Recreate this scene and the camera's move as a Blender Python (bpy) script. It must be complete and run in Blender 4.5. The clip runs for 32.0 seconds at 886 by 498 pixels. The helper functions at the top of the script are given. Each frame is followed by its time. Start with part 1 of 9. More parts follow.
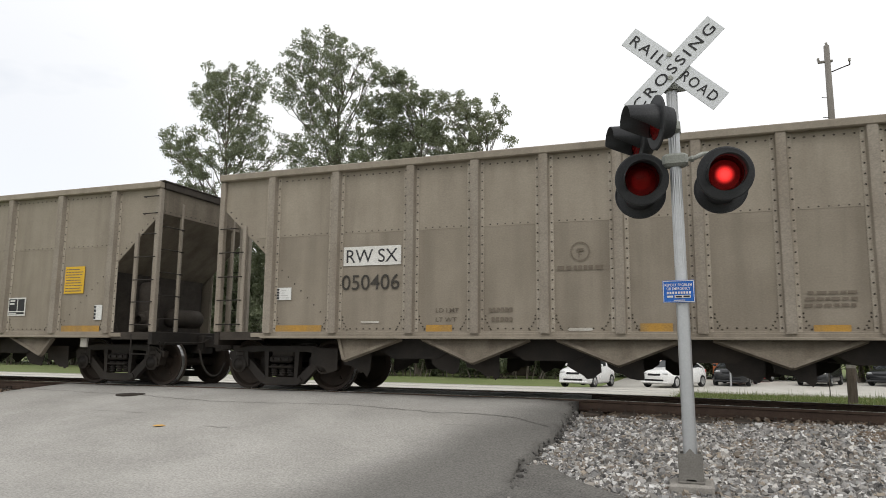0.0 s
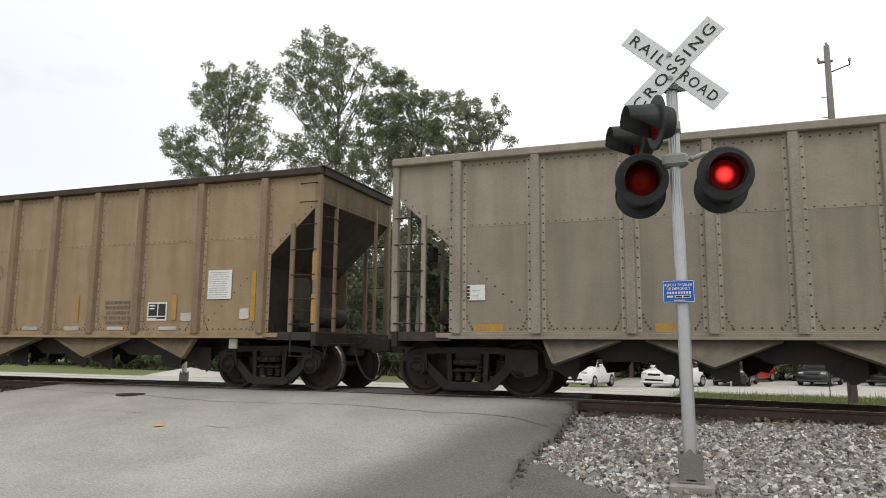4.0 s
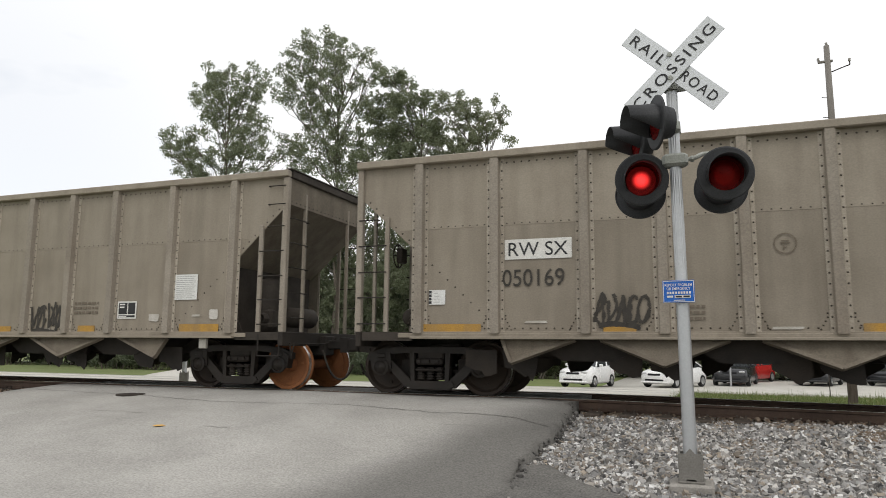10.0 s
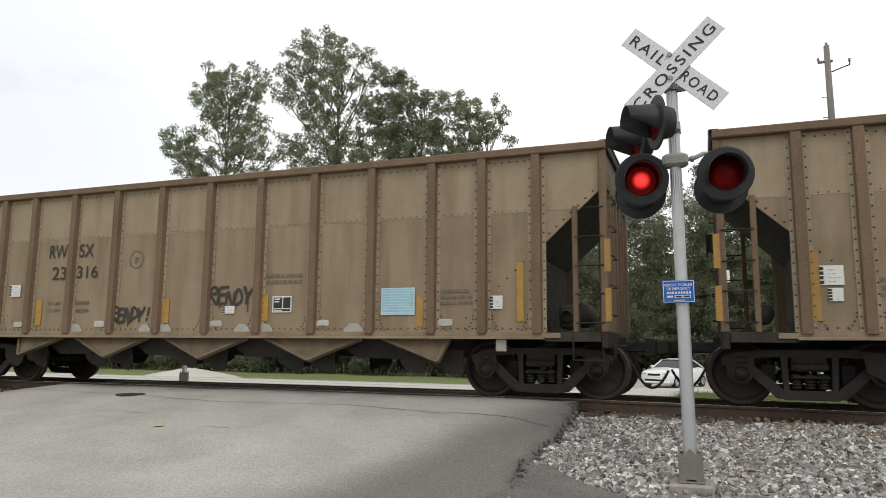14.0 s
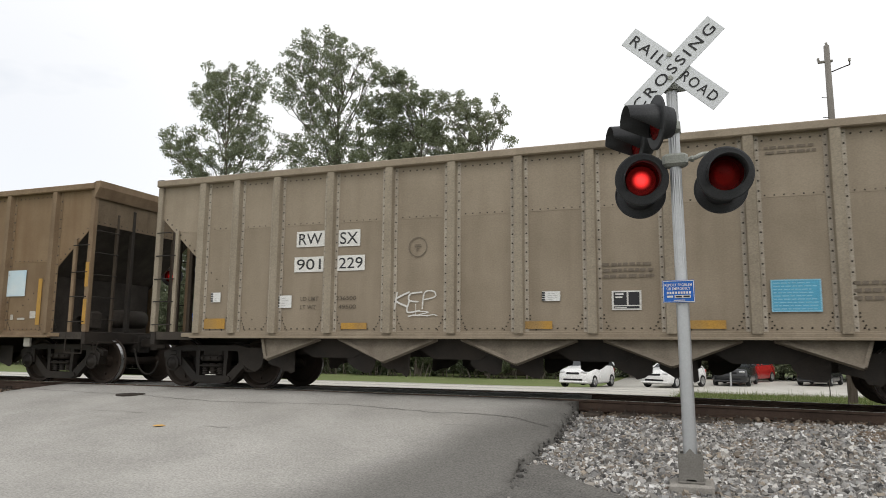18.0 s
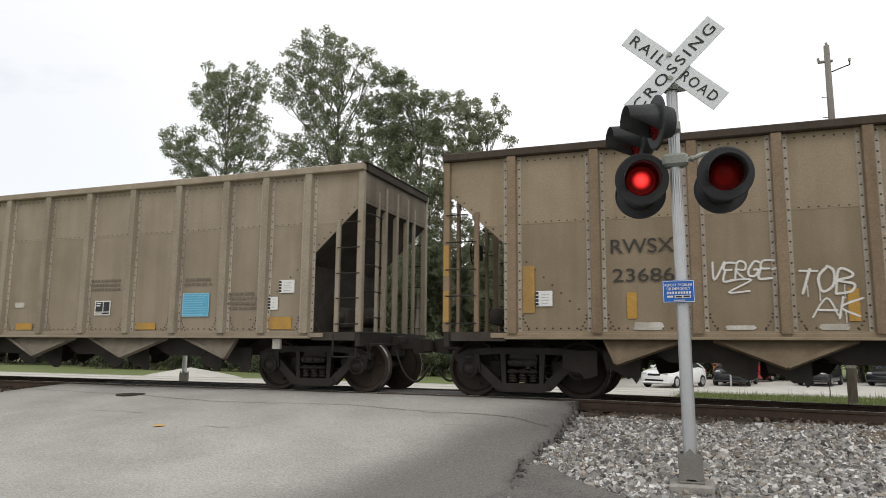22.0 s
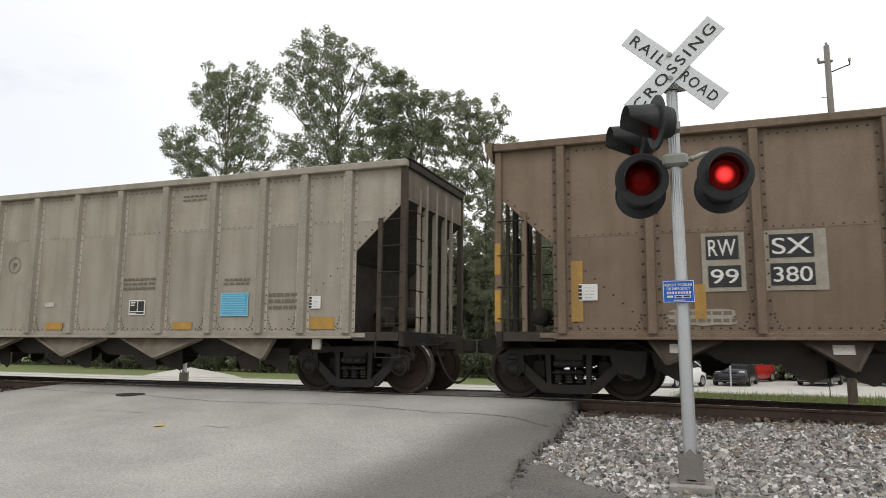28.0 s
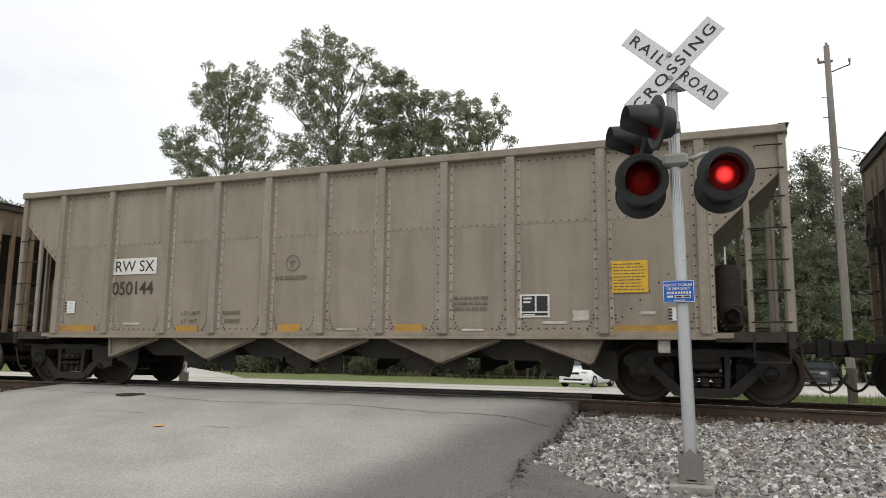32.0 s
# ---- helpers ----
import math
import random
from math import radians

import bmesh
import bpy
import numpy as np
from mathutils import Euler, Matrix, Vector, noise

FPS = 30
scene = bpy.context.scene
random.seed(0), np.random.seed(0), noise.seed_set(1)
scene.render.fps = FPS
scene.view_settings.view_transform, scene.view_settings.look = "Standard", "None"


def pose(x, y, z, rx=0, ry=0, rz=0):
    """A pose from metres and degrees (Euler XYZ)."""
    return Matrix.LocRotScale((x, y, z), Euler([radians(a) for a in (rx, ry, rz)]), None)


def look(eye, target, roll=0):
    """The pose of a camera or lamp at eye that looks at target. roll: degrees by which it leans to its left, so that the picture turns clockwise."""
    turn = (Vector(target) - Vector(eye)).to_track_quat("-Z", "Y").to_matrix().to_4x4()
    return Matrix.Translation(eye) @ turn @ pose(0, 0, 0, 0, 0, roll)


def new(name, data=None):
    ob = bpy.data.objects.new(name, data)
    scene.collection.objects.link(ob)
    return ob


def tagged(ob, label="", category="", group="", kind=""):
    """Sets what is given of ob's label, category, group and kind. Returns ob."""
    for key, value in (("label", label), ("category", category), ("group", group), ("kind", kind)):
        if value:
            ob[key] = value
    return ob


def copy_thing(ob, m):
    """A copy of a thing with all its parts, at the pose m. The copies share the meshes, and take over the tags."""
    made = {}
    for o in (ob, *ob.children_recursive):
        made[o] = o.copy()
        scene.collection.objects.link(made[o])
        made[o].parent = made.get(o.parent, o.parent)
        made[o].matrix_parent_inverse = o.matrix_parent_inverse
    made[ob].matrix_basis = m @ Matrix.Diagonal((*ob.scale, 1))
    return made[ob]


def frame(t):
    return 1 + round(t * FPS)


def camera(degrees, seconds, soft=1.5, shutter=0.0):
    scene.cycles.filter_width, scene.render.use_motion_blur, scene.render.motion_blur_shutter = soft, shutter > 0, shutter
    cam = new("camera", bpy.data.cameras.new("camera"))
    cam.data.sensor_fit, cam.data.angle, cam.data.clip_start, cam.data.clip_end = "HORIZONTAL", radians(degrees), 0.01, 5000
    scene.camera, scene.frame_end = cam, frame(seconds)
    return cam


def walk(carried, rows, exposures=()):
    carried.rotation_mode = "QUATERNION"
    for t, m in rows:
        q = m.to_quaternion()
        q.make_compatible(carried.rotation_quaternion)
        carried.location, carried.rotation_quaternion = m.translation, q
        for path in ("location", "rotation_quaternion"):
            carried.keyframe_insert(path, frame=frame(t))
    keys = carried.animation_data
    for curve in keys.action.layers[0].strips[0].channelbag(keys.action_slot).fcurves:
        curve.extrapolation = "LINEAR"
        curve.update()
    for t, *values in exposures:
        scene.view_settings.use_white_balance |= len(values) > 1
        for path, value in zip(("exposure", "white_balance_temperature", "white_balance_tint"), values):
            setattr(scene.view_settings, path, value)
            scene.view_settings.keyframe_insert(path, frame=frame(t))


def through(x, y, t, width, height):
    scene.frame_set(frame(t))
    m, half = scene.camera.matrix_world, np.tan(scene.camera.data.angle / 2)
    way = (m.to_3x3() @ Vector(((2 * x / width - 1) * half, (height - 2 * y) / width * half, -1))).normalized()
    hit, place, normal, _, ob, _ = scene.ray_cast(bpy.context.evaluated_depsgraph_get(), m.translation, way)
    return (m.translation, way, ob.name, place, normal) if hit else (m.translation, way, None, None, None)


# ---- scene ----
# A level crossing: a coal train of hopper cars passes a signal mast.
# x runs along the track (the train goes towards -x), y away from the camera, z = 0 is the rail head.

# ---- camera ----
cam = camera(64.4, 32.0, soft=0.7, shutter=0.05)
EYE = Vector((0.0, -12.258, 0.789))
YAW, PITCH, ROLL = radians(20.426), radians(7.995), 0.49
AIM = EYE + Vector((-math.sin(YAW) * math.cos(PITCH), math.cos(YAW) * math.cos(PITCH), math.sin(PITCH)))
walk(cam, [(0.0, look(EYE, AIM, ROLL)), (32.0, look(EYE, AIM, ROLL))], exposures=[(0.0, 0.0), (32.0, 0.0)])

# ---- world and sun ----
world = bpy.data.worlds.new("overcast_sky")
scene.world = world
world.use_nodes = True
wn, wl = world.node_tree.nodes, world.node_tree.links
wn.clear()
sky = wn.new("ShaderNodeTexSky")
sky.sky_type, sky.sun_disc = "NISHITA", False
sky.sun_elevation, sky.sun_rotation = radians(51), radians(146)
sky_b = wn.new("ShaderNodeBackground")
sky_b.inputs["Strength"].default_value = 0.12
wl.new(sky.outputs[0], sky_b.inputs[0])
cloud_b = wn.new("ShaderNodeBackground")
cloud_b.inputs["Color"].default_value = (0.985, 0.99, 1.0, 1)
cloud_b.inputs["Strength"].default_value = 1.08
wco = wn.new("ShaderNodeTexCoord")
wmap = wn.new("ShaderNodeMapping")
wmap.inputs["Scale"].default_value = (1.6, 1.6, 4.5)
wl.new(wco.outputs["Generated"], wmap.inputs[0])
wnoise = wn.new("ShaderNodeTexNoise")
wnoise.inputs["Scale"].default_value, wnoise.inputs["Detail"].default_value = 1.3, 5
wl.new(wmap.outputs[0], wnoise.inputs["Vector"])
wramp = wn.new("ShaderNodeMapRange")
wramp.inputs[1].default_value, wramp.inputs[2].default_value = 0.22, 0.38
wramp.inputs[3].default_value, wramp.inputs[4].default_value = 0.62, 1.0
wl.new(wnoise.outputs[0], wramp.inputs[0])
wmix = wn.new("ShaderNodeMixShader")
# the cloud thins out low in the west-north-west
thin = wn.new("ShaderNodeVectorMath")
thin.operation = "DOT_PRODUCT"
thin.inputs[1].default_value = (-0.853, 0.503, 0.10)
wl.new(wco.outputs["Generated"], thin.inputs[0])
thin_r = wn.new("ShaderNodeMapRange")
thin_r.interpolation_type = "SMOOTHSTEP"
thin_r.inputs[1].default_value, thin_r.inputs[2].default_value = 0.88, 1.0
thin_r.inputs[3].default_value, thin_r.inputs[4].default_value = 1.0, 0.8
wl.new(thin.outputs["Value"], thin_r.inputs[0])
thin_m = wn.new("ShaderNodeMath")
thin_m.operation = "MULTIPLY"
wl.new(wramp.outputs[0], thin_m.inputs[0])
wl.new(thin_r.outputs[0], thin_m.inputs[1])
wl.new(thin_m.outputs[0], wmix.inputs[0])
wl.new(sky_b.outputs[0], wmix.inputs[1])
wl.new(cloud_b.outputs[0], wmix.inputs[2])
wout = wn.new("ShaderNodeOutputWorld")
wl.new(wmix.outputs[0], wout.inputs[0])

sun = new("sun", bpy.data.lights.new("sun", "SUN"))
sun.data.energy, sun.data.angle, sun.data.color = 0.9, radians(25), (1.0, 0.96, 0.9)
sun.matrix_world = look((16, -24, 36), (0, 0, 0))


# ---- materials ----
def nodes(name):
    m = bpy.data.materials.new(name)
    m.use_nodes = True
    return m, m.node_tree.nodes, m.node_tree.links, m.node_tree.nodes["Principled BSDF"]


def surface(name, a, b, rough=0.8, metal=0.0, scale=3.0, fine=60.0, streak=0.0, stain=None, stain_amount=0.0, bump=0.0, bump_scale=80.0, spread=0.0, spec=0.3, stretch=(1, 1, 1), grain=0.2, wave=0.0, rim=None):
    """Two tones mixed by a large noise, a fine grain, streaks that run down, stains, a spread from object to object, and relief."""
    m, n, l, p = nodes(name)
    co = n.new("ShaderNodeTexCoord")
    mp = n.new("ShaderNodeMapping")
    mp.inputs["Scale"].default_value = stretch
    where = co.outputs["Object"]
    if spread:
        oi = n.new("ShaderNodeObjectInfo")
        far = n.new("ShaderNodeMath")
        far.operation, far.inputs[1].default_value = "MULTIPLY", 97.0
        l.new(oi.outputs["Random"], far.inputs[0])
        add = n.new("ShaderNodeVectorMath")
        l.new(where, add.inputs[0])
        l.new(far.outputs[0], add.inputs[1])
        where = add.outputs[0]
    l.new(where, mp.inputs[0])
    big = n.new("ShaderNodeTexNoise")
    big.inputs["Scale"].default_value, big.inputs["Detail"].default_value, big.inputs["Roughness"].default_value = scale, 8, 0.65
    l.new(mp.outputs[0], big.inputs["Vector"])
    ramp = n.new("ShaderNodeMapRange")
    ramp.inputs[1].default_value, ramp.inputs[2].default_value = 0.32, 0.68
    l.new(big.outputs[0], ramp.inputs[0])
    mix = n.new("ShaderNodeMix")
    mix.data_type = "RGBA"
    mix.inputs[6].default_value, mix.inputs[7].default_value = (*a, 1), (*b, 1)
    l.new(ramp.outputs[0], mix.inputs[0])
    last = mix.outputs[2]
    if stain:
        sm = n.new("ShaderNodeMapping")
        sm.inputs["Scale"].default_value = (2.2, 2.2, 0.25) if streak else (0.9, 0.9, 0.9)
        l.new(where, sm.inputs[0])
        sn = n.new("ShaderNodeTexNoise")
        sn.inputs["Scale"].default_value, sn.inputs["Detail"].default_value = (streak or 1.0), 6
        l.new(sm.outputs[0], sn.inputs["Vector"])
        sr = n.new("ShaderNodeMapRange")
        sr.inputs[1].default_value, sr.inputs[2].default_value, sr.inputs[4].default_value = 0.44, 0.74, stain_amount
        l.new(sn.outputs[0], sr.inputs[0])
        sx = n.new("ShaderNodeMix")
        sx.data_type = "RGBA"
        sx.inputs[7].default_value = (*stain, 1)
        l.new(sr.outputs[0], sx.inputs[0])
        l.new(last, sx.inputs[6])
        last = sx.outputs[2]
    if rim:
        # a darker tone along the rim, with a wandering limit
        sx = n.new("ShaderNodeSeparateXYZ")
        l.new(co.outputs["Object"], sx.inputs[0])
        ma = n.new("ShaderNodeMath")
        ma.operation, ma.inputs[1].default_value = "MULTIPLY_ADD", -0.22
        l.new(sx.outputs[1], ma.inputs[0])
        l.new(sx.outputs[0], ma.inputs[2])
        mb = n.new("ShaderNodeMath")
        mb.operation, mb.inputs[1].default_value = "MULTIPLY_ADD", 0.9
        l.new(big.outputs[0], mb.inputs[0])
        l.new(ma.outputs[0], mb.inputs[2])
        mr = n.new("ShaderNodeMapRange")
        mr.interpolation_type = "SMOOTHSTEP"
        mr.inputs[1].default_value, mr.inputs[2].default_value, mr.inputs[4].default_value = -2.25, -1.15, 0.92
        l.new(mb.outputs[0], mr.inputs[0])
        mx = n.new("ShaderNodeMix")
        mx.data_type = "RGBA"
        mx.inputs[7].default_value = (*rim, 1)
        l.new(mr.outputs[0], mx.inputs[0])
        l.new(last, mx.inputs[6])
        last = mx.outputs[2]
    gr = n.new("ShaderNodeTexNoise")
    gr.inputs["Scale"].default_value, gr.inputs["Detail"].default_value = fine, 3
    l.new(co.outputs["Object"], gr.inputs["Vector"])
    gm = n.new("ShaderNodeMapRange")
    gm.inputs[1].default_value, gm.inputs[2].default_value = 0.25, 0.75
    gm.inputs[3].default_value, gm.inputs[4].default_value = 1 - grain, 1 + grain
    l.new(gr.outputs[0], gm.inputs[0])
    hs = n.new("ShaderNodeHueSaturation")
    l.new(last, hs.inputs["Color"])
    if spread:
        om = n.new("ShaderNodeMapRange")
        om.inputs[3].default_value, om.inputs[4].default_value = 1 - spread, 1 + spread
        l.new(oi.outputs["Random"], om.inputs[0])
        mm = n.new("ShaderNodeMath")
        mm.operation = "MULTIPLY"
        l.new(om.outputs[0], mm.inputs[0])
        l.new(gm.outputs[0], mm.inputs[1])
        l.new(mm.outputs[0], hs.inputs["Value"])
    else:
        l.new(gm.outputs[0], hs.inputs["Value"])
    l.new(hs.outputs[0], p.inputs["Base Color"])
    rm = n.new("ShaderNodeMapRange")
    rm.inputs[3].default_value, rm.inputs[4].default_value = max(rough - 0.12, 0.02), min(rough + 0.12, 1)
    l.new(big.outputs[0], rm.inputs[0])
    l.new(rm.outputs[0], p.inputs["Roughness"])
    p.inputs["Metallic"].default_value = metal
    p.inputs["Specular IOR Level"].default_value = spec
    if bump:
        bn = n.new("ShaderNodeTexNoise")
        bn.inputs["Scale"].default_value, bn.inputs["Detail"].default_value = bump_scale, 5
        l.new(co.outputs["Object"], bn.inputs["Vector"])
        bp = n.new("ShaderNodeBump")
        bp.inputs["Strength"].default_value, bp.inputs["Distance"].default_value = 0.6, bump
        l.new(bn.outputs[0], bp.inputs["Height"])
        if wave:
            wv = n.new("ShaderNodeTexNoise")
            wv.inputs["Scale"].default_value, wv.inputs["Detail"].default_value = 1.6, 1
            l.new(co.outputs["Object"], wv.inputs["Vector"])
            wb = n.new("ShaderNodeBump")
            wb.inputs["Strength"].default_value, wb.inputs["Distance"].default_value = 0.7, wave
            l.new(wv.outputs[0], wb.inputs["Height"])
            l.new(wb.outputs[0], bp.inputs["Normal"])
        l.new(bp.outputs[0], p.inputs["Normal"])
    return m


def island(name, tones, rough=0.9, through=0.0, spec=0.2):
    """A material that varies from loose piece to loose piece of one mesh."""
    m, n, l, p = nodes(name)
    g = n.new("ShaderNodeNewGeometry")
    r = n.new("ShaderNodeValToRGB")
    el = r.color_ramp.elements
    while len(el) < len(tones):
        el.new(0.5)
    for i, c in enumerate(tones):
        el[i].position, el[i].color = i / (len(tones) - 1), (*c, 1)
    l.new(g.outputs["Random Per Island"], r.inputs[0])
    l.new(r.outputs[0], p.inputs["Base Color"])
    p.inputs["Roughness"].default_value = rough
    p.inputs["Specular IOR Level"].default_value = spec
    if through:
        t = n.new("ShaderNodeBsdfTranslucent")
        l.new(r.outputs[0], t.inputs[0])
        x = n.new("ShaderNodeMixShader")
        x.inputs[0].default_value = through
        l.new(p.outputs[0], x.inputs[1])
        l.new(t.outputs[0], x.inputs[2])
        l.new(x.outputs[0], n["Material Output"].inputs[0])
    return m


GREY_UP = surface("taupe_paint_worn", (0.305, 0.266, 0.212), (0.255, 0.22, 0.175), 0.6, 0, 1.2, 45, 1.6, (0.185, 0.157, 0.123), 0.6, 0.0015, 30, 0.05, wave=0.05, grain=0.12, spec=0.3)
GREY_LO = surface("taupe_paint", (0.283, 0.246, 0.195), (0.236, 0.203, 0.16), 0.66, 0, 1.2, 45, 1.6, (0.17, 0.143, 0.111), 0.62, 0.0015, 30, 0.05, wave=0.05, grain=0.12, spec=0.3)
ASH_UP = surface("light_taupe_paint_worn", (0.375, 0.332, 0.27), (0.315, 0.275, 0.222), 0.56, 0, 1.2, 45, 1.6, (0.215, 0.184, 0.147), 0.6, 0.0015, 30, 0.05, wave=0.05, grain=0.12, spec=0.35)
ASH_LO = surface("light_taupe_paint", (0.335, 0.295, 0.238), (0.28, 0.244, 0.196), 0.62, 0, 1.2, 45, 1.6, (0.19, 0.162, 0.128), 0.62, 0.0015, 30, 0.05, wave=0.05, grain=0.12, spec=0.3)
GREY_RIB = surface("taupe_rib_paint", (0.29, 0.255, 0.21), (0.235, 0.205, 0.168), 0.6, 0, 2.0, 45, 2.0, (0.16, 0.125, 0.09), 0.5, 0.001, 40, 0.05)
BROWN_UP = surface("brown_paint_worn", (0.325, 0.256, 0.172), (0.268, 0.208, 0.138), 0.6, 0, 1.2, 45, 1.6, (0.17, 0.12, 0.072), 0.6, 0.0015, 30, 0.05, wave=0.05, grain=0.12, spec=0.3)
BROWN_LO = surface("brown_paint", (0.282, 0.218, 0.143), (0.232, 0.177, 0.114), 0.66, 0, 1.2, 45, 1.6, (0.14, 0.1, 0.06), 0.62, 0.0015, 30, 0.05, wave=0.05, grain=0.12, spec=0.3)
BROWN_RIB = surface("brown_rib_paint", (0.175, 0.118, 0.075), (0.145, 0.096, 0.06), 0.7, 0, 2.0, 45, 2.0, (0.10, 0.065, 0.04), 0.5, 0.001, 40, 0.06)
DARK_UP = surface("dark_brown_paint_worn", (0.212, 0.158, 0.115), (0.172, 0.127, 0.092), 0.62, 0, 1.2, 45, 1.6, (0.125, 0.082, 0.05), 0.55, 0.0015, 30, 0.05, wave=0.05, grain=0.12, spec=0.3)
DARK_LO = surface("dark_brown_paint", (0.2, 0.149, 0.108), (0.162, 0.119, 0.086), 0.66, 0, 1.2, 45, 1.6, (0.12, 0.08, 0.05), 0.55, 0.0015, 30, 0.05, wave=0.05, grain=0.12, spec=0.3)
DARK_RIB = surface("dark_brown_rib_paint", (0.19, 0.139, 0.1), (0.15, 0.109, 0.078), 0.66, 0, 2.0, 45, 2.0, (0.10, 0.066, 0.042), 0.5, 0.001, 40, 0.05)
PALE_UP = surface("pale_grey_paint_worn", (0.36, 0.322, 0.27), (0.295, 0.262, 0.216), 0.56, 0.1, 1.4, 45, 1.5, (0.19, 0.165, 0.135), 0.68, 0.0015, 30, 0.05, wave=0.05, grain=0.12, spec=0.3)
PALE_LO = surface("pale_grey_paint", (0.335, 0.298, 0.249), (0.277, 0.245, 0.203), 0.6, 0, 1.2, 45, 1.6, (0.185, 0.158, 0.125), 0.55, 0.0015, 30, 0.05, wave=0.05, grain=0.12, spec=0.3)
PALE_RIB = surface("pale_grey_rib_paint", (0.32, 0.285, 0.24), (0.26, 0.23, 0.19), 0.58, 0.05, 2.0, 45, 2.0, (0.18, 0.145, 0.11), 0.5, 0.001, 40, 0.05)
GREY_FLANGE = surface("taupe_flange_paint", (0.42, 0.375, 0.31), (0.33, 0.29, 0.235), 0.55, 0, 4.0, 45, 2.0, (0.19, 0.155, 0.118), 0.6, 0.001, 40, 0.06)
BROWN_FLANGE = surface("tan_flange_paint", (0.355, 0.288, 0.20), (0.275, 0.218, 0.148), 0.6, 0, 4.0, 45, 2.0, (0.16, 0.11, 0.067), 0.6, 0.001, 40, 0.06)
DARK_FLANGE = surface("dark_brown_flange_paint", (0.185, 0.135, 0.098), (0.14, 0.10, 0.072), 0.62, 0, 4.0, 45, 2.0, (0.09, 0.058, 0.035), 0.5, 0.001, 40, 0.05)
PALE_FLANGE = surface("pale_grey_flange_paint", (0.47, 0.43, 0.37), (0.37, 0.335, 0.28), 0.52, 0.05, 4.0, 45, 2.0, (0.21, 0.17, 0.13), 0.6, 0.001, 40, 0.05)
TAN_UP = surface("tan_paint_worn", (0.293, 0.232, 0.158), (0.245, 0.192, 0.129), 0.58, 0, 1.2, 45, 1.6, (0.185, 0.135, 0.082), 0.6, 0.0015, 30, 0.05, wave=0.05, grain=0.12, spec=0.3)
TAN_LO = surface("tan_paint", (0.262, 0.205, 0.138), (0.216, 0.168, 0.112), 0.64, 0, 1.2, 45, 1.6, (0.165, 0.12, 0.072), 0.62, 0.0015, 30, 0.05, wave=0.05, grain=0.12, spec=0.3)
TAN_RIB = surface("tan_rib_paint", (0.24, 0.175, 0.115), (0.19, 0.135, 0.087), 0.68, 0, 2.0, 45, 2.0, (0.13, 0.085, 0.05), 0.5, 0.001, 40, 0.06)
RUST_UP = surface("orange_brown_paint_worn", (0.235, 0.162, 0.094), (0.19, 0.128, 0.073), 0.66, 0, 1.2, 45, 1.6, (0.15, 0.085, 0.042), 0.6, 0.0015, 30, 0.05, wave=0.05, grain=0.12, spec=0.3)
RUST_LO = surface("orange_brown_paint", (0.22, 0.152, 0.089), (0.175, 0.118, 0.068), 0.7, 0, 1.2, 45, 1.6, (0.13, 0.075, 0.038), 0.55, 0.0015, 30, 0.05, wave=0.05, grain=0.12, spec=0.3)
RUST_RIB = surface("orange_brown_rib_paint", (0.225, 0.16, 0.098), (0.17, 0.118, 0.072), 0.66, 0, 2.0, 45, 2.0, (0.12, 0.074, 0.042), 0.5, 0.001, 40, 0.05)
AMBER_UP = surface("amber_brown_paint_worn", (0.35, 0.264, 0.164), (0.288, 0.214, 0.13), 0.58, 0, 1.2, 45, 1.6, (0.21, 0.14, 0.077), 0.62, 0.0015, 30, 0.05, wave=0.05, grain=0.12, spec=0.3)
AMBER_LO = surface("amber_brown_paint", (0.322, 0.238, 0.144), (0.262, 0.19, 0.113), 0.64, 0, 1.2, 45, 1.6, (0.18, 0.12, 0.067), 0.62, 0.0015, 30, 0.05, wave=0.05, grain=0.12, spec=0.3)
KHAKI_UP = surface("khaki_grey_paint_worn", (0.312, 0.258, 0.192), (0.258, 0.212, 0.156), 0.6, 0, 1.2, 45, 1.6, (0.2, 0.16, 0.114), 0.55, 0.0015, 30, 0.05, wave=0.05, grain=0.12, spec=0.3)
KHAKI_LO = surface("khaki_grey_paint", (0.282, 0.232, 0.171), (0.232, 0.19, 0.138), 0.64, 0, 1.2, 45, 1.6, (0.185, 0.147, 0.104), 0.55, 0.0015, 30, 0.05, wave=0.05, grain=0.12, spec=0.3)
KHAKI_RIB = surface("khaki_rib_paint", (0.30, 0.257, 0.195), (0.245, 0.208, 0.156), 0.6, 0, 2.0, 45, 2.0, (0.165, 0.128, 0.088), 0.5, 0.001, 40, 0.05)
INDIGO_INK = surface("pale_violet_print", (0.52, 0.54, 0.7), (0.45, 0.47, 0.66), 0.6, 0, 5, 60)
BLUE_INK = surface("pale_blue_print", (0.25, 0.48, 0.6), (0.2, 0.43, 0.56), 0.6, 0, 5, 60)
UMBER_UP = surface("umber_paint_worn", (0.265, 0.203, 0.132), (0.218, 0.166, 0.106), 0.6, 0, 1.2, 45, 1.6, (0.15, 0.105, 0.062), 0.6, 0.0015, 30, 0.05, wave=0.05, grain=0.12, spec=0.3)
UMBER_LO = surface("umber_paint", (0.245, 0.186, 0.12), (0.2, 0.151, 0.096), 0.66, 0, 1.2, 45, 1.6, (0.125, 0.087, 0.051), 0.62, 0.0015, 30, 0.05, wave=0.05, grain=0.12, spec=0.3)
BLUE_CARD = surface("strong_blue_notice", (0.075, 0.31, 0.47), (0.10, 0.36, 0.52), 0.6, 0, 5, 60)
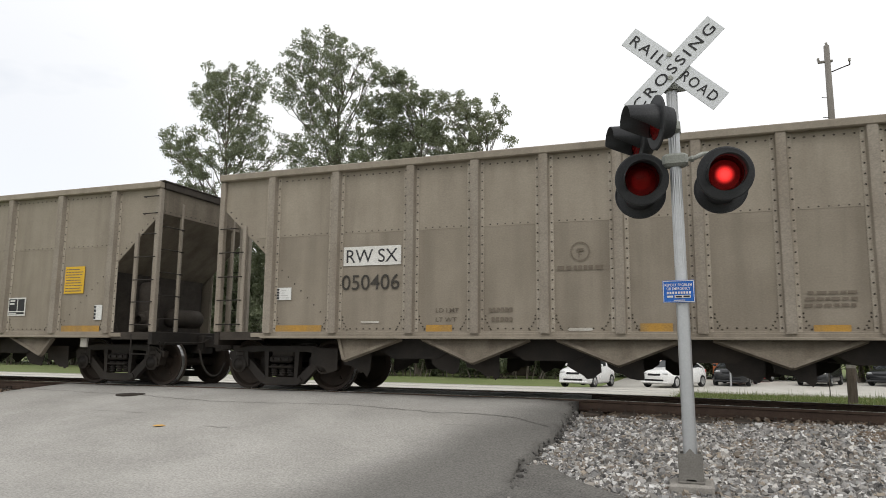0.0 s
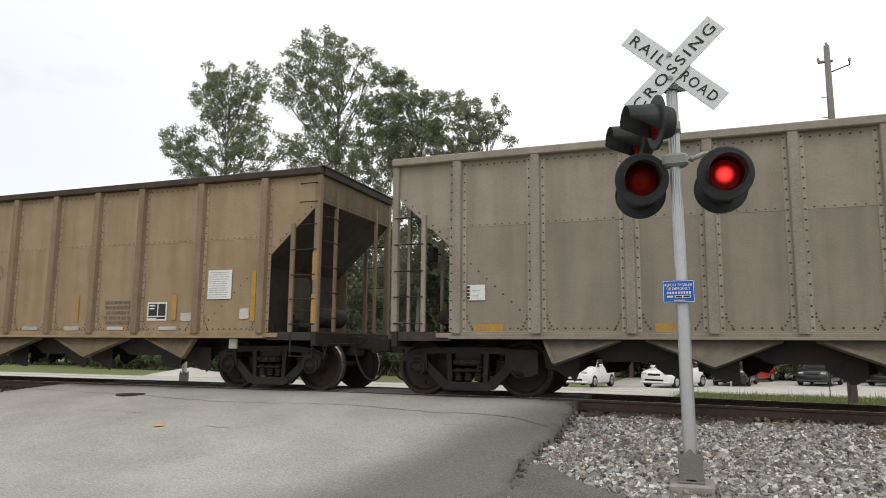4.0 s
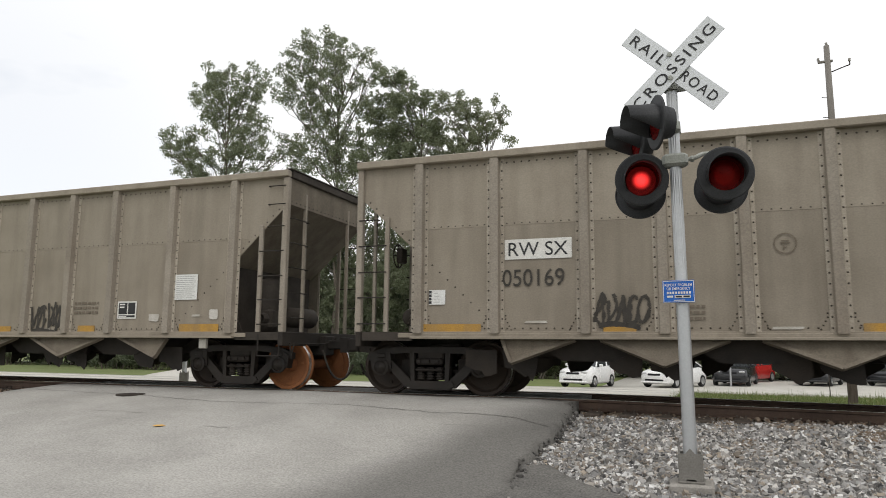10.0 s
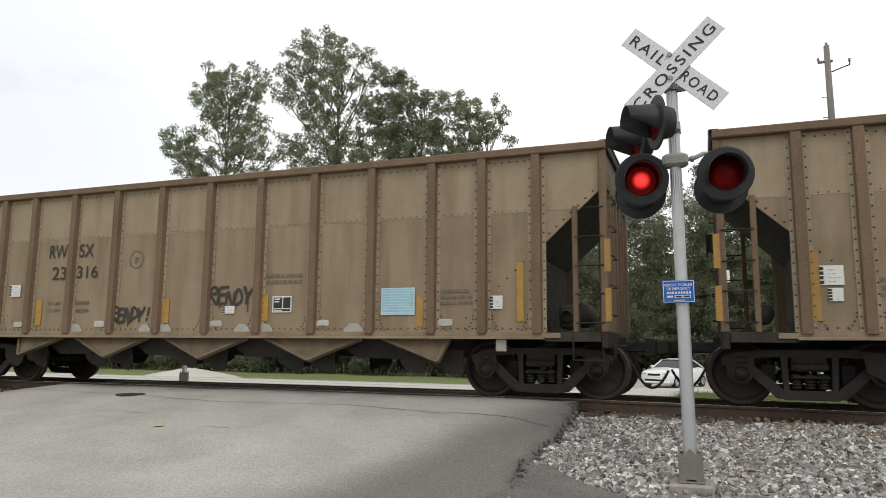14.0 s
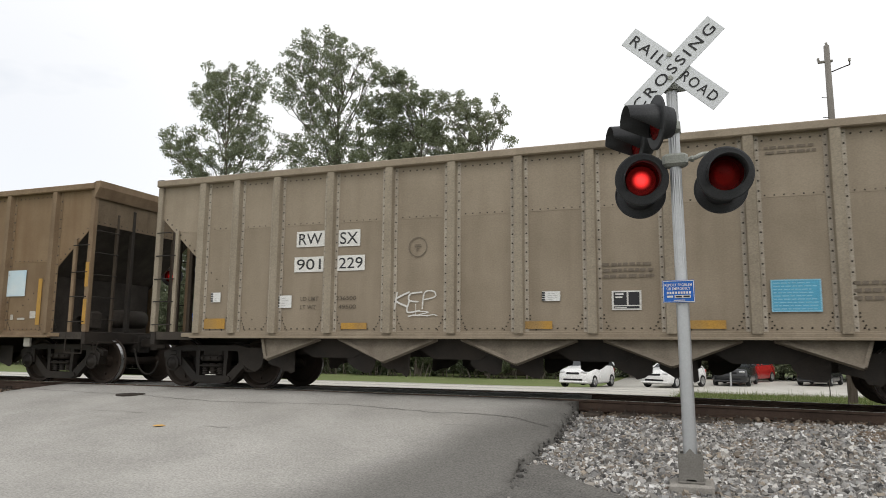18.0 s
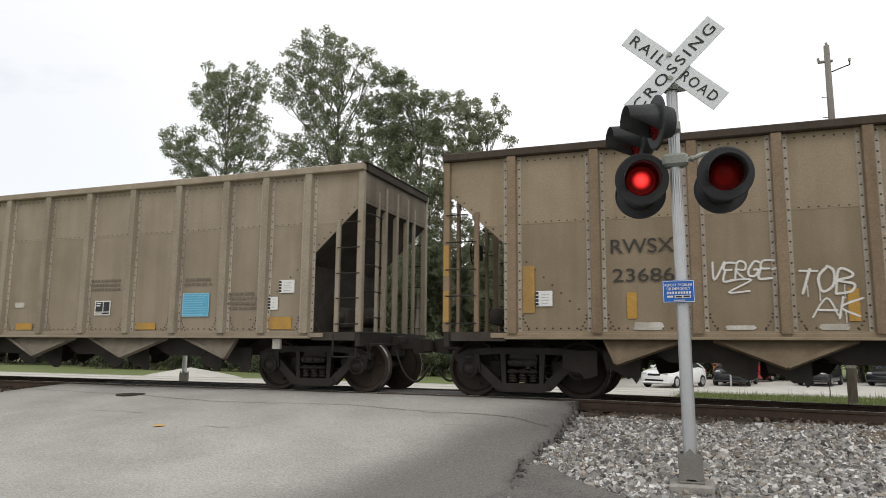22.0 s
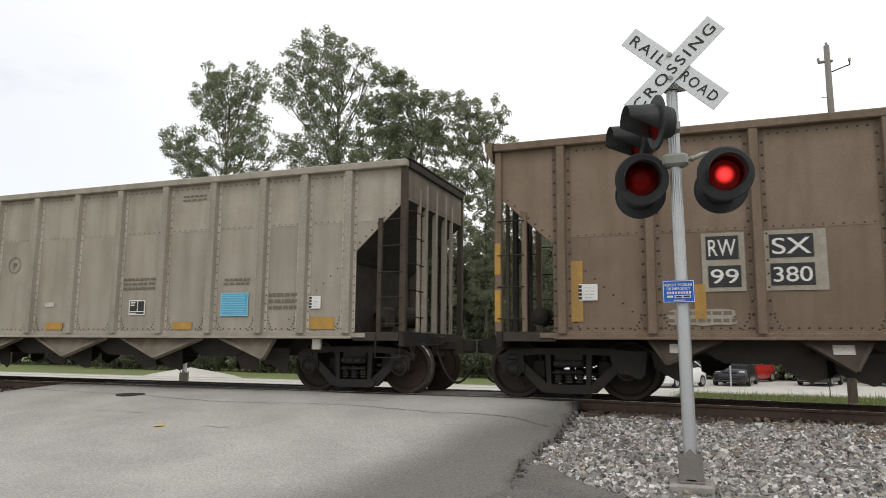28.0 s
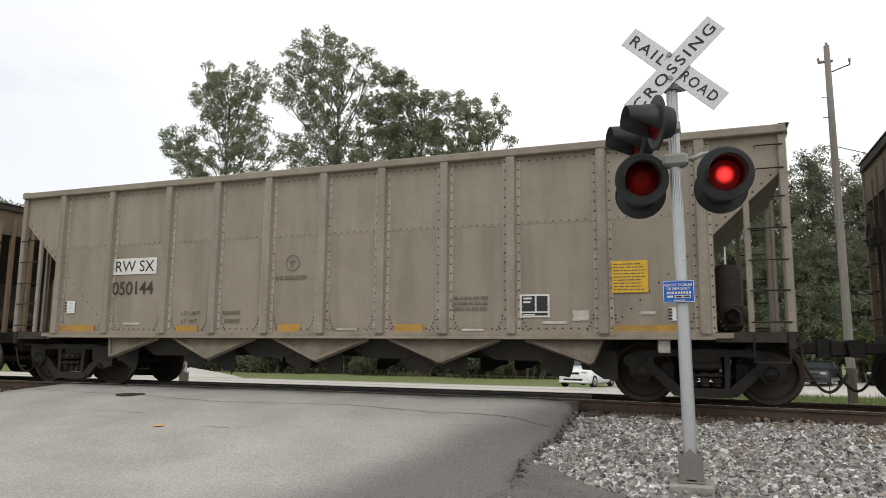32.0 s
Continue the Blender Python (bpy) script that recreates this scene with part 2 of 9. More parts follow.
CHALKY_GREY = surface("thin_faded_spray", (0.33, 0.29, 0.235), (0.27, 0.225, 0.17), 0.75, 0, 9, 60)
PAINTS = {"ash": (ASH_UP, ASH_LO, GREY_RIB, PALE_FLANGE), "umber": (UMBER_UP, UMBER_LO, BROWN_RIB, BROWN_FLANGE), "amber": (AMBER_UP, AMBER_LO, TAN_RIB, BROWN_FLANGE), "khaki": (KHAKI_UP, KHAKI_LO, KHAKI_RIB, GREY_FLANGE), "rust": (RUST_UP, RUST_LO, RUST_RIB, RUST_RIB), "tan": (TAN_UP, TAN_LO, TAN_RIB, GREY_FLANGE), "grey": (GREY_UP, GREY_LO, GREY_RIB, GREY_FLANGE), "brown": (BROWN_UP, BROWN_LO, BROWN_RIB, BROWN_FLANGE), "dark": (DARK_UP, DARK_LO, DARK_RIB, DARK_FLANGE), "pale": (PALE_UP, PALE_LO, PALE_RIB, PALE_FLANGE)}

GRIME = surface("oily_black_steel", (0.014, 0.012, 0.0105), (0.03, 0.025, 0.021), 0.75, 0.0, 5, 60, 0, (0.045, 0.033, 0.023), 0.5, 0.002, 60, 0.1)
# on slope sheets and bulkheads this dark steel stands in for shade
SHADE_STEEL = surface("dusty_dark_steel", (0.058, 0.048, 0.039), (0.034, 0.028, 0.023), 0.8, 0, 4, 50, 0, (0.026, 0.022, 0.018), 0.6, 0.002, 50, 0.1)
RUST_WHEEL = surface("rusty_wheel_steel", (0.024, 0.018, 0.014), (0.042, 0.029, 0.021), 0.7, 0.2, 6, 70, 0, (0.03, 0.024, 0.02), 0.6, 0.001, 80, 0.15)
FRESH_RUST = surface("fresh_orange_rust", (0.26, 0.10, 0.035), (0.19, 0.075, 0.03), 0.85, 0, 7, 70, 0, (0.12, 0.05, 0.025), 0.6, 0.001, 80)
RIVET = surface("dark_rivet_steel", (0.03, 0.024, 0.019), (0.075, 0.06, 0.045), 0.6, 0.0, 8, 60)
RAIL_STEEL = surface("rusty_rail_steel", (0.095, 0.062, 0.045), (0.058, 0.038, 0.028), 0.75, 0.1, 4, 60, 0, (0.04, 0.027, 0.02), 0.5, 0.001, 60)
RAIL_HEAD = surface("polished_rail_head", (0.55, 0.54, 0.52), (0.42, 0.41, 0.40), 0.25, 0.9, 6, 80)
TIE_WOOD = surface("creosoted_tie_wood", (0.06, 0.047, 0.036), (0.10, 0.082, 0.066), 0.9, 0, 4, 50, 0, (0.03, 0.024, 0.02), 0.6, 0.004, 60, 0.15, stretch=(6, 1, 6))
ASPHALT = surface("grey_asphalt", (0.335, 0.322, 0.297), (0.40, 0.386, 0.358), 0.92, 0, 0.5, 42, 0, (0.26, 0.25, 0.23), 0.6, 0.012, 55, grain=0.3, rim=(0.14, 0.134, 0.123))
ASPHALT_DARK = surface("dark_asphalt", (0.12, 0.115, 0.107), (0.17, 0.163, 0.15), 0.9, 0, 1.6, 45, 0, (0.085, 0.08, 0.073), 0.6, 0.015, 50, grain=0.5)
ASPHALT_LOT = surface("pale_lot_asphalt", (0.47, 0.45, 0.405), (0.54, 0.52, 0.475), 0.92, 0, 0.2, 40, 0, (0.40, 0.38, 0.335), 0.5, 0.004, 60)
TAR = surface("black_tar_seam", (0.03, 0.028, 0.026), (0.05, 0.047, 0.043), 0.7, 0, 4, 60)
GRASS_GROUND = surface("mown_grass_ground", (0.125, 0.17, 0.055), (0.18, 0.21, 0.08), 0.95, 0, 0.4, 9, 0, (0.20, 0.185, 0.10), 0.5, 0.02, 25)
DIRT = surface("brown_cinder_dirt", (0.11, 0.082, 0.06), (0.16, 0.125, 0.095), 0.95, 0, 1.2, 30, 0, (0.07, 0.052, 0.04), 0.5, 0.02, 30)
GRAVEL_BED = surface("grey_gravel_bed", (0.12, 0.112, 0.10), (0.20, 0.185, 0.165), 0.95, 0, 6, 35, 0, (0.07, 0.063, 0.055), 0.6, 0.02, 35)
CONCRETE = surface("worn_concrete", (0.27, 0.255, 0.23), (0.35, 0.33, 0.30), 0.9, 0, 5, 60, 0, (0.17, 0.155, 0.135), 0.6, 0.004, 60)
CONCRETE_DARK = surface("grimy_cast_base", (0.20, 0.19, 0.172), (0.155, 0.147, 0.132), 0.85, 0, 6, 60, 0, (0.11, 0.1, 0.087), 0.6, 0.004, 60)
ALU = surface("weathered_aluminium", (0.50, 0.51, 0.52), (0.44, 0.45, 0.46), 0.42, 0.55, 3, 60, 2.0, (0.36, 0.35, 0.33), 0.3, 0.0, 60, 0, 0.4, grain=0.06)
CAST_ALU = surface("cast_aluminium_grey_green", (0.33, 0.34, 0.31), (0.27, 0.275, 0.25), 0.6, 0.3, 5, 60)
BLACK_PAINT = surface("satin_black_paint", (0.034, 0.035, 0.038), (0.044, 0.045, 0.048), 0.5, 0, 5, 60, 0, (0.03, 0.029, 0.028), 0.4, spec=0.2)
BLACK_IN = surface("matt_black_paint", (0.014, 0.014, 0.016), (0.02, 0.02, 0.022), 0.8, 0, 5, 60)
SIGN_WHITE = surface("white_sign_sheeting", (0.66, 0.68, 0.70), (0.62, 0.64, 0.66), 0.55, 0, 2, 40, 1.5, (0.54, 0.54, 0.52), 0.2, grain=0.05)
SIGN_BLACK = surface("black_sign_ink", (0.025, 0.025, 0.027), (0.035, 0.035, 0.037), 0.6, 0, 5, 60)
SIGN_BLUE = surface("blue_sign_sheeting", (0.012, 0.10, 0.42), (0.02, 0.13, 0.47), 0.5, 0, 4, 40)
WHITE_INK = surface("white_paint_mark", (0.72, 0.71, 0.68), (0.62, 0.61, 0.58), 0.75, 0, 8, 60, 0, (0.45, 0.42, 0.37), 0.5)
DARK_INK = surface("faded_black_stencil", (0.036, 0.033, 0.029), (0.062, 0.055, 0.046), 0.75, 0, 9, 60)
GREY_INK = surface("fine_grey_print", (0.34, 0.335, 0.325), (0.42, 0.415, 0.40), 0.75, 0, 9, 60)
FAINT_INK = surface("faint_brown_stencil", (0.14, 0.115, 0.088), (0.175, 0.145, 0.112), 0.75, 0, 9, 60)
WORN_INK = surface("worn_dark_stencil", (0.085, 0.07, 0.053), (0.13, 0.108, 0.082), 0.75, 0, 9, 60)
YELLOW_TAPE = surface("dull_yellow_reflector", (0.46, 0.255, 0.042), (0.36, 0.205, 0.05), 0.6, 0, 6, 60, 1.2, (0.24, 0.165, 0.08), 0.85)
YELLOW_CARD = surface("yellow_notice", (0.68, 0.42, 0.035), (0.60, 0.36, 0.03), 0.6, 0, 5, 60)
WHITE_CARD = surface("white_notice", (0.70, 0.70, 0.68), (0.62, 0.62, 0.60), 0.6, 0, 5, 60)
CYAN_CARD = surface("blue_notice", (0.25, 0.45, 0.53), (0.31, 0.50, 0.56), 0.6, 0, 5, 60)
INDIGO_CARD = surface("violet_notice", (0.055, 0.06, 0.36), (0.075, 0.08, 0.42), 0.6, 0, 5, 60)
SKY_CARD = surface("washed_out_blue_notice", (0.42, 0.58, 0.68), (0.62, 0.68, 0.70), 0.6, 0, 1.5, 60)
RED_CARD = surface("red_paint_mark", (0.36, 0.075, 0.06), (0.42, 0.10, 0.08), 0.65, 0, 3, 60, 0, (0.25, 0.09, 0.07), 0.5)
PATCH_PAINT = surface("rubbed_grey_patch", (0.36, 0.33, 0.28), (0.27, 0.24, 0.19), 0.75, 0, 7, 50, 0, (0.22, 0.18, 0.13), 0.6)
GUSSET = surface("pale_bare_gusset", (0.42, 0.40, 0.36), (0.35, 0.33, 0.29), 0.6, 0.2, 6, 60)
CHROME = surface("bright_steel", (0.62, 0.62, 0.62), (0.5, 0.5, 0.5), 0.3, 0.9, 6, 60)
BARK = surface("grey_brown_bark", (0.15, 0.128, 0.105), (0.105, 0.088, 0.071), 0.95, 0, 4, 30, 0, (0.19, 0.172, 0.148), 0.5, 0.02, 20)
POLE_WOOD = surface("weathered_pole_wood", (0.25, 0.232, 0.212), (0.18, 0.165, 0.15), 0.9, 0, 2, 40, 1.0, (0.08, 0.066, 0.055), 0.5, 0.004, 40, stretch=(4, 4, 0.4))
STONES = island("crushed_ballast_stone", [(0.045, 0.044, 0.044), (0.25, 0.237, 0.218), (0.125, 0.123, 0.122), (0.48, 0.465, 0.44), (0.09, 0.088, 0.086), (0.34, 0.29, 0.23), (0.72, 0.71, 0.69), (0.19, 0.186, 0.182), (0.38, 0.365, 0.34), (0.165, 0.13, 0.1)], 0.85)
CRUMBS = island("asphalt_crumb", [(0.05, 0.048, 0.045), (0.10, 0.096, 0.09), (0.16, 0.153, 0.142), (0.075, 0.07, 0.065)], 0.95)
BROWN_STONES = island("rusty_ballast_stone", [(0.08, 0.06, 0.045), (0.22, 0.165, 0.12), (0.13, 0.10, 0.075), (0.33, 0.29, 0.24), (0.17, 0.125, 0.088)], 0.95)
TRUCK_STEEL = surface("oil_caked_cast_steel", (0.018, 0.0145, 0.012), (0.011, 0.009, 0.0075), 0.62, 0, 5, 50, 0, (0.042, 0.032, 0.024), 0.5, 0.003, 50, 0.15)
# side paint at about two thirds: some dust, and shade put into the colour
CHUTE_GREY = surface("dusty_shaded_taupe_paint", (0.185, 0.158, 0.122), (0.14, 0.118, 0.09), 0.75, 0, 2.2, 45, 1.6, (0.085, 0.068, 0.05), 0.7, 0.0015, 30, 0.06)
CHUTE_BROWN = surface("dusty_shaded_brown_paint", (0.165, 0.124, 0.08), (0.125, 0.092, 0.058), 0.75, 0, 2.2, 45, 1.6, (0.075, 0.054, 0.035), 0.7, 0.0015, 30, 0.06)
# deep brown of posts and chords; stands in for shade on slopes, C chutes
DEEP_BROWN = surface("deep_brown_stained_paint", (0.07, 0.053, 0.039), (0.048, 0.036, 0.026), 0.75, 0, 2, 45, 1.6, (0.032, 0.024, 0.017), 0.6, 0.0015, 30, 0.08)
CHALK = surface("chalky_white_dab", (0.56, 0.54, 0.50), (0.44, 0.415, 0.37), 0.8, 0, 9, 70, 0, (0.26, 0.225, 0.175), 0.8)
BUBBLE_FILL = surface("pale_sprayed_fill", (0.44, 0.43, 0.415), (0.37, 0.355, 0.335), 0.7, 0, 3, 50, 1.2, (0.26, 0.235, 0.20), 0.5)
BUBBLE_LINE = surface("violet_grey_sprayed_line", (0.13, 0.12, 0.125), (0.17, 0.155, 0.15), 0.7, 0, 5, 50)
CREOSOTE = surface("creosoted_pole_butt", (0.10, 0.08, 0.065), (0.055, 0.042, 0.033), 0.85, 0, 3, 40, stretch=(4, 4, 0.6))
LEAF = island("broad_leaf", [(0.155, 0.18, 0.105), (0.225, 0.255, 0.155), (0.30, 0.325, 0.22), (0.185, 0.215, 0.125)], 0.5, 0.55, 0.4)
LEAF_TWIG = island("grey_green_small_leaf", [(0.19, 0.21, 0.125), (0.26, 0.285, 0.18), (0.33, 0.345, 0.235), (0.22, 0.24, 0.145)], 0.5, 0.6, 0.4)
LEAF_YELLOW = island("yellowish_leaf", [(0.085, 0.11, 0.035), (0.13, 0.16, 0.05), (0.175, 0.195, 0.06), (0.10, 0.13, 0.04)], 0.6, 0.3, 0.3)
LEAF_FAR = island("far_broad_leaf", [(0.135, 0.162, 0.094), (0.2, 0.225, 0.138), (0.27, 0.29, 0.195), (0.16, 0.188, 0.108)], 0.6, 0.5, 0.3)
NEEDLE = island("dark_conifer_leaf", [(0.11, 0.135, 0.082), (0.17, 0.195, 0.125), (0.135, 0.16, 0.1)], 0.6, 0.5, 0.4)
BLADE = island("grass_blade", [(0.08, 0.13, 0.035), (0.14, 0.185, 0.06), (0.22, 0.215, 0.10), (0.11, 0.155, 0.045)], 0.8, 0.3, 0.2)
RUBBER = surface("tyre_rubber", (0.02, 0.02, 0.02), (0.03, 0.03, 0.03), 0.85, 0, 6, 60)
CAR_WHITE = surface("white_car_paint", (0.78, 0.78, 0.77), (0.74, 0.74, 0.73), 0.25, 0, 1, 20, spec=0.6)
CAR_BLACK = surface("black_car_paint", (0.018, 0.019, 0.021), (0.024, 0.025, 0.027), 0.2, 0, 1, 20, spec=0.6)
CAR_RED = surface("red_car_paint", (0.42, 0.025, 0.022), (0.38, 0.02, 0.018), 0.25, 0, 1, 20, spec=0.6)
ORANGE_WALL = surface("orange_painted_wall", (0.42, 0.13, 0.05), (0.36, 0.11, 0.045), 0.8, 0, 2, 40)
SHED_DARK = surface("dark_weathered_boards", (0.075, 0.06, 0.045), (0.05, 0.04, 0.03), 0.9, 0, 2, 40)
ROOF_GREY = surface("grey_shingles", (0.12, 0.115, 0.11), (0.09, 0.086, 0.082), 0.9, 0, 3, 40)
WIRE = surface("weathered_wire", (0.10, 0.10, 0.10), (0.14, 0.14, 0.14), 0.6, 0.4, 3, 40)
LEAF_DRY = surface("dry_orange_leaf", (0.72, 0.43, 0.12), (0.62, 0.35, 0.09), 0.7, 0, 20, 60)


def glass(name, tint, rough=0.03, clear=0.9):
    m, n, l, p = nodes(name)
    p.inputs["Base Color"].default_value = (*tint, 1)
    p.inputs["Roughness"].default_value = rough
    t = n.new("ShaderNodeBsdfTransparent")
    t.inputs[0].default_value = (*tint, 1)
    x = n.new("ShaderNodeMixShader")
    x.inputs[0].default_value = clear
    l.new(p.outputs[0], x.inputs[1])
    l.new(t.outputs[0], x.inputs[2])
    l.new(x.outputs[0], n["Material Output"].inputs[0])
    return m


CAR_GLASS = glass("dark_car_glass", (0.05, 0.055, 0.06), 0.04, 0.25)
RED_LENS = glass("red_lens_glass", (0.62, 0.04, 0.04), 0.22, 0.86)


def glow(name, colour, edge, strength):
    """A round burner, hot in the middle and weaker to its rim."""
    m, n, l, p = nodes(name)
    co = n.new("ShaderNodeTexCoord")
    ln = n.new("ShaderNodeVectorMath")
    ln.operation = "LENGTH"
    mp = n.new("ShaderNodeMapping")
    mp.inputs["Scale"].default_value = (1, 0, 1)
    l.new(co.outputs["Object"], mp.inputs[0])
    l.new(mp.outputs[0], ln.inputs[0])
    r = n.new("ShaderNodeMapRange")
    r.interpolation_type = "SMOOTHERSTEP"
    r.inputs[1].default_value, r.inputs[2].default_value = 0.0, 0.12
    r.inputs[3].default_value, r.inputs[4].default_value = strength, edge
    l.new(ln.outputs["Value"], r.inputs[0])
    e = n.new("ShaderNodeEmission")
    e.inputs[0].default_value = (*colour, 1)
    l.new(r.outputs[0], e.inputs[1])
    l.new(e.outputs[0], n["Material Output"].inputs[0])
    return m


LAMP_LIT = glow("lit_signal_burner", (1.0, 0.55, 0.5), 0.07, 4.2)
LAMP_BACK = surface("unlit_signal_reflector", (0.36, 0.19, 0.18), (0.26, 0.13, 0.125), 0.3, 0.5, 8, 60)


# ---- mesh tools ----
class Shape:
    """Collects vertices and faces for one mesh."""

    def __init__(self):
        self.v, self.f = [], []

    def add(self, verts, faces):
        k = len(self.v)
        self.v += [tuple(q) for q in verts]
        self.f += [tuple(k + i for i in q) for q in faces]
        return self

    def box(self, x0, x1, y0, y1, z0, z1, m=None):
        vs = [(x0, y0, z0), (x1, y0, z0), (x1, y1, z0), (x0, y1, z0), (x0, y0, z1), (x1, y0, z1), (x1, y1, z1), (x0, y1, z1)]
        if m:
            vs = [m @ Vector(q) for q in vs]
        return self.add(vs, [(3, 2, 1, 0), (4, 5, 6, 7), (0, 1, 5, 4), (1, 2, 6, 5), (2, 3, 7, 6), (3, 0, 4, 7)])

    def block(self, x0, x1, y0, y1, z0, z1, c=0.01, m=None):
        """A box with chamfered edges along its length and its height."""
        c = min(c, (x1 - x0) / 2.01, (y1 - y0) / 2.01, (z1 - z0) / 2.01)
        ring = []
        for z, k in ((z0, c), (z0 + c, 0), (z1 - c, 0), (z1, c)):
            ring.append([(x0 + k + c, y0 + k, z), (x1 - k - c, y0 + k, z), (x1 - k, y0 + k + c, z), (x1 - k, y1 - k - c, z), (x1 - k - c, y1 - k, z), (x0 + k + c, y1 - k, z), (x0 + k, y1 - k - c, z), (x0 + k, y0 + k + c, z)])
        vs = [q for r in ring for q in r]
        if m:
            vs = [m @ Vector(q) for q in vs]
        fs = [tuple(range(7, -1, -1)), tuple(range(24, 32))]
        for j in range(3):
            for i in range(8):
                fs.append((j * 8 + i, j * 8 + (i + 1) % 8, j * 8 + 8 + (i + 1) % 8, j * 8 + 8 + i))
        return self.add(vs, fs)

    def prism(self, poly, y0, y1, m=None):
        """poly of (x, z), counter-clockwise as seen from -y, drawn from y0 to y1."""
        n = len(poly)
        vs = [(x, y0, z) for x, z in poly] + [(x, y1, z) for x, z in poly]
        if m:
            vs = [m @ Vector(q) for q in vs]
        fs = [tuple(range(n)), tuple(range(2 * n - 1, n - 1, -1))]
        fs += [(i, n + i, n + (i + 1) % n, (i + 1) % n) for i in range(n)]
        return self.add(vs, fs)

    def tube(self, a, b, r0, r1=None, n=10, caps=True):
        a, b = Vector(a), Vector(b)
        r1 = r0 if r1 is None else r1
        q = (b - a).to_track_quat("Z", "Y").to_matrix()
        vs = []
        for p, r in ((a, r0), (b, r1)):
            vs += [p + q @ Vector((r * math.cos(2 * math.pi * i / n), r * math.sin(2 * math.pi * i / n), 0)) for i in range(n)]
        fs = [(i, (i + 1) % n, n + (i + 1) % n, n + i) for i in range(n)]
        if caps:
            fs += [tuple(range(n - 1, -1, -1)), tuple(range(n, 2 * n))]
        return self.add(vs, fs)

    def bent(self, pts, r, n=8):
        """One unbroken pipe through the points."""
        pts, k = [Vector(q) for q in pts], len(self.v)
        for i, p in enumerate(pts):
            d = (pts[min(i + 1, len(pts) - 1)] - pts[max(i - 1, 0)]).normalized()
            u = d.orthogonal().normalized() if i == 0 else (u - d * u.dot(d)).normalized()
            w = d.cross(u)
            self.v += [tuple(p + (u * math.cos(2 * math.pi * j / n) + w * math.sin(2 * math.pi * j / n)) * r) for j in range(n)]
        m = len(pts) - 1
        self.f += [(k + i * n + j, k + i * n + (j + 1) % n, k + i * n + n + (j + 1) % n, k + i * n + n + j) for i in range(m) for j in range(n)]
        self.f += [tuple(range(k + n - 1, k - 1, -1)), tuple(range(k + m * n, k + m * n + n))]
        return self

    def path(self, pts, r, n=8):
        for a, b in zip(pts, pts[1:]):
            self.tube(a, b, r, r, n)
        return self

    def lathe(self, prof, n=24, m=None, close=False):
        """prof of (radius, along); turned round the local z axis."""
        vs = []
        for r, z in prof:
            vs += [Vector((r * math.cos(2 * math.pi * i / n), r * math.sin(2 * math.pi * i / n), z)) for i in range(n)]
        if m:
            vs = [m @ q for q in vs]
        fs = []
        for j in range(len(prof) - 1):
            for i in range(n):
                fs.append((j * n + i, j * n + (i + 1) % n, j * n + n + (i + 1) % n, j * n + n + i))
        if close:
            fs += [tuple(range(n - 1, -1, -1)), tuple(range((len(prof) - 1) * n, len(prof) * n))]
        return self.add(vs, fs)

    def mesh(self, name, material, smooth=False):
        me = bpy.data.meshes.new(name)
        me.from_pydata(self.v, [], self.f)
        for m in material if isinstance(material, (list, tuple)) else (material,):
            me.materials.append(m)
        if smooth:
            me.polygons.foreach_set("use_smooth", [True] * len(me.polygons))
        me.update()
        return me


def part(name, shape, material, parent, label="", at=None, smooth=False):
    ob = new(name, shape if isinstance(shape, bpy.types.Mesh) else shape.mesh(name, material, smooth))
    ob.parent = parent
    if at is not None:
        ob.matrix_basis = at
    if label:
        ob["label"] = label
    return ob


def thing(name, at, label, category, group="", kind=""):
    ob = new(name)
    ob.empty_display_size = 0.2
    ob.matrix_basis = at
    return tagged(ob, label, category, group, kind)


def whole(name, shape, material, label, category, group="", kind="", at=None, smooth=False):
    """A thing or a piece of the setting that is one mesh."""
    ob = new(name, shape.mesh(name, material, smooth))
    if at is not None:
        ob.matrix_basis = at
    return tagged(ob, label, category, group, kind)


def words(body, x0, x1, z0, z1, y=0.0, space=1.0):
    """Lettering stretched into a box, as a flat mesh that faces -y."""
    cu = bpy.data.curves.new("lettering", "FONT")
    cu.body = body
    cu.offset = 0.004
    cu.space_character = space
    ob = bpy.data.objects.new("lettering", cu)
    me = bpy.data.meshes.new_from_object(ob)
    bpy.data.objects.remove(ob)
    co = np.empty(len(me.vertices) * 3)
    me.vertices.foreach_get("co", co)
    co = co.reshape(-1, 3)
    lo, hi = co.min(0), co.max(0)
    out = np.zeros_like(co)
    out[:, 0] = x0 + (co[:, 0] - lo[0]) / (hi[0] - lo[0]) * (x1 - x0)
    out[:, 2] = z0 + (co[:, 1] - lo[1]) / (hi[1] - lo[1]) * (z1 - z0)
    out[:, 1] = y
    me.vertices.foreach_set("co", out.ravel())
    me.materials.clear()
    me.update()
    return me


# ---- ground, road and track ----
def along(table, v):
    return float(np.interp(v, [q[0] for q in table], [q[1] for q in table]))


NEAR_FALL = [(-60, -0.9), (-14, -0.86), (-9, -0.82), (-7, -0.76), (-4.6, -0.62), (-3, -0.46), (-1.5, -0.27), (1.5, -0.27), (3, -0.40), (8, -0.62), (13, -0.84), (20, -1.06), (28, -1.25), (60, -1.3)]
ROAD_FALL = [(-60, -0.85), (-14, -0.8), (-9, -0.72), (-6, -0.55), (-5, -0.43), (-3.5, -0.22), (-2.2, -0.09), (-1.0, -0.015), (1.0, -0.015), (3, -0.16), (8, -0.6), (13, -0.85), (18, -0.99)]


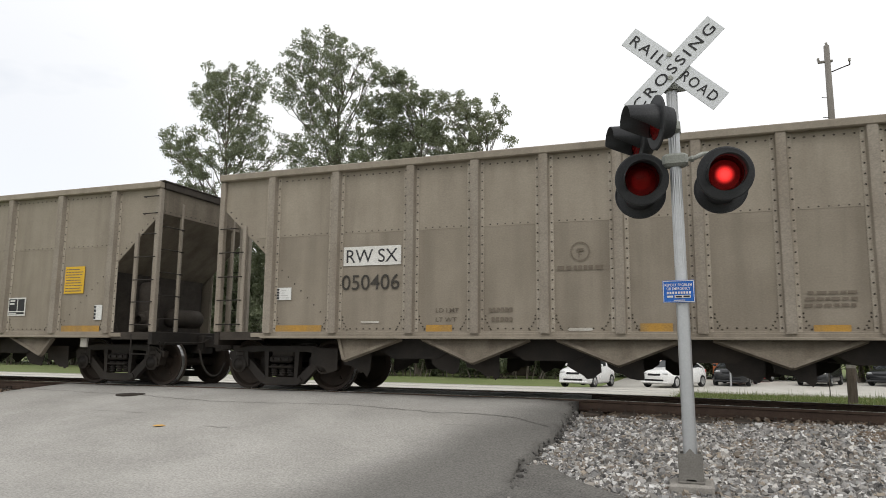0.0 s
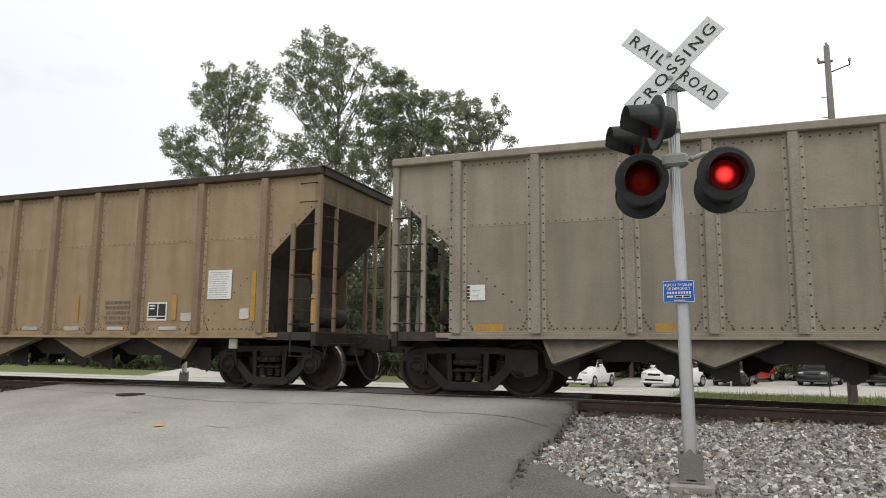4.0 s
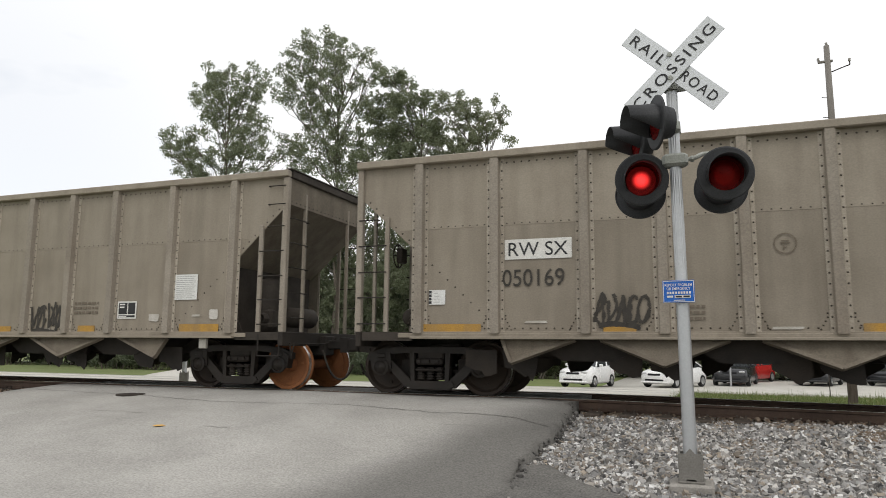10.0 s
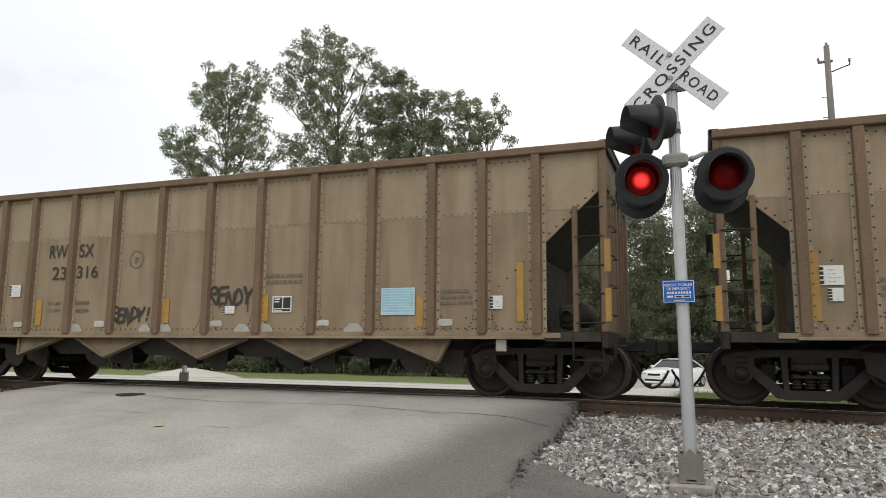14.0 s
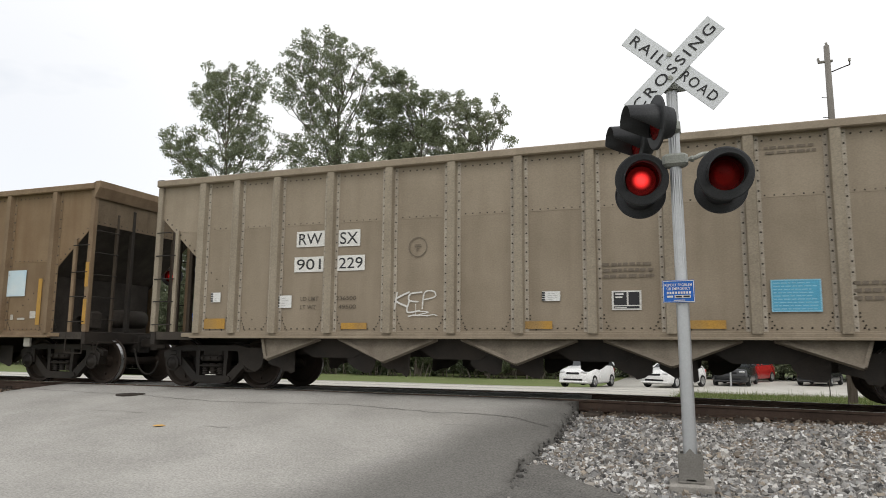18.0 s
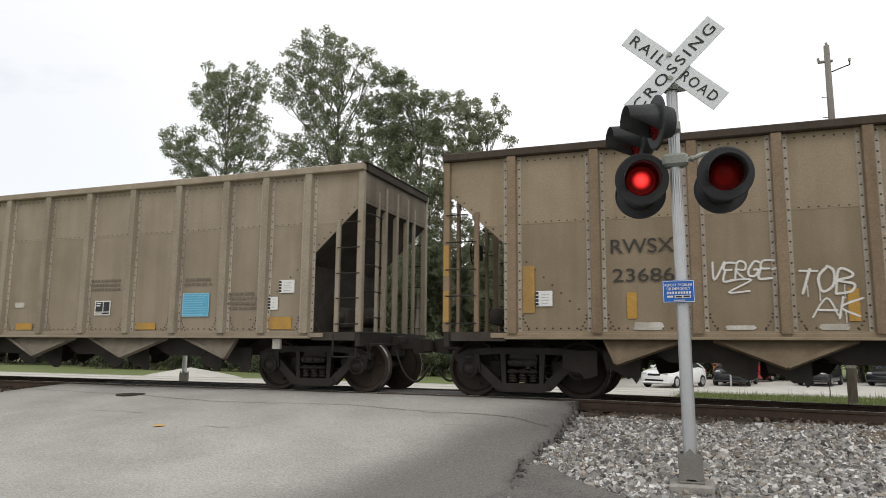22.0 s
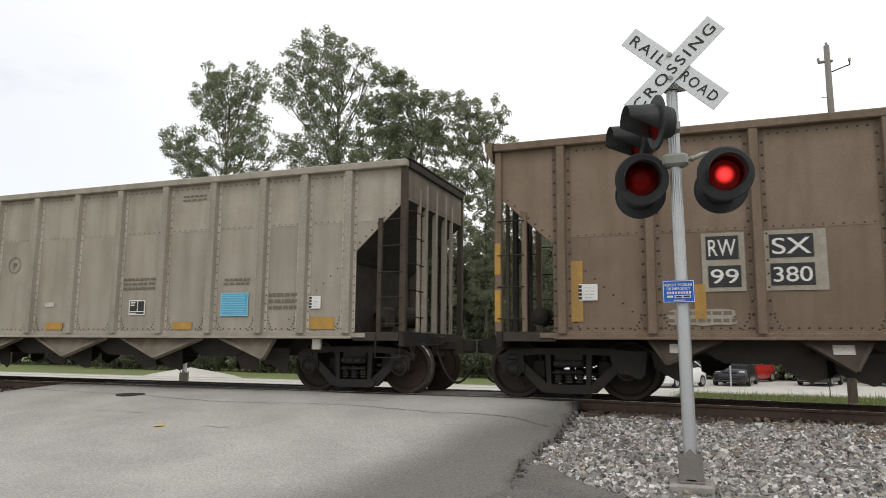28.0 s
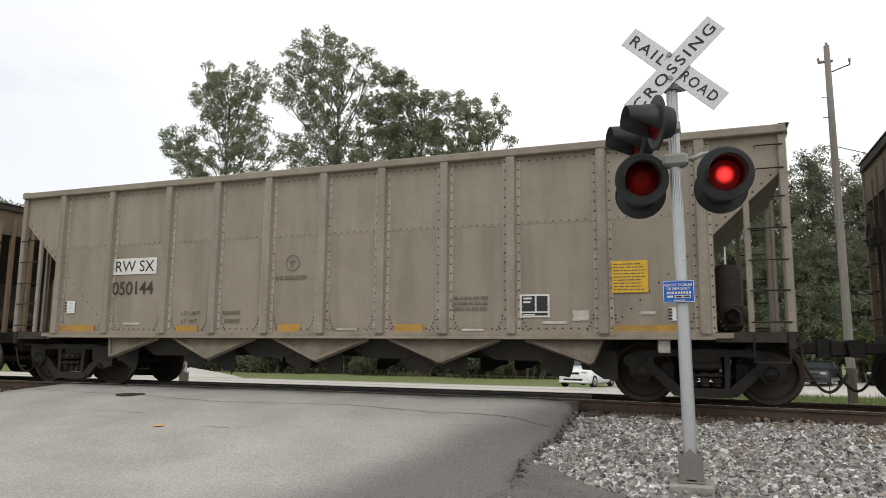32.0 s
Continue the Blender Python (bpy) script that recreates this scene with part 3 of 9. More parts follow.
def sheet(xs, ys, height, name, material, label, category, depth=0.12, kind="structure", warp=None):
    """An uneven sheet with skirts round its rim."""
    s = Shape()
    nx, ny = len(xs), len(ys)
    vs = [(warp(x, y) if warp else x, y, height(x, y)) for y in ys for x in xs]
    fs = [(j * nx + i, j * nx + i + 1, j * nx + nx + i + 1, j * nx + nx + i) for j in range(ny - 1) for i in range(nx - 1)]
    rim = [i for i in range(nx)] + [j * nx + nx - 1 for j in range(1, ny)] + [(ny - 1) * nx + i for i in range(nx - 2, -1, -1)] + [j * nx for j in range(ny - 2, 0, -1)]
    k = len(vs)
    vs += [(vs[i][0], vs[i][1], vs[i][2] - depth) for i in rim]
    n = len(rim)
    fs += [(rim[(a + 1) % n], rim[a], k + a, k + (a + 1) % n) for a in range(n)]
    s.add(vs, fs)
    return whole(name, s, material, label, category, kind=kind, smooth=True)


def steps(a, b, d):
    n = max(1, int(round((b - a) / d)))
    return [a + (b - a) * i / n for i in range(n + 1)]


def rough(x, y, size, amount):
    return noise.noise((x / size, y / size, 3.7)) * amount


GX = [-2500, -900, -450, -250, -150] + steps(-100, 60, 4) + [100, 180, 320, 600, 1200, 2500]
GY = [-1500, -500, -200, -90, -40] + steps(-24, 44, 2) + [60, 90, 150, 300, 700, 2500]
sheet(GX, GY, lambda x, y: along(NEAR_FALL, y) - 0.07 + (rough(x, y, 9, 0.05) if abs(y) > 5 and abs(x) < 100 else 0), "ground", GRASS_GROUND, "mown green grass with dry patches", "ground", 0.5)

ROAD_L, ROAD_R = -12.6, -1.95


def road_height(x, y):
    z = along(ROAD_FALL, y) + rough(x, y, 2.5, 0.012) + (rough(x, y, 0.22, 0.03) * max(0.0, (x - (ROAD_R - 0.7)) / 0.7) if y < -0.9 else 0)
    edge = max(0.0, (x - (ROAD_R - 1.5)) / 1.5)
    z -= 0.17 * edge ** 2 * min(1.0, max(0.12, (-y - 0.9) / 1.6)) if y < 0 else 0.1 * edge ** 2 * min(1.0, max(0.0, (y - 1.0) / 3))
    return z


def ragged(x, y):
    """The road's rim wanders, and bulges beside the rail."""
    k = max(0.0, (x - (ROAD_R - 0.9)) / 0.9) ** 1.5
    return x + k * (rough(y, 7, 0.22, 0.16) + rough(y, 2, 0.9, 0.14) - 0.10 * max(0.0, 1 - abs(y + 1.3) / 0.7))


RX = [ROAD_L, -12.2] + steps(-11.6, -3.6, 0.5) + steps(-3.4, ROAD_R, 0.12)
sheet(RX, [-60, -30, -18] + steps(-14, -0.84, 0.14), road_height, "road", ASPHALT, "worn grey asphalt road up to the crossing", "road", 0.3, warp=ragged)
sheet(RX, steps(-0.63, 0.63, 0.42), road_height, "road_between_rails", ASPHALT_DARK, "dark asphalt between the rails", "road", 0.2)
# the soft shade under the train, laid on as a strip of darker asphalt
sheet(RX, steps(0.84, 3.08, 0.28), lambda x, y: road_height(x, y) + 0.004, "road_patch_beyond", ASPHALT_DARK, "asphalt darkened for the train's shade beside the far rail", "road", 0.3)
sheet(RX, steps(3.08, 16.5, 0.7), lambda x, y: road_height(x, y) + 0.004, "road_beyond", ASPHALT_LOT, "pale asphalt road beyond the track", "road", 0.3)
sheet(steps(-70, -1.2, 4.3), [16, 18, 20.02], lambda x, y: along(NEAR_FALL, y) + 0.03 + rough(x, y, 6, 0.02), "parking_lot_entry", ASPHALT_LOT, "pale grey asphalt joining the road to the lot", "parking lot", 0.3)
sheet(steps(-70, -5.5, 5), [20.02, 22, 24], lambda x, y: along(NEAR_FALL, y) + 0.03 + rough(x, y, 6, 0.02), "parking_lot_lane", ASPHALT_LOT, "pale grey lane along the track", "parking lot", 0.3)
sheet(steps(-5.5, -1.2, 1.4), [20.02, 21.2, 22.4], lambda x, y: along(NEAR_FALL, y) + 0.03 + rough(x, y, 6, 0.02), "parking_lot_corner", ASPHALT_LOT, "pale grey corner of the lot", "parking lot", 0.3)
sheet(steps(-5.5, 70, 4), [22.4, 25, 28, 31, 33.5, 36, 39, 43], lambda x, y: along(NEAR_FALL, y) + 0.03 + rough(x, y, 6, 0.02), "parking_lot", ASPHALT_LOT, "pale grey parking lot along the track", "parking lot", 0.3)
sheet(steps(-2.1, 16, 0.6), steps(-14, -1.25, 0.5), lambda x, y: along(NEAR_FALL, y) - 0.02 + rough(x, y, 0.9, 0.03), "gravel_shoulder", GRAVEL_BED, "grey crushed gravel beside the track", "gravel", 0.3)


# the broken apron of dark asphalt at the foot of the road
def apron_edge(y):
    return along([(-14, 1.8), (-9, 1.2), (-6.2, 0.35), (-5.04, -0.62), (-4.4, -1.35), (-4.05, -1.70)], y)


ap = Shape()
rows = steps(-13, -4.05, 0.22)
for i, y in enumerate(rows):
    e = apron_edge(y) + rough(y, 1, 0.4, 0.09)
    for j in range(7):
        x = -2.05 + (e + 2.05) * j / 6
        ap.v.append((x, y, along(NEAR_FALL, y) + 0.035 + rough(x, y, 0.5, 0.012) - (0.05 if j == 6 else 0)))
for i in range(len(rows) - 1):
    for j in range(6):
        a = i * 7 + j
        ap.f.append((a, a + 1, a + 8, a + 7))
whole("apron", ap, ASPHALT_DARK, "dark broken asphalt apron beside the road", "pavement", kind="structure", smooth=True)


def seam(name, pts, width, label):
    s = Shape()
    for i, (x, y) in enumerate(pts):
        w = width * (0.6 + 0.5 * abs(noise.noise((i * 0.7, width * 30, 0.3))))
        z = road_height(x, y) + 0.006
        s.v += [(x, y - w, z), (x, y + w, z)]
    s.f = [(2 * i, 2 * i + 2, 2 * i + 3, 2 * i + 1) for i in range(len(pts) - 1)]
    return whole(name, s, TAR, label, "seam", kind="structure")


random.seed(4)
line, x = [], -12.3
while x < -2.0:
    base = along([(-12.5, -1.9), (-9.4, -2.2), (-7.6, -2.48), (-5.2, -2.32), (-3.6, -2.62), (-2.6, -2.46), (-2.05, -2.6), (-1.9, -2.65)], x)
    line.append((x, base + random.uniform(-0.03, 0.03)))
    x += 0.13
seam("road_crack", line, 0.013, "dark crack across the asphalt")
seam("road_crack", [(-3.35 + 0.06 * i, -3.45 + 0.025 * i + random.uniform(-0.006, 0.006)) for i in range(9)], 0.009, "short dark crack in the asphalt")
seam("road_crack", [(-9.2 + 0.16 * i, -3.55 + random.uniform(-0.03, 0.03)) for i in range(8)], 0.008, "short dark crack in the asphalt")
seam("road_crack", [(-6.6 + 0.14 * i, -4.1 + random.uniform(-0.02, 0.02)) for i in range(5)], 0.007, "short dark crack in the asphalt")

mh = Shape()
mh.lathe([(0.0, 0.006), (0.22, 0.006), (0.235, 0.0), (0.26, 0.003), (0.26, -0.03)], 24)
for i in range(-4, 5):
    mh.box(-0.16, 0.16, i * 0.04 - 0.01, i * 0.04 + 0.01, 0.005, 0.009)
whole("manhole_cover", mh, SHADE_STEEL, "round dark iron manhole cover in the asphalt", "manhole cover", at=pose(-9.75, -2.1, road_height(-9.75, -2.1) + 0.006))
lf = Shape()
lf.add([(-0.09, 0, 0.004), (-0.03, -0.05, 0.002), (0.05, -0.04, 0.006), (0.09, 0.01, 0.004), (0.03, 0.05, 0.014), (-0.05, 0.045, 0.012), (0, 0, 0.006)], [(0, 1, 6), (1, 2, 6), (2, 3, 6), (3, 4, 6), (4, 5, 6), (5, 0, 6)])
whole("fallen_leaf", lf, LEAF_DRY, "dry orange leaf lying on the road", "leaf", at=pose(-7.17, -4.24, road_height(-7.17, -4.24) + 0.008, 0, 0, 25))

# track
track = thing("railway_track", pose(0, 0, 0), "single railway track with rusty rails on wooden ties", "railway track", kind="structure")
REACH = 440
def sag(x):
    """The track lies a little low on its soft bed beside the road."""
    return -0.05 * min(1.0, max(0.0, (x + 1.9) / 4.4))


RAIL_X = [-REACH, -1.9, -0.8, 0.3, 1.4, 2.5, 8, REACH]


def ruled(prof):
    """A bar of the given section (y, z) along the track."""
    s, n = Shape(), len(prof)
    s.v = [(x, y, z + sag(x)) for x in RAIL_X for y, z in prof]
    s.f = [(j * n + i, j * n + n + i, j * n + n + (i + 1) % n, j * n + (i + 1) % n) for j in range(len(RAIL_X) - 1) for i in range(n)]
    s.f += [tuple(range(n)), tuple(range(len(s.v) - 1, len(s.v) - n - 1, -1))]
    return s


rail_m = ruled([(-0.07, -0.175), (0.07, -0.175), (0.07, -0.163), (0.014, -0.145), (0.011, -0.05), (0.037, -0.04), (0.037, -0.009), (0.03, -0.003), (-0.03, -0.003), (-0.037, -0.009), (-0.037, -0.04), (-0.011, -0.05), (-0.014, -0.145), (-0.07, -0.163)]).mesh("rail", RAIL_STEEL)
top_m = ruled([(-0.03, -0.0035), (0.03, -0.0035), (0.03, 0.0), (-0.03, 0.0)]).mesh("running_surface", RAIL_HEAD)
for y in (-0.755, 0.755):
    r = part("rail", rail_m, None, track, "rusty steel rail", pose(0, y, 0))
    part("running_surface", top_m, None, r, "worn bright rail head")
tie_s = Shape().block(-0.115, 0.115, -1.3, 1.3, -0.36, -0.178, 0.012)
for y in (-0.755, 0.755):
    tie_s.box(-0.1, 0.1, y - 0.17, y + 0.17, -0.179, -0.168)
    for dx in (-0.06, 0.06):
        for dy in (-0.1, 0.1):
            tie_s.box(dx - 0.014, dx + 0.014, y + dy - 0.02, y + dy + 0.02, -0.17, -0.13)
tie_m = tie_s.mesh("tie", TIE_WOOD)
TIES = []
for i in range(int(2 * REACH / 0.53)):
    x = -REACH + 0.53 * i
    if not (ROAD_L + 0.1 < x < ROAD_R + 0.05):
        TIES.append(x)
random.seed(11)
far_ties = Shape()
for x in TIES:
    m = pose(x, random.uniform(-0.04, 0.04), sag(x) + random.uniform(-0.008, 0.003), 0, 0, random.uniform(-1.2, 1.2))
    if -55 < x < 40:
        part("tie", tie_m, None, track, "", m)
    else:
        far_ties.box(-0.115, 0.115, -1.3, 1.3, -0.36, -0.178, m)
part("far_ties", far_ties, TIE_WOOD, track)["kind"] = "stuff"

for x0, x1 in ((-REACH, ROAD_L), (ROAD_R, REACH)):
    s = Shape()
    prof = [(-3.4, -0.58), (-2.3, -0.38), (-1.45, -0.315), (-0.9, -0.325), (-0.6, -0.235), (0.9, -0.225), (1.45, -0.235), (2.3, -0.36), (3.4, -0.6)]
    s.add([(x, y, z) for x in (x0, x1) for y, z in prof], [(i, i + 9, i + 10, i + 1) for i in range(8)])
    whole("ballast_bed", s, DIRT if x0 < -20 else GRAVEL_BED, "ballast bed under the track", "ballast", kind="structure")


def stones(name, count, x0, x1, y0, y1, height, sizes, material, label, seed, keep=None):
    """Loose angular stones, one mesh."""
    rng = np.random.default_rng(seed)
    x, y = rng.uniform(x0, x1, count), rng.uniform(y0, y1, count)
    if keep:
        k = np.array([keep(a, b) for a, b in zip(x, y)])
        x, y = x[k], y[k]
    n = len(x)
    z = np.array([height(a, b) for a, b in zip(x, y)]) + rng.uniform(-0.015, 0.025, n)
    size = rng.uniform(sizes[0], sizes[1], (n, 1, 1)) * rng.uniform(0.65, 1.2, (n, 1, 3))
    cube = np.array([(-1, -1, -1), (1, -1, -1), (1, 1, -1), (-1, 1, -1), (-1, -1, 1), (1, -1, 1), (1, 1, 1), (-1, 1, 1)], float) * 0.42
    v = (cube[None] + rng.normal(0, 0.15, (n, 8, 3))) * size
    q = rng.normal(0, 1, (n, 4))
    q /= np.linalg.norm(q, axis=1)[:, None]
    w, a, b, c = q.T
    rot = np.stack([np.stack([1 - 2 * (b * b + c * c), 2 * (a * b - c * w), 2 * (a * c + b * w)], 1), np.stack([2 * (a * b + c * w), 1 - 2 * (a * a + c * c), 2 * (b * c - a * w)], 1), np.stack([2 * (a * c - b * w), 2 * (b * c + a * w), 1 - 2 * (a * a + b * b)], 1)], 1)
    v = np.einsum("nij,nkj->nki", rot, v) + np.stack([x, y, z], 1)[:, None]
    f = np.array([(3, 2, 1), (3, 1, 0), (4, 5, 6), (4, 6, 7), (0, 1, 5), (0, 5, 4), (1, 2, 6), (1, 6, 5), (2, 3, 7), (2, 7, 6), (3, 0, 4), (3, 4, 7)])
    f = (f[None] + 8 * np.arange(n)[:, None, None]).reshape(-1, 3)
    me = bpy.data.meshes.new(name)
    me.from_pydata(v.reshape(-1, 3), [], f)
    me.materials.append(material)
    return tagged(new(name, me), label, "gravel", kind="stuff")


def shoulder_top(x, y):
    bed = along([(-3.8, -0.9), (-3.4, -0.58), (-2.3, -0.37), (-1.45, -0.30), (-0.9, -0.315)], y)
    return max(along(NEAR_FALL, y), bed) + noise.noise((x / 0.9, y / 0.9, 3.7)) * 0.03


def off_apron(x, y):
    return x > apron_edge(y) + rough(y, 1, 0.4, 0.09) - 0.06 if y < -4.05 else x > ragged(ROAD_R, y) + 0.03


def loose(x, y):
    return off_apron(x, y) and not (abs(x + 0.19) < 0.23 and abs(y + 4.6) < 0.23)


def by_the_mast(x, y):
    return x < 3.0 and y > -5.6


stones("ballast_stones", 44000, -2.0, 3.0, -5.6, -0.95, shoulder_top, (0.024, 0.07), STONES, "loose crushed grey and white ballast stones", 5, loose)
stones("ballast_stones", 26000, -2.0, 9.5, -8.6, -1.0, shoulder_top, (0.03, 0.078), STONES, "loose crushed grey and white ballast stones", 15, lambda x, y: off_apron(x, y) and not by_the_mast(x, y))
stones("ballast_stones", 4200, -1.7, 3.2, -2.6, -0.9, lambda x, y: shoulder_top(x, y) + 0.012, (0.025, 0.066), BROWN_STONES, "rust-stained ballast stones beside the rail", 16, lambda x, y: y + 2.6 > 1.7 * (0.5 + noise.noise((x * 1.4, y * 1.4, 8))) + 0.4)
stones("ballast_stones", 9000, -1.9, 12, -0.95, 1.4, lambda x, y: -0.23, (0.03, 0.07), BROWN_STONES, "rust-stained ballast stones between the ties", 6)
stones("ballast_stones", 7000, -34, ROAD_L, -3.2, 1.4, lambda x, y: along([(-3.4, -0.58), (-2.3, -0.36), (-1.45, -0.235), (1.5, -0.225)], y), (0.05, 0.1), BROWN_STONES, "rust-brown ballast stones beside the track", 7)
stones("apron_rubble", 3200, -2.0, 0.6, -7.5, -3.9, shoulder_top, (0.01, 0.032), STONES, "small loose stones on the apron's rim", 8, lambda x, y: abs(x - apron_edge(y)) < 0.35 or x < -1.7)


def rim_top(x, y):
    u = min(1.0, max(0.0, (x - ragged(ROAD_R, y)) / 0.16))
    return road_height(ROAD_R, y) * (1 - u) + (along(NEAR_FALL, y) + 0.02) * u - 0.03


def on_rim(x, y):
    return -0.01 < x - ragged(ROAD_R, y) < 0.10 + 0.12 * abs(noise.noise((y * 3, 1.5, 0)))


stones("asphalt_crumbs", 2200, ROAD_R - 0.45, ROAD_R + 0.5, -7.5, -0.95, rim_top, (0.012, 0.05), CRUMBS, "broken dark asphalt crumbs along the road's rim", 12, on_rim)


# ---- crossing signal ----
def signal_lamp(parent, at):
    """A flashing lamp: round black background, bowl, visor, red lens and a burner that turns to the front and away."""
    bowl = Shape().lathe([(0.0, 0.19), (0.1, 0.188), (0.15, 0.17), (0.17, 0.1), (0.178, 0.0)], 28, pose(0, 0, 0, -90))
    head = part("lamp_housing", bowl, BLACK_PAINT, parent, "black lamp housing", at, True)
    disc = Shape().lathe([(0.178, -0.004), (0.266, -0.004), (0.28, 0.004), (0.28, 0.02), (0.27, 0.02), (0.266, 0.006), (0.178, 0.006)], 40, pose(0, 0, 0, -90))
    part("background_disc", disc, BLACK_PAINT, head, "round black background disc", smooth=False)
    vis = Shape()
    n, a0, a1 = 30, radians(-37), radians(217)
    for r in (0.190, 0.183):
        for i in range(n + 1):
            a = a0 + (a1 - a0) * i / n
            reach = 0.03 + 0.28 * min(1.0, max(0.0, (math.sin(a) + 0.6) / 0.7))
            vis.v += [(r * math.cos(a), 0.0, r * math.sin(a)), (r * math.cos(a), -reach, r * math.sin(a) - 0.06 * reach)]
    k = 2 * (n + 1)
    for i in range(n):
        vis.f += [(2 * i, 2 * i + 1, 2 * i + 3, 2 * i + 2), (k + 2 * i, k + 2 * i + 2, k + 2 * i + 3, k + 2 * i + 1), (2 * i + 1, k + 2 * i + 1, k + 2 * i + 3, 2 * i + 3)]
    part("visor", vis, BLACK_PAINT, head, "black tunnel visor", smooth=True)
    lens = Shape().lathe([(0.0, 0.03), (0.06, 0.026), (0.12, 0.014), (0.182, -0.005)], 32, pose(0, 0, 0, 90))
    part("lens", lens, RED_LENS, head, "red glass lens", smooth=True)
    # the burner is a shallow double dish, one side of which glows
    b = Shape().lathe([(0.0, -0.012), (0.08, -0.016), (0.15, -0.03), (0.155, 0.0), (0.15, 0.03), (0.08, 0.016), (0.0, 0.012)], 28, pose(0, 0, 0, -90))
    me = b.mesh("burner", [LAMP_BACK, LAMP_LIT], True)
    for p in me.polygons:
        p.material_index = 1 if p.center.y < 0 else 0
    return part("burner", me, None, head, "round lamp burner", pose(0, 0.115, 0))


MAST = Vector((-0.19, -4.6, 0))
signal = thing("crossing_signal", pose(MAST.x, MAST.y, -0.66, 0, -0.7, 0), "aluminium crossing signal with a white crossbuck and red flashing lamps", "crossing signal")
up = 0.66
part("foundation", Shape().block(-0.21, 0.21, -0.21, 0.21, -0.25, 0.15, 0.02), CONCRETE, signal, "weathered concrete footing")
base = Shape().block(-0.128, 0.128, -0.128, 0.128, 0.15, 0.172, 0.006)
for a in (0, 90, 180, 270):
    base.prism([(-0.125, 0.173), (-0.06, 0.173), (-0.04, 0.19), (0.04, 0.19), (0.06, 0.173), (0.125, 0.173), (0.132, 0.30), (0.13, 0.43), (0.05, 0.435), (0.0, 0.485), (-0.05, 0.435), (-0.13, 0.43), (-0.132, 0.30)], -0.131, -0.112, pose(0, 0, 0, 0, 0, a) @ Matrix.Diagonal((0.88, 0.88, 1, 1)))
base.block(-0.1, 0.1, -0.1, 0.1, 0.18, 0.415, 0.01)
for a in range(4):
    base.tube((0.125 * math.cos(a * 1.5708 + 0.785), 0.125 * math.sin(a * 1.5708 + 0.785), 0.15), (0.125 * math.cos(a * 1.5708 + 0.785), 0.125 * math.sin(a * 1.5708 + 0.785), 0.21), 0.02, n=6)
part("junction_base", base, CONCRETE_DARK, signal, "cast aluminium mast base")
part("lower_mast", Shape().lathe([(0.067, 0.38), (0.065, 1.9), (0.062, 2.3)], 24), ALU, signal, "dull aluminium pole", smooth=True)
flute = Shape()
for j, (r, z) in enumerate(((0.061, 2.2), (0.058, 4.36))):
    for i in range(36):
        q = r * (1 if i % 2 else 0.93)
        flute.v.append((q * math.cos(i * math.pi / 18), q * math.sin(i * math.pi / 18), z))
flute.f = [(i, (i + 1) % 36, 36 + (i + 1) % 36, 36 + i) for i in range(36)] + [tuple(range(36, 72))]
part("upper_mast", flute, ALU, signal, "fluted aluminium pole")
for z, y in ((4.30, -0.09), (4.56, -0.09)):
    part("sign_bolt", Shape().lathe([(0.0, 0.03), (0.025, 0.028), (0.03, 0.0)], 8, pose(0, y - 0.045, z, 90)), CAST_ALU, signal)
part("sign_bracket", Shape().block(-0.03, 0.03, -0.10, -0.05, 4.2, 4.52, 0.008), CAST_ALU, signal)
part("mast_clamp", Shape().lathe([(0.08, 4.20), (0.085, 4.22), (0.085, 4.26), (0.08, 4.28)], 16).block(0.06, 0.15, -0.02, 0.02, 4.19, 4.25, 0.008), CAST_ALU, signal)

# crossbuck
CB = pose(0.035, -0.13, 3.755 + up, 0, 0, 0)
for tilt, dy, texts in ((43.5, 0.012, (("RAIL", -0.56, -0.12), ("ROAD", 0.12, 0.56))), (-44.0, -0.012, (("CROSSING", -0.57, 0.57),))):
    m = CB @ pose(0, dy, 0, 0, tilt, 0)
    blade = part("crossbuck_blade", Shape().block(-0.62, 0.62, -0.004, 0.004, -0.115, 0.115, 0.003), SIGN_WHITE, signal, "white crossbuck blade with black lettering", m)
    for body, x0, x1 in texts:
        part("lettering", words(body, x0, x1, -0.056, 0.056, -0.009, 1.3), None, blade, "black capital letters").data.materials.append(SIGN_BLACK)

# notice with bars for its number
nb = part("notice", Shape().block(-0.155, 0.155, -0.005, 0.005, -0.115, 0.115, 0.004), SIGN_BLUE, signal, "blue notice with white lettering and border", pose(-0.03, -0.1, 1.38 + up))
bd = Shape()
for q in ((-0.15, 0.15, 0.104, 0.11), (-0.15, 0.15, -0.11, -0.104), (-0.15, -0.144, -0.104, 0.104), (0.144, 0.15, -0.104, 0.104)):
    bd.box(q[0], q[1], -0.0085, -0.005, q[2], q[3])
part("notice_border", bd, WHITE_INK, nb)
for body, x0, x1, z0, z1 in (("REPORT PROBLEM", -0.132, 0.132, 0.052, 0.08), ("OR EMERGENCY", -0.115, 0.115, 0.014, 0.042)):
    part("lettering", words(body, x0, x1, z0, z1, -0.0095), None, nb).data.materials.append(WHITE_INK)
bars = Shape()
for i in range(9):
    bars.box(-0.115 + i * 0.027, -0.097 + i * 0.027, -0.0095, -0.006, -0.026, -0.002)
bars.box(-0.115, -0.055, -0.0095, -0.006, -0.062, -0.042).box(-0.04, 0.115, -0.0095, -0.006, -0.068, -0.038).box(-0.05, 0.06, -0.0095, -0.006, -0.094, -0.086)
part("white_bars", bars, WHITE_INK, nb)
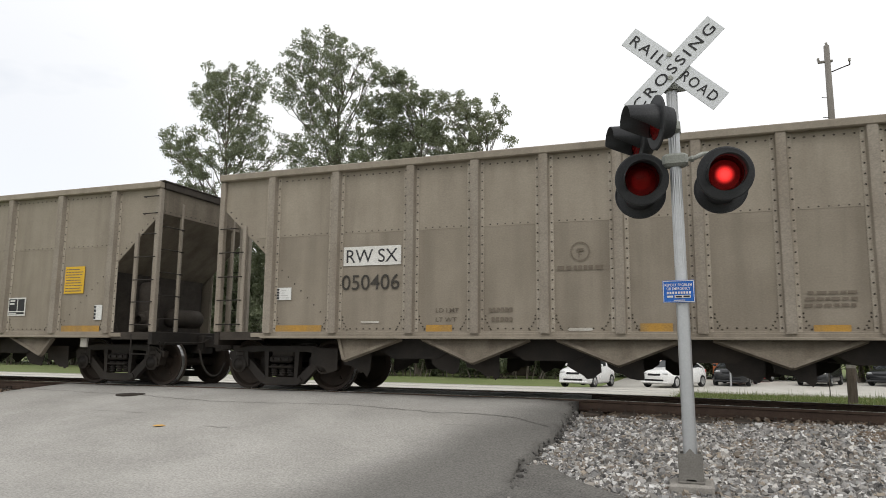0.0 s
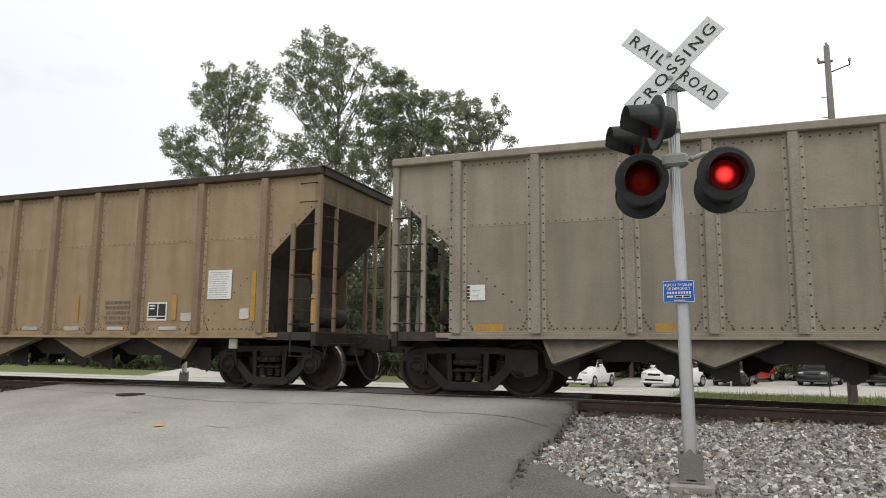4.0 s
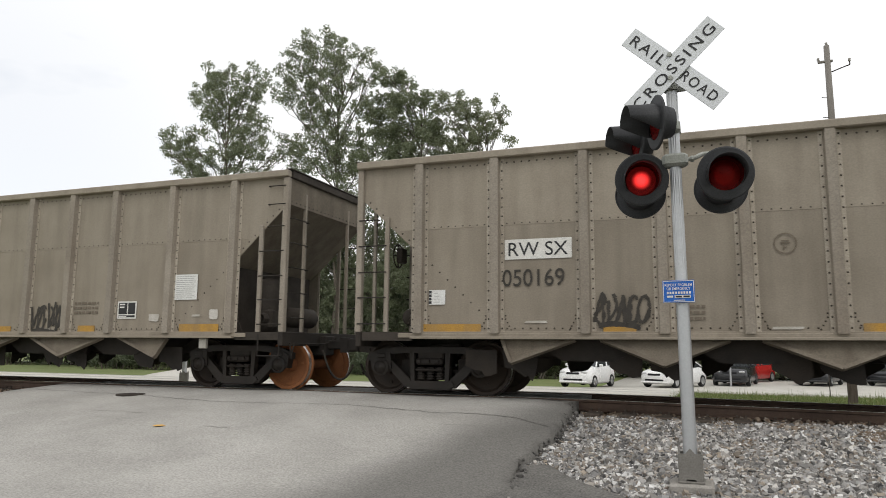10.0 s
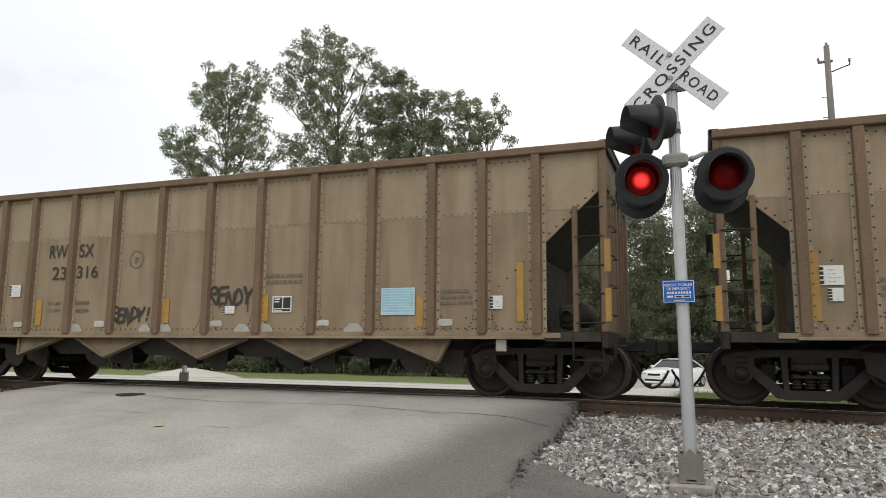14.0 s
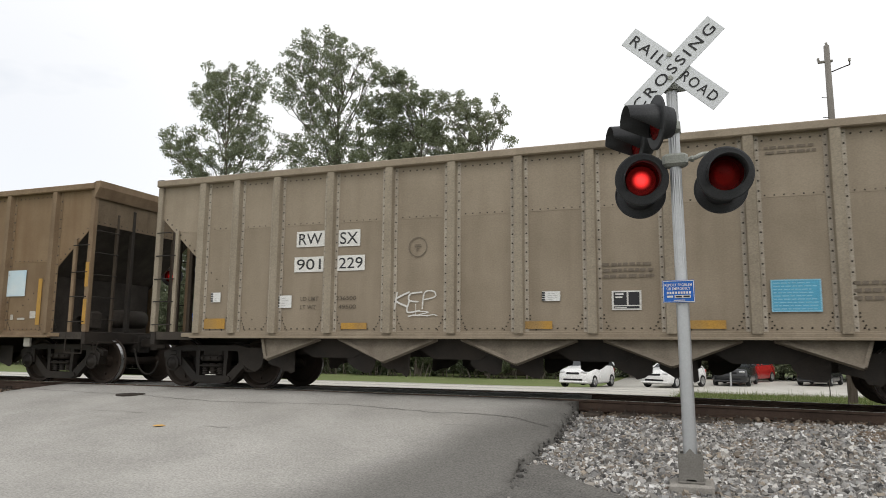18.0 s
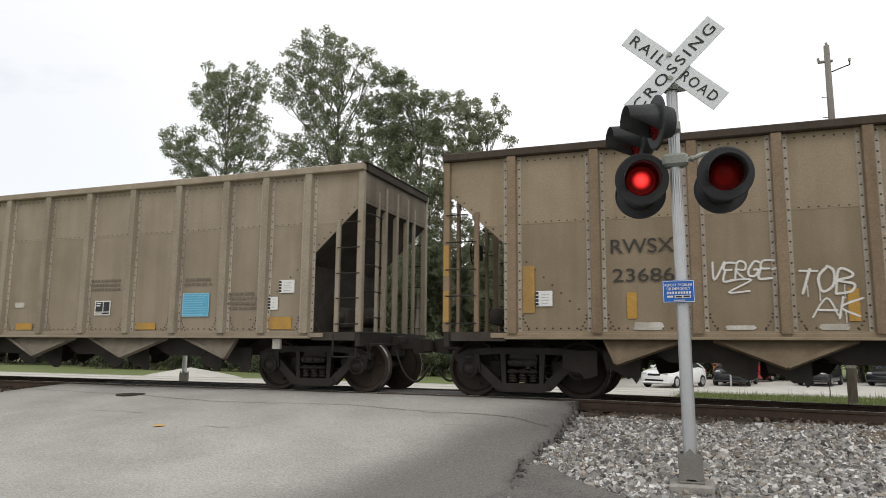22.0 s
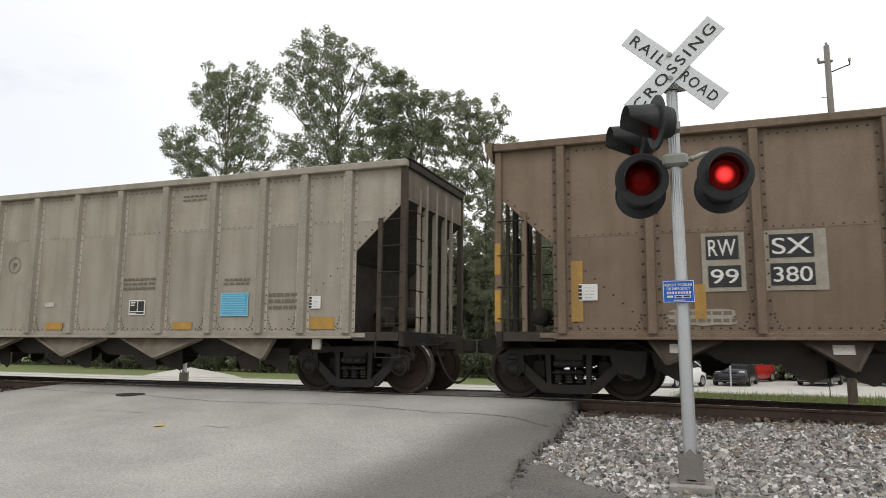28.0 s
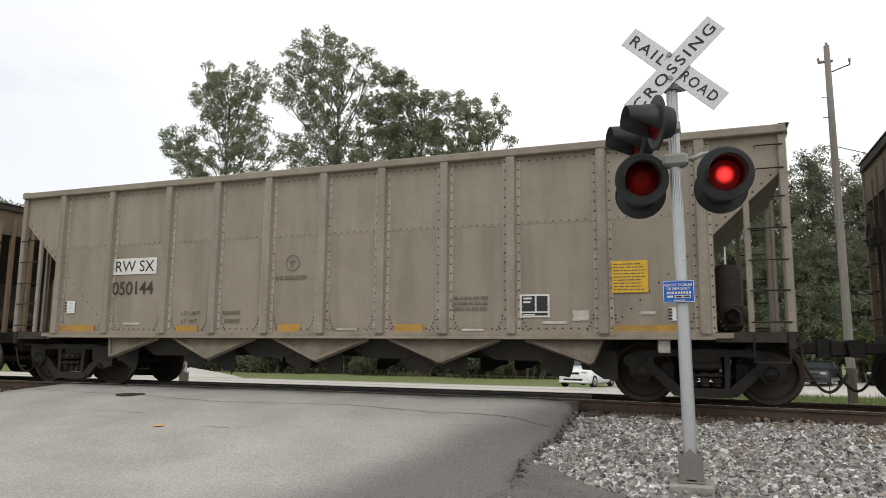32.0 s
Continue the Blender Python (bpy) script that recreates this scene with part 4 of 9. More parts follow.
part("dark_bars", Shape().box(-0.03, 0.03, -0.012, -0.0096, -0.062, -0.045).box(0.045, 0.105, -0.012, -0.0096, -0.062, -0.045), SIGN_BLACK, nb)
part("sign_clamp", Shape().lathe([(0.07, 1.33 + up), (0.08, 1.335 + up), (0.08, 1.425 + up), (0.07, 1.43 + up)], 20), CAST_ALU, signal)

# arms and lamps
arm = Shape().block(-0.13, 0.13, -0.10, 0.07, 2.70 + up, 2.84 + up, 0.03)
part("junction_box", arm, CAST_ALU, signal, "grey-green cast junction box")
FRONT = []
for sx in (-1, 1):
    x = sx * 0.405
    tube = Shape().bent([(sx * 0.12, -0.01, 2.775 + up), (sx * 0.2, 0.0, 2.79 + up), (sx * 0.28, 0.06, 2.84 + up), (x - 0.02, 0.10, 2.845 + up), (x, 0.12, 2.75 + up), (x, 0.14, 2.62 + up)], 0.024)
    tube.lathe([(0.032, 0), (0.036, 0.02), (0.032, 0.04)], 10, pose(sx * 0.15, 0, 2.78 + up, 0, sx * 90))
    part("lamp_arm", tube, CAST_ALU, signal, "bent pipe lamp arm")
    FRONT.append(signal_lamp(signal, pose(x + (0.06 if sx < 0 else 0.08), -0.06, (2.59 if sx < 0 else 2.58) + up, 6, 0, 8 if sx < 0 else 4)))
    FRONT.append(signal_lamp(signal, pose(x + (0.0 if sx < 0 else 0.04), 0.45, 2.53 + up, 4, 0, 180)))
part("junction_box", Shape().block(-0.07, 0.07, -0.12, 0.12, 3.06 + up, 3.2 + up, 0.03), CAST_ALU, signal, "grey-green cast junction box")
SIDE = []
for y, x in ((-0.40, -0.165), (0.46, -0.427)):
    part("lamp_arm", Shape().bent([(0, math.copysign(0.1, y), 3.13 + up), (x * 0.3, y * 0.6, 3.2 + up), (x * 0.8, y, 3.2 + up), (x + 0.1, y, 3.08 + up)], 0.024), CAST_ALU, signal, "bent pipe lamp arm")
    SIDE.append(signal_lamp(signal, pose(x, y, (3.089 if y < 0 else 3.157) + up, 0, 0, -68)))


# its twin on the far side of the track, turned about
twin = copy_thing(signal, pose(-14.28, 4.6, -0.42, 0, 0, 212))
TWIN = [o for o in twin.children_recursive if o.name.startswith("burner")]

# ---- hopper cars ----
KINDS = {
    # rib places on one half, half length, top height, seam height
    "A": ((0.0, 1.14, 2.28, 3.42, 4.85, 6.22), 7.39, 3.985, 2.75),
    "B": ((0.0, 1.135, 2.27, 3.40, 4.51, 5.385, 6.22), 7.32, 3.985, 2.95),
    "C": ((0.0, 1.71, 3.38, 4.85, 6.17), 7.25, 4.08, 2.50),
}
SILL0, SILL1 = 0.93, 1.03
WHEEL_R = 0.457


def rivet(s, x, y, z, r=0.017):
    side = -1 if y < 0 else 1
    vs = [(x + r * math.cos(a), y, z + r * math.sin(a)) for a in (0.3, 1.35, 2.4, 3.44, 4.49, 5.54)] + [(x, y + side * r * 0.8, z)]
    fs = [(i, (i + 1) % 6, 6) if side < 0 else ((i + 1) % 6, i, 6) for i in range(6)]
    s.add(vs, fs)


def rivet_end(s, x, y, z, r=0.016):
    side = -1 if x < 0 else 1
    s.add([(x, y + r * math.cos(a), z + r * math.sin(a)) for a in (0.3, 1.35, 2.4, 3.44, 4.49, 5.54)] + [(x + side * r * 0.8, y, z)], [(i, (i + 1) % 6, 6) if side > 0 else ((i + 1) % 6, i, 6) for i in range(6)])


def both(parent, name, shape, material, label="", smooth=False):
    """A part and its twin, turned round the car's upright axis."""
    me = shape.mesh(name, material, smooth)
    part(name, me, None, parent, label)
    part(name, me, None, parent, label, pose(0, 0, 0, 0, 0, 180))


TRUCK = {}


def truck_meshes():
    s = Shape()
    y0, y1 = -1.08, -0.96
    s.prism([(-1.14, 0.56), (-0.86, 0.66), (-0.5, 0.695), (0.5, 0.695), (0.86, 0.66), (1.14, 0.56), (1.15, 0.67), (0.95, 0.755), (0.6, 0.80), (-0.6, 0.80), (-0.95, 0.755), (-1.15, 0.67)], y0, y1)
    s.prism([(-0.34, 0.10), (0.34, 0.10), (0.44, 0.17), (0.40, 0.235), (-0.40, 0.235), (-0.44, 0.17)], y0 - 0.02, y1)
    for d in (-1, 1):
        q = [(d * 0.32, 0.11), (d * 0.44, 0.12), (d * 0.83, 0.50), (d * 0.74, 0.60), (d * 0.36, 0.26)]
        s.prism(q if d > 0 else q[::-1], y0 + 0.003, y1 - 0.003)
        q = [(d * 0.27, 0.22), (d * 0.34, 0.22), (d * 0.37, 0.71), (d * 0.28, 0.71)]
        s.prism(q if d > 0 else q[::-1], y0 - 0.01, y1 - 0.006)
        q = [(d * 0.70, 0.42), (d * 1.06, 0.40), (d * 1.10, 0.62), (d * 0.95, 0.71), (d * 0.72, 0.70)]
        s.prism(q if d > 0 else q[::-1], -1.11, -0.93)
        s.lathe([(0.15, 0.0), (0.15, 0.03), (0.11, 0.05)], 14, pose(d * 0.889, -1.10, WHEEL_R, 90))
        s.block(d * 0.889 - 0.09, d * 0.889 + 0.09, -1.125, -1.0, 0.60, 0.70, 0.02)
    s.block(-0.25, 0.25, -1.13, -0.98, 0.40, 0.44, 0.015).block(-0.24, 0.24, -1.14, -0.98, 0.50, 0.62, 0.03)
    for d in (-0.16, 0.0, 0.16):
        s.lathe([(0.028, 0.0), (0.028, 0.03), (0.0, 0.035)], 8, pose(d, -1.14, 0.56, 90))
    TRUCK["side_frame"] = s.mesh("side_frame", TRUCK_STEEL)
    TRUCK["bearing"] = Shape().lathe([(0.0, 0.075), (0.05, 0.07), (0.06, 0.05), (0.1, 0.045), (0.105, 0.0), (0.105, -0.1)], 14, pose(0, 0, 0, 90)).mesh("bearing_cap", TRUCK_STEEL, True)
    sp = Shape()
    coil = []
    for k in range(5):
        z = 0.25 + k * 0.044
        coil += [(0.05, z), (0.074, z + 0.014), (0.074, z + 0.026), (0.05, z + 0.04)]
    sp.lathe(coil, 10)
    TRUCK["spring"] = sp.mesh("coil_spring", TRUCK_STEEL, True)
    TRUCK["bolster"] = Shape().block(-0.24, 0.24, -1.06, 1.06, 0.50, 0.74, 0.03).block(-0.3, 0.3, -0.35, 0.35, 0.62, 0.86, 0.03).mesh("bolster", GRIME)
    w = Shape()
    prof = [(0.02, -0.78), (0.10, -0.80), (0.115, -0.72), (0.13, -0.68), (0.36, -0.735), (0.40, -0.80), (0.452, -0.805), (0.457, -0.79), (0.460, -0.715), (0.487, -0.70), (0.485, -0.675), (0.40, -0.672), (0.37, -0.69), (0.13, -0.64), (0.09, -0.60), (0.08, -0.2), (0.078, 0.0)]
    full = prof + [(r, -z) for r, z in prof[::-1]]
    w.lathe(full, 32, pose(0, 0, 0, -90), close=True)
    for d in (-1, 1):
        for a in (0, 90, 180, 270):
            w.box(-0.018, 0.018, d * 0.735 - 0.012, d * 0.735 + 0.012, 0.24, 0.29, pose(0, 0, 0, 0, a + 20, 0))
    TRUCK["wheelset"] = w.mesh("wheelset", [RUST_WHEEL, CHROME], False)
    for p in TRUCK["wheelset"].polygons:
        r = math.hypot(p.center.x, p.center.z)
        if r > 0.445 and 0.715 < abs(p.center.y) < 0.79:
            p.material_index = 1
    TRUCK["brake"] = Shape().block(-0.6, 0.6, -0.72, 0.72, 0.36, 0.42, 0.01).block(-0.62, -0.42, -0.85, -0.65, 0.30, 0.60, 0.02).block(0.42, 0.62, -0.85, -0.65, 0.30, 0.60, 0.02).mesh("brake_beam", GRIME)


truck_meshes()


def truck(car, x):
    t = part("truck", TRUCK["bolster"], None, car, "black oily freight truck", pose(x, 0, 0))
    for a in (0, 180):
        part("side_frame", TRUCK["side_frame"], None, t, "", pose(0, 0, 0, 0, 0, a))
        for d in (-0.889, 0.889):
            part("bearing_cap", TRUCK["bearing"], None, t, "", pose(0, 0, 0, 0, 0, a) @ pose(d, -1.10, WHEEL_R))
        for d in (-0.17, 0.0, 0.17):
            part("coil_spring", TRUCK["spring"], None, t, "", pose(0, 0, 0, 0, 0, a) @ pose(d, -1.02, 0))
    part("brake_beam", TRUCK["brake"], None, t)
    for dx in (-0.889, 0.889):
        part("wheelset", TRUCK["wheelset"], None, t, "rusty wheels with a bright worn tread", pose(dx, 0, WHEEL_R))


def hopper_car(kind, paint, at, label):
    """An open hopper car in its parts; the camera's side is -y."""
    ribs, half, top, seam_z = KINDS[kind]
    UP, LO, RIB, FLANGE = PAINTS[paint]
    car = thing("hopper_car", at, label, "hopper car", "cars of the coal train")
    last = ribs[-1]
    yp = 1.445  # outer face of the side sheets
    cut = lambda x: 3.29 - (7.27 - x) * 0.925  # slope of the ends
    # side sheets, met at the seam and cut along the slope of the ends
    xl, xs_ = last + 0.1, 7.27 - (3.29 - seam_z) / 0.925
    lo = [(-xl, SILL1 - 0.02), (xl, SILL1 - 0.02), (xl, cut(xl)), (xs_, seam_z), (-xs_, seam_z), (-xl, cut(xl))]
    both(car, "lower_side_sheet", Shape().prism(lo, -yp, -yp + 0.012), LO)
    hi = [(-xs_, seam_z), (xs_, seam_z), (half - 0.03, cut(half - 0.03)), (half - 0.03, top - 0.1), (-half + 0.03, top - 0.1), (-half + 0.03, cut(half - 0.03))]
    both(car, "upper_side_sheet", Shape().prism(hi, -yp - 0.004, -yp + 0.012), UP)
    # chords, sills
    both(car, "top_chord", Shape().block(-half, half, -1.565, -1.42, top - 0.125, top, 0.015), UP if paint in ("grey", "ash", "pale", "khaki") else DEEP_BROWN if paint in ("tan", "amber") else RIB)
    both(car, "side_sill", Shape().block(-last - 0.12, last + 0.12, -1.57, -1.40, SILL0, SILL0 + 0.04, 0.006).block(-last - 0.36, last + 0.36, -1.5, -1.40, SILL0 + 0.02, SILL1 - 0.005, 0.006).block(-last - 0.1, last + 0.1, -1.49, -1.40, SILL0 + 0.03, SILL1 + 0.02, 0.006), RIB if kind == "C" else LO)
    # ribs
    shift = 0.0 if kind == "C" else -0.06  # the inner ribs stand a little off the middle
    xs = sorted({s * r + (shift if r < 6 else 0.0) for r in ribs for s in (-1, 1)})
    rs = Shape()
    rw, rd = (0.085, 0.10) if kind != "C" else (0.075, 0.105)
    z0, z1 = SILL1 - 0.01, top - 0.115
    prof = [(-0.143, 0), (-0.143, -0.012), (-rw, -0.012), (-rw + 0.018, -rd), (rw - 0.018, -rd), (rw, -0.012), (0.143, -0.012), (0.143, 0)]
    vs = [(x, -yp - 0.002 + y, z) for z in (z0, z1) for x, y in prof]
    rs.add(vs, [(i, i + 1, i + 9, i + 8) for i in range(7)] + [tuple(range(7, -1, -1)), tuple(range(8, 16))])
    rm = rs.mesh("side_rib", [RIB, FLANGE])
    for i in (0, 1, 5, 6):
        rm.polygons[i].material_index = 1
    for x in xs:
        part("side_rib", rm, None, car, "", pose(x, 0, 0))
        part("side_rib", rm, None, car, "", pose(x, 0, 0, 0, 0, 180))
    # rivets
    rv = Shape()
    for x in xs:
        z = z0 + 0.08
        while z < z1 - 0.04:
            for d in (-0.113, 0.113):
                rivet(rv, x + d, -yp - 0.014, z, 0.0155 if kind != "C" else 0.02)
            z += 0.15 if kind != "C" else 0.19
    for x in xs:
        for d in (-1, 1):
            for i in range(5):
                rivet(rv, x + d * (0.165 + 0.03 * max(0, 3 - i)), -yp - 0.004, z0 + 0.06 + 0.055 * i, 0.014)
    x = -last
    while x < last:
        if min(abs(x - q) for q in xs) > 0.16:
            rivet(rv, x, -yp - 0.004, top - 0.2, 0.016)
            rivet(rv, x, -yp - 0.004, SILL1 + 0.07, 0.015)
            rivet(rv, x, -yp - 0.004, seam_z + 0.03, 0.013)
        x += 0.125
    for e in (-1, 1):
        for i in range(8):
            u = i / 7
            x = last + 0.2 + u * (half - last - 0.3)
            rivet(rv, e * x, -yp - 0.004, cut(x) + 0.08)
            rivet(rv, e * (last - 0.22 - u * 0.95), -yp - 0.004, cut(last - 0.22 - u * 0.95) + 0.03, 0.015)
    me = rv.mesh("rivets", RIVET)
    for a in (0, 180):
        part("rivets", me, None, car, "", pose(0, 0, 0, 0, 0, a))["kind"] = "stuff"
    # inside: slopes, ridges, centre sill
    for e in (-1, 1):
        q = [(e * (half - 0.04), cut(half - 0.04)), (e * (half - 0.04), cut(half - 0.04) + 0.02), (e * 4.75, 0.97), (e * 4.75, 0.93)]
        # underside shade is painted into the slope sheet by its darker material
        part("end_slope_sheet", Shape().prism(q if e < 0 else q[::-1], -1.43, 1.43), SHADE_STEEL if kind != "A" else CHUTE_GREY if paint in ("grey", "ash", "pale") else DEEP_BROWN, car, "slope sheet in a shaded tone")
        # the end sheet's darker paint carries the shade of the car's end
        part("end_sheet", Shape().box(min(e * (half - 0.04), e * (half - 0.025)), max(e * (half - 0.04), e * (half - 0.025)), -1.43, 1.43, cut(half - 0.04), top - 0.02), CHUTE_GREY if paint in ("grey", "ash", "pale", "khaki") else CHUTE_BROWN, car, "end sheet in a shaded tone")
        ev = Shape()
        for k in range(19):
            rivet_end(ev, e * (half - 0.025), -1.35 + 0.15 * k, cut(half - 0.04) + 0.06)
        part("end_rivets", ev, RIVET, car)["kind"] = "stuff"
        part("end_chord", Shape().block(min(e * (half - 0.06), e * (half + 0.03)), max(e * (half - 0.06), e * (half + 0.03)), -1.42, 1.42, top - 0.13, top + 0.004, 0.012).block(min(e * (half - 0.10), e * (half + 0.05)), max(e * (half - 0.10), e * (half + 0.05)), -1.5, 1.5, top + 0.003, top + 0.03, 0.008), SHADE_STEEL, car, "dark worn end chord")
        if kind == "C":
            over = Shape().prism([(half + 0.02, top - 0.3), (half + 0.03, top - 0.3), (half + 0.14, top - 0.1), (half + 0.15, top + 0.03), (half + 0.02, top + 0.03)], -1.56, 1.56)
            part("end_lip", over, RIB, car, "flared lip of the end", pose(0, 0, 0, 0, 0, 0 if e > 0 else 180))
    ridge = Shape()
    for x in (-2.35, 0.0, 2.35):
        ridge.prism([(x - 0.62, 0.94), (x + 0.62, 0.94), (x, 1.75)], -1.43, 1.43)
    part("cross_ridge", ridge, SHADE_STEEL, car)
    part("centre_sill", Shape().block(-half - 0.1, half + 0.1, -0.17, 0.17, 0.62, 1.0, 0.02), GRIME, car, "black centre sill")
    # hopper chutes below the sill
    if kind == "C":
        tri = [((-4.92, 0.93), (-4.66, 0.54), (-3.91, 0.93)), ((-2.89, 0.93), (-2.28, 0.48), (-2.03, 0.93)), ((-1.58, 0.93), (-1.37, 0.50), (-0.5, 0.93)), ((0.31, 0.93), (1.18, 0.49), (1.32, 0.93)), ((1.9, 0.93), (2.09, 0.50), (2.95, 0.93)), ((3.75, 0.93), (4.58, 0.48), (4.72, 0.93))]
    else:
        tri = [((-4.82, 0.93), (-4.64, 0.54), (-3.66, 0.93)), ((-3.28, 0.93), (-2.36, 0.53), (-1.47, 0.93)), ((-1.04, 0.93), (-0.1, 0.53), (0.82, 0.93)), ((1.22, 0.93), (2.2, 0.53), (3.14, 0.93)), ((3.56, 0.93), (4.6, 0.54), (4.74, 0.93))]
    for a, b, c in tri:
        s, e = Shape(), Shape()
        tilt = Matrix.Translation((0, -1.40, 0.93)) @ Matrix.Rotation(radians(-22), 4, "X") @ Matrix.Translation((0, 1.40, -0.93))
        s.prism([a, b, c], -1.41, -1.395, tilt)
        for p, q in ((a, b), (b, c)):
            p, q = Vector((p[0], 0, p[1])), Vector((q[0], 0, q[1]))
            d = (q - p).normalized()
            nrm = Vector((-d.z, 0, d.x))
            w = nrm * 0.026
            poly = [(p + w), (p - w), (q - w), (q + w)]
            e.prism([(v.x, v.z) for v in poly], -1.445, -1.36, tilt)
        for dx in (-0.06, 0.06):
            m = Vector(b) * 0.55 + (Vector(a) + Vector(c)) * 0.225
            rivet(s, m.x + dx, -1.412, m.y - 0.03, 0.02)
        # the chutes are toned down to carry the shade below the sill
        tone = DEEP_BROWN if kind == "C" else CHUTE_GREY if paint in ("grey", "ash", "pale", "khaki") else CHUTE_BROWN
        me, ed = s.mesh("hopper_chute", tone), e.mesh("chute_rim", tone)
        for turn in (0, 180):
            ch = part("hopper_chute", me, None, car, "", pose(0, 0, 0, 0, 0, turn))
            part("chute_rim", ed, None, ch)
        if kind == "C":
            mx = (a[0] + b[0] + c[0]) / 3
            part("chute_patch", Shape().box(mx - 0.13, mx + 0.13, -1.418, -1.409, 0.72, 0.86, tilt), GUSSET, car, "white paint dab")
    for i, x in enumerate((-3.5, -1.2, 1.1, 3.4)):
        d = Shape().prism([(x - 0.95, 0.93), (x - 0.4, 0.60), (x + 0.4, 0.60), (x + 0.95, 0.93)], -1.2, 1.2)
        part("hopper_door", d, GRIME, car, "black hopper discharge door")
    # ragged rubber flaps that hang at the foot of each chute
    rng = random.Random(len(ribs) * 7)
    for a, b, c in tri:
        for q in ([(-0.86, 0.76), (-0.84, 0.52), (-0.72, 0.43), (-0.6, 0.40), (-0.5, 0.34), (-0.42, 0.36), (-0.33, 0.42), (-0.31, 0.76)], [(-0.25, 0.76), (-0.2, 0.5), (-0.08, 0.45), (0.03, 0.41), (0.12, 0.35), (0.2, 0.34), (0.26, 0.30), (0.33, 0.36), (0.34, 0.76)]):
            q = [(b[0] + u + rng.uniform(-0.03, 0.03), w + (rng.uniform(-0.03, 0.03) if w < 0.7 else 0)) for u, w in q][::-1]
            f = Shape().prism(q, -1.18, -1.165).mesh("rubber_flap", GRIME)
            for turn in (0, 180):
                part("rubber_flap", f, None, car, "ragged black rubber flap", pose(0, 0, 0, 0, 0, turn))
    part("retainer_bracket", Shape().block(5.55, 5.72, -1.48, -1.42, 0.74, 0.93, 0.01), GUSSET, car, "small white bracket under the sill")
    # ends: platform, posts, ladders, brake gear, coupler
    dark = GRIME
    for e in (-1, 1):
        m = pose(0, 0, 0, 0, 0, 0 if e > 0 else 180)
        part("end_platform", Shape().block(last + 0.1, half - 0.03, -1.42, 1.42, 1.0, 1.04, 0.006).block(half - 0.12, half - 0.02, -1.5, 1.5, 0.80, 1.05, 0.012), dark, car, "", m)
        for y in (-1.475, 1.425):
            part("platform_edge", Shape().box(last + 0.12, half - 0.13, y, y + 0.05, 0.90, 1.045), SHADE_STEEL, car, "grey edge of the end platform", m)
        for y in (-0.84, 0.84):
            part("end_ladder_stile", Shape().block(half - 0.075, half - 0.015, y - 0.03, y + 0.03, 1.05, cut(half - 0.05) + 0.3, 0.006), DEEP_BROWN if kind == "C" or e < 0 and kind == "B" else RIB, car, "", m)
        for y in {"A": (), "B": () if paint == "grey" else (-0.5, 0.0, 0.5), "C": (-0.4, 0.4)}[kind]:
            part("end_post", Shape().block(half - 0.11, half - 0.02, y - 0.045, y + 0.045, 1.05, cut(half - 0.05) + 0.45, 0.008), GRIME if kind == "C" else DEEP_BROWN if e < 0 else RIB, car, "", m)
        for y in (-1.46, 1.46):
            part("corner_post", Shape().block(half - 0.115, half - 0.005, y - 0.055, y + 0.055, 1.04, top - 0.13, 0.012), DEEP_BROWN if paint == "pale" else RIB, car, "", m)
            part("ladder_stile", Shape().block(last + 0.56, last + 0.64, y - 0.03, y + 0.03, 1.04, cut(last + 0.6) + 0.12, 0.008), DEEP_BROWN if paint == "pale" else RIB, car, "", m)
            for z in ((1.18, 1.62, 2.05, 2.5, 2.95, 3.36, 3.7) if kind == "A" and e > 0 else (1.18, 1.62, 2.05, 2.5, 2.95)) if kind != "C" else (1.25, 1.75, 2.25, 2.8):
                a = last + 0.6 if z < cut(last + 0.6) else last + 0.75
                o = math.copysign(0.065, y)
                part("grab_iron", Shape().bent([(a, y, z), (a + 0.01, y + o, z), (half - 0.06, y + o, z), (half - 0.05, y, z)], 0.011, 6), dark, car, "", m)
        for z in (1.3, 1.75, 2.2, 2.65, 3.1):
            part("grab_iron", Shape().bent([(half - 0.02, -1.4, z), (half + 0.06, -1.39, z), (half + 0.06, -0.86, z), (half - 0.02, -0.85, z)], 0.011, 6), dark, car, "", m)
        c = Shape().block(half - 0.1, half + 0.42, -0.1, 0.1, 0.74, 0.92, 0.025)
        c.prism([(half + 0.4, 0.68), (half + 0.62, 0.70), (half + 0.66, 0.95), (half + 0.4, 0.97)], -0.14, 0.06)
        c.block(half + 0.56, half + 0.78, -0.17, -0.06, 0.70, 0.95, 0.03)
        part("coupler", c, GRIME, car, "black knuckle coupler", m)
        hose = [(half + 0.1, -0.3, 0.72)]
        for i in range(13):
            u = i / 12
            hose.append((half + 0.14 + 0.62 * u, -0.30 - 0.05 * math.sin(u * 6), 0.66 - 0.48 * math.sin(u * math.pi * 0.86)))
        part("brake_hose", Shape().bent(hose, 0.022, 7), GRIME, car, "hanging black rubber air hose", m, True)
        part("uncoupling_lever", Shape().bent([(half + 0.04, -1.35, 0.86), (half + 0.05, -1.3, 0.62), (half + 0.07, -1.25, 0.84), (half + 0.1, -0.2, 0.84), (half + 0.3, -0.12, 0.95)], 0.014, 6), GRIME, car, "", m)
        part("stirrup_step", Shape().bent([(half - 0.1, -1.47, 1.0), (half - 0.1, -1.47, 0.62), (half - 0.55, -1.47, 0.62), (half - 0.55, -1.47, 1.0)], 0.016, 6), dark, car, "", m)
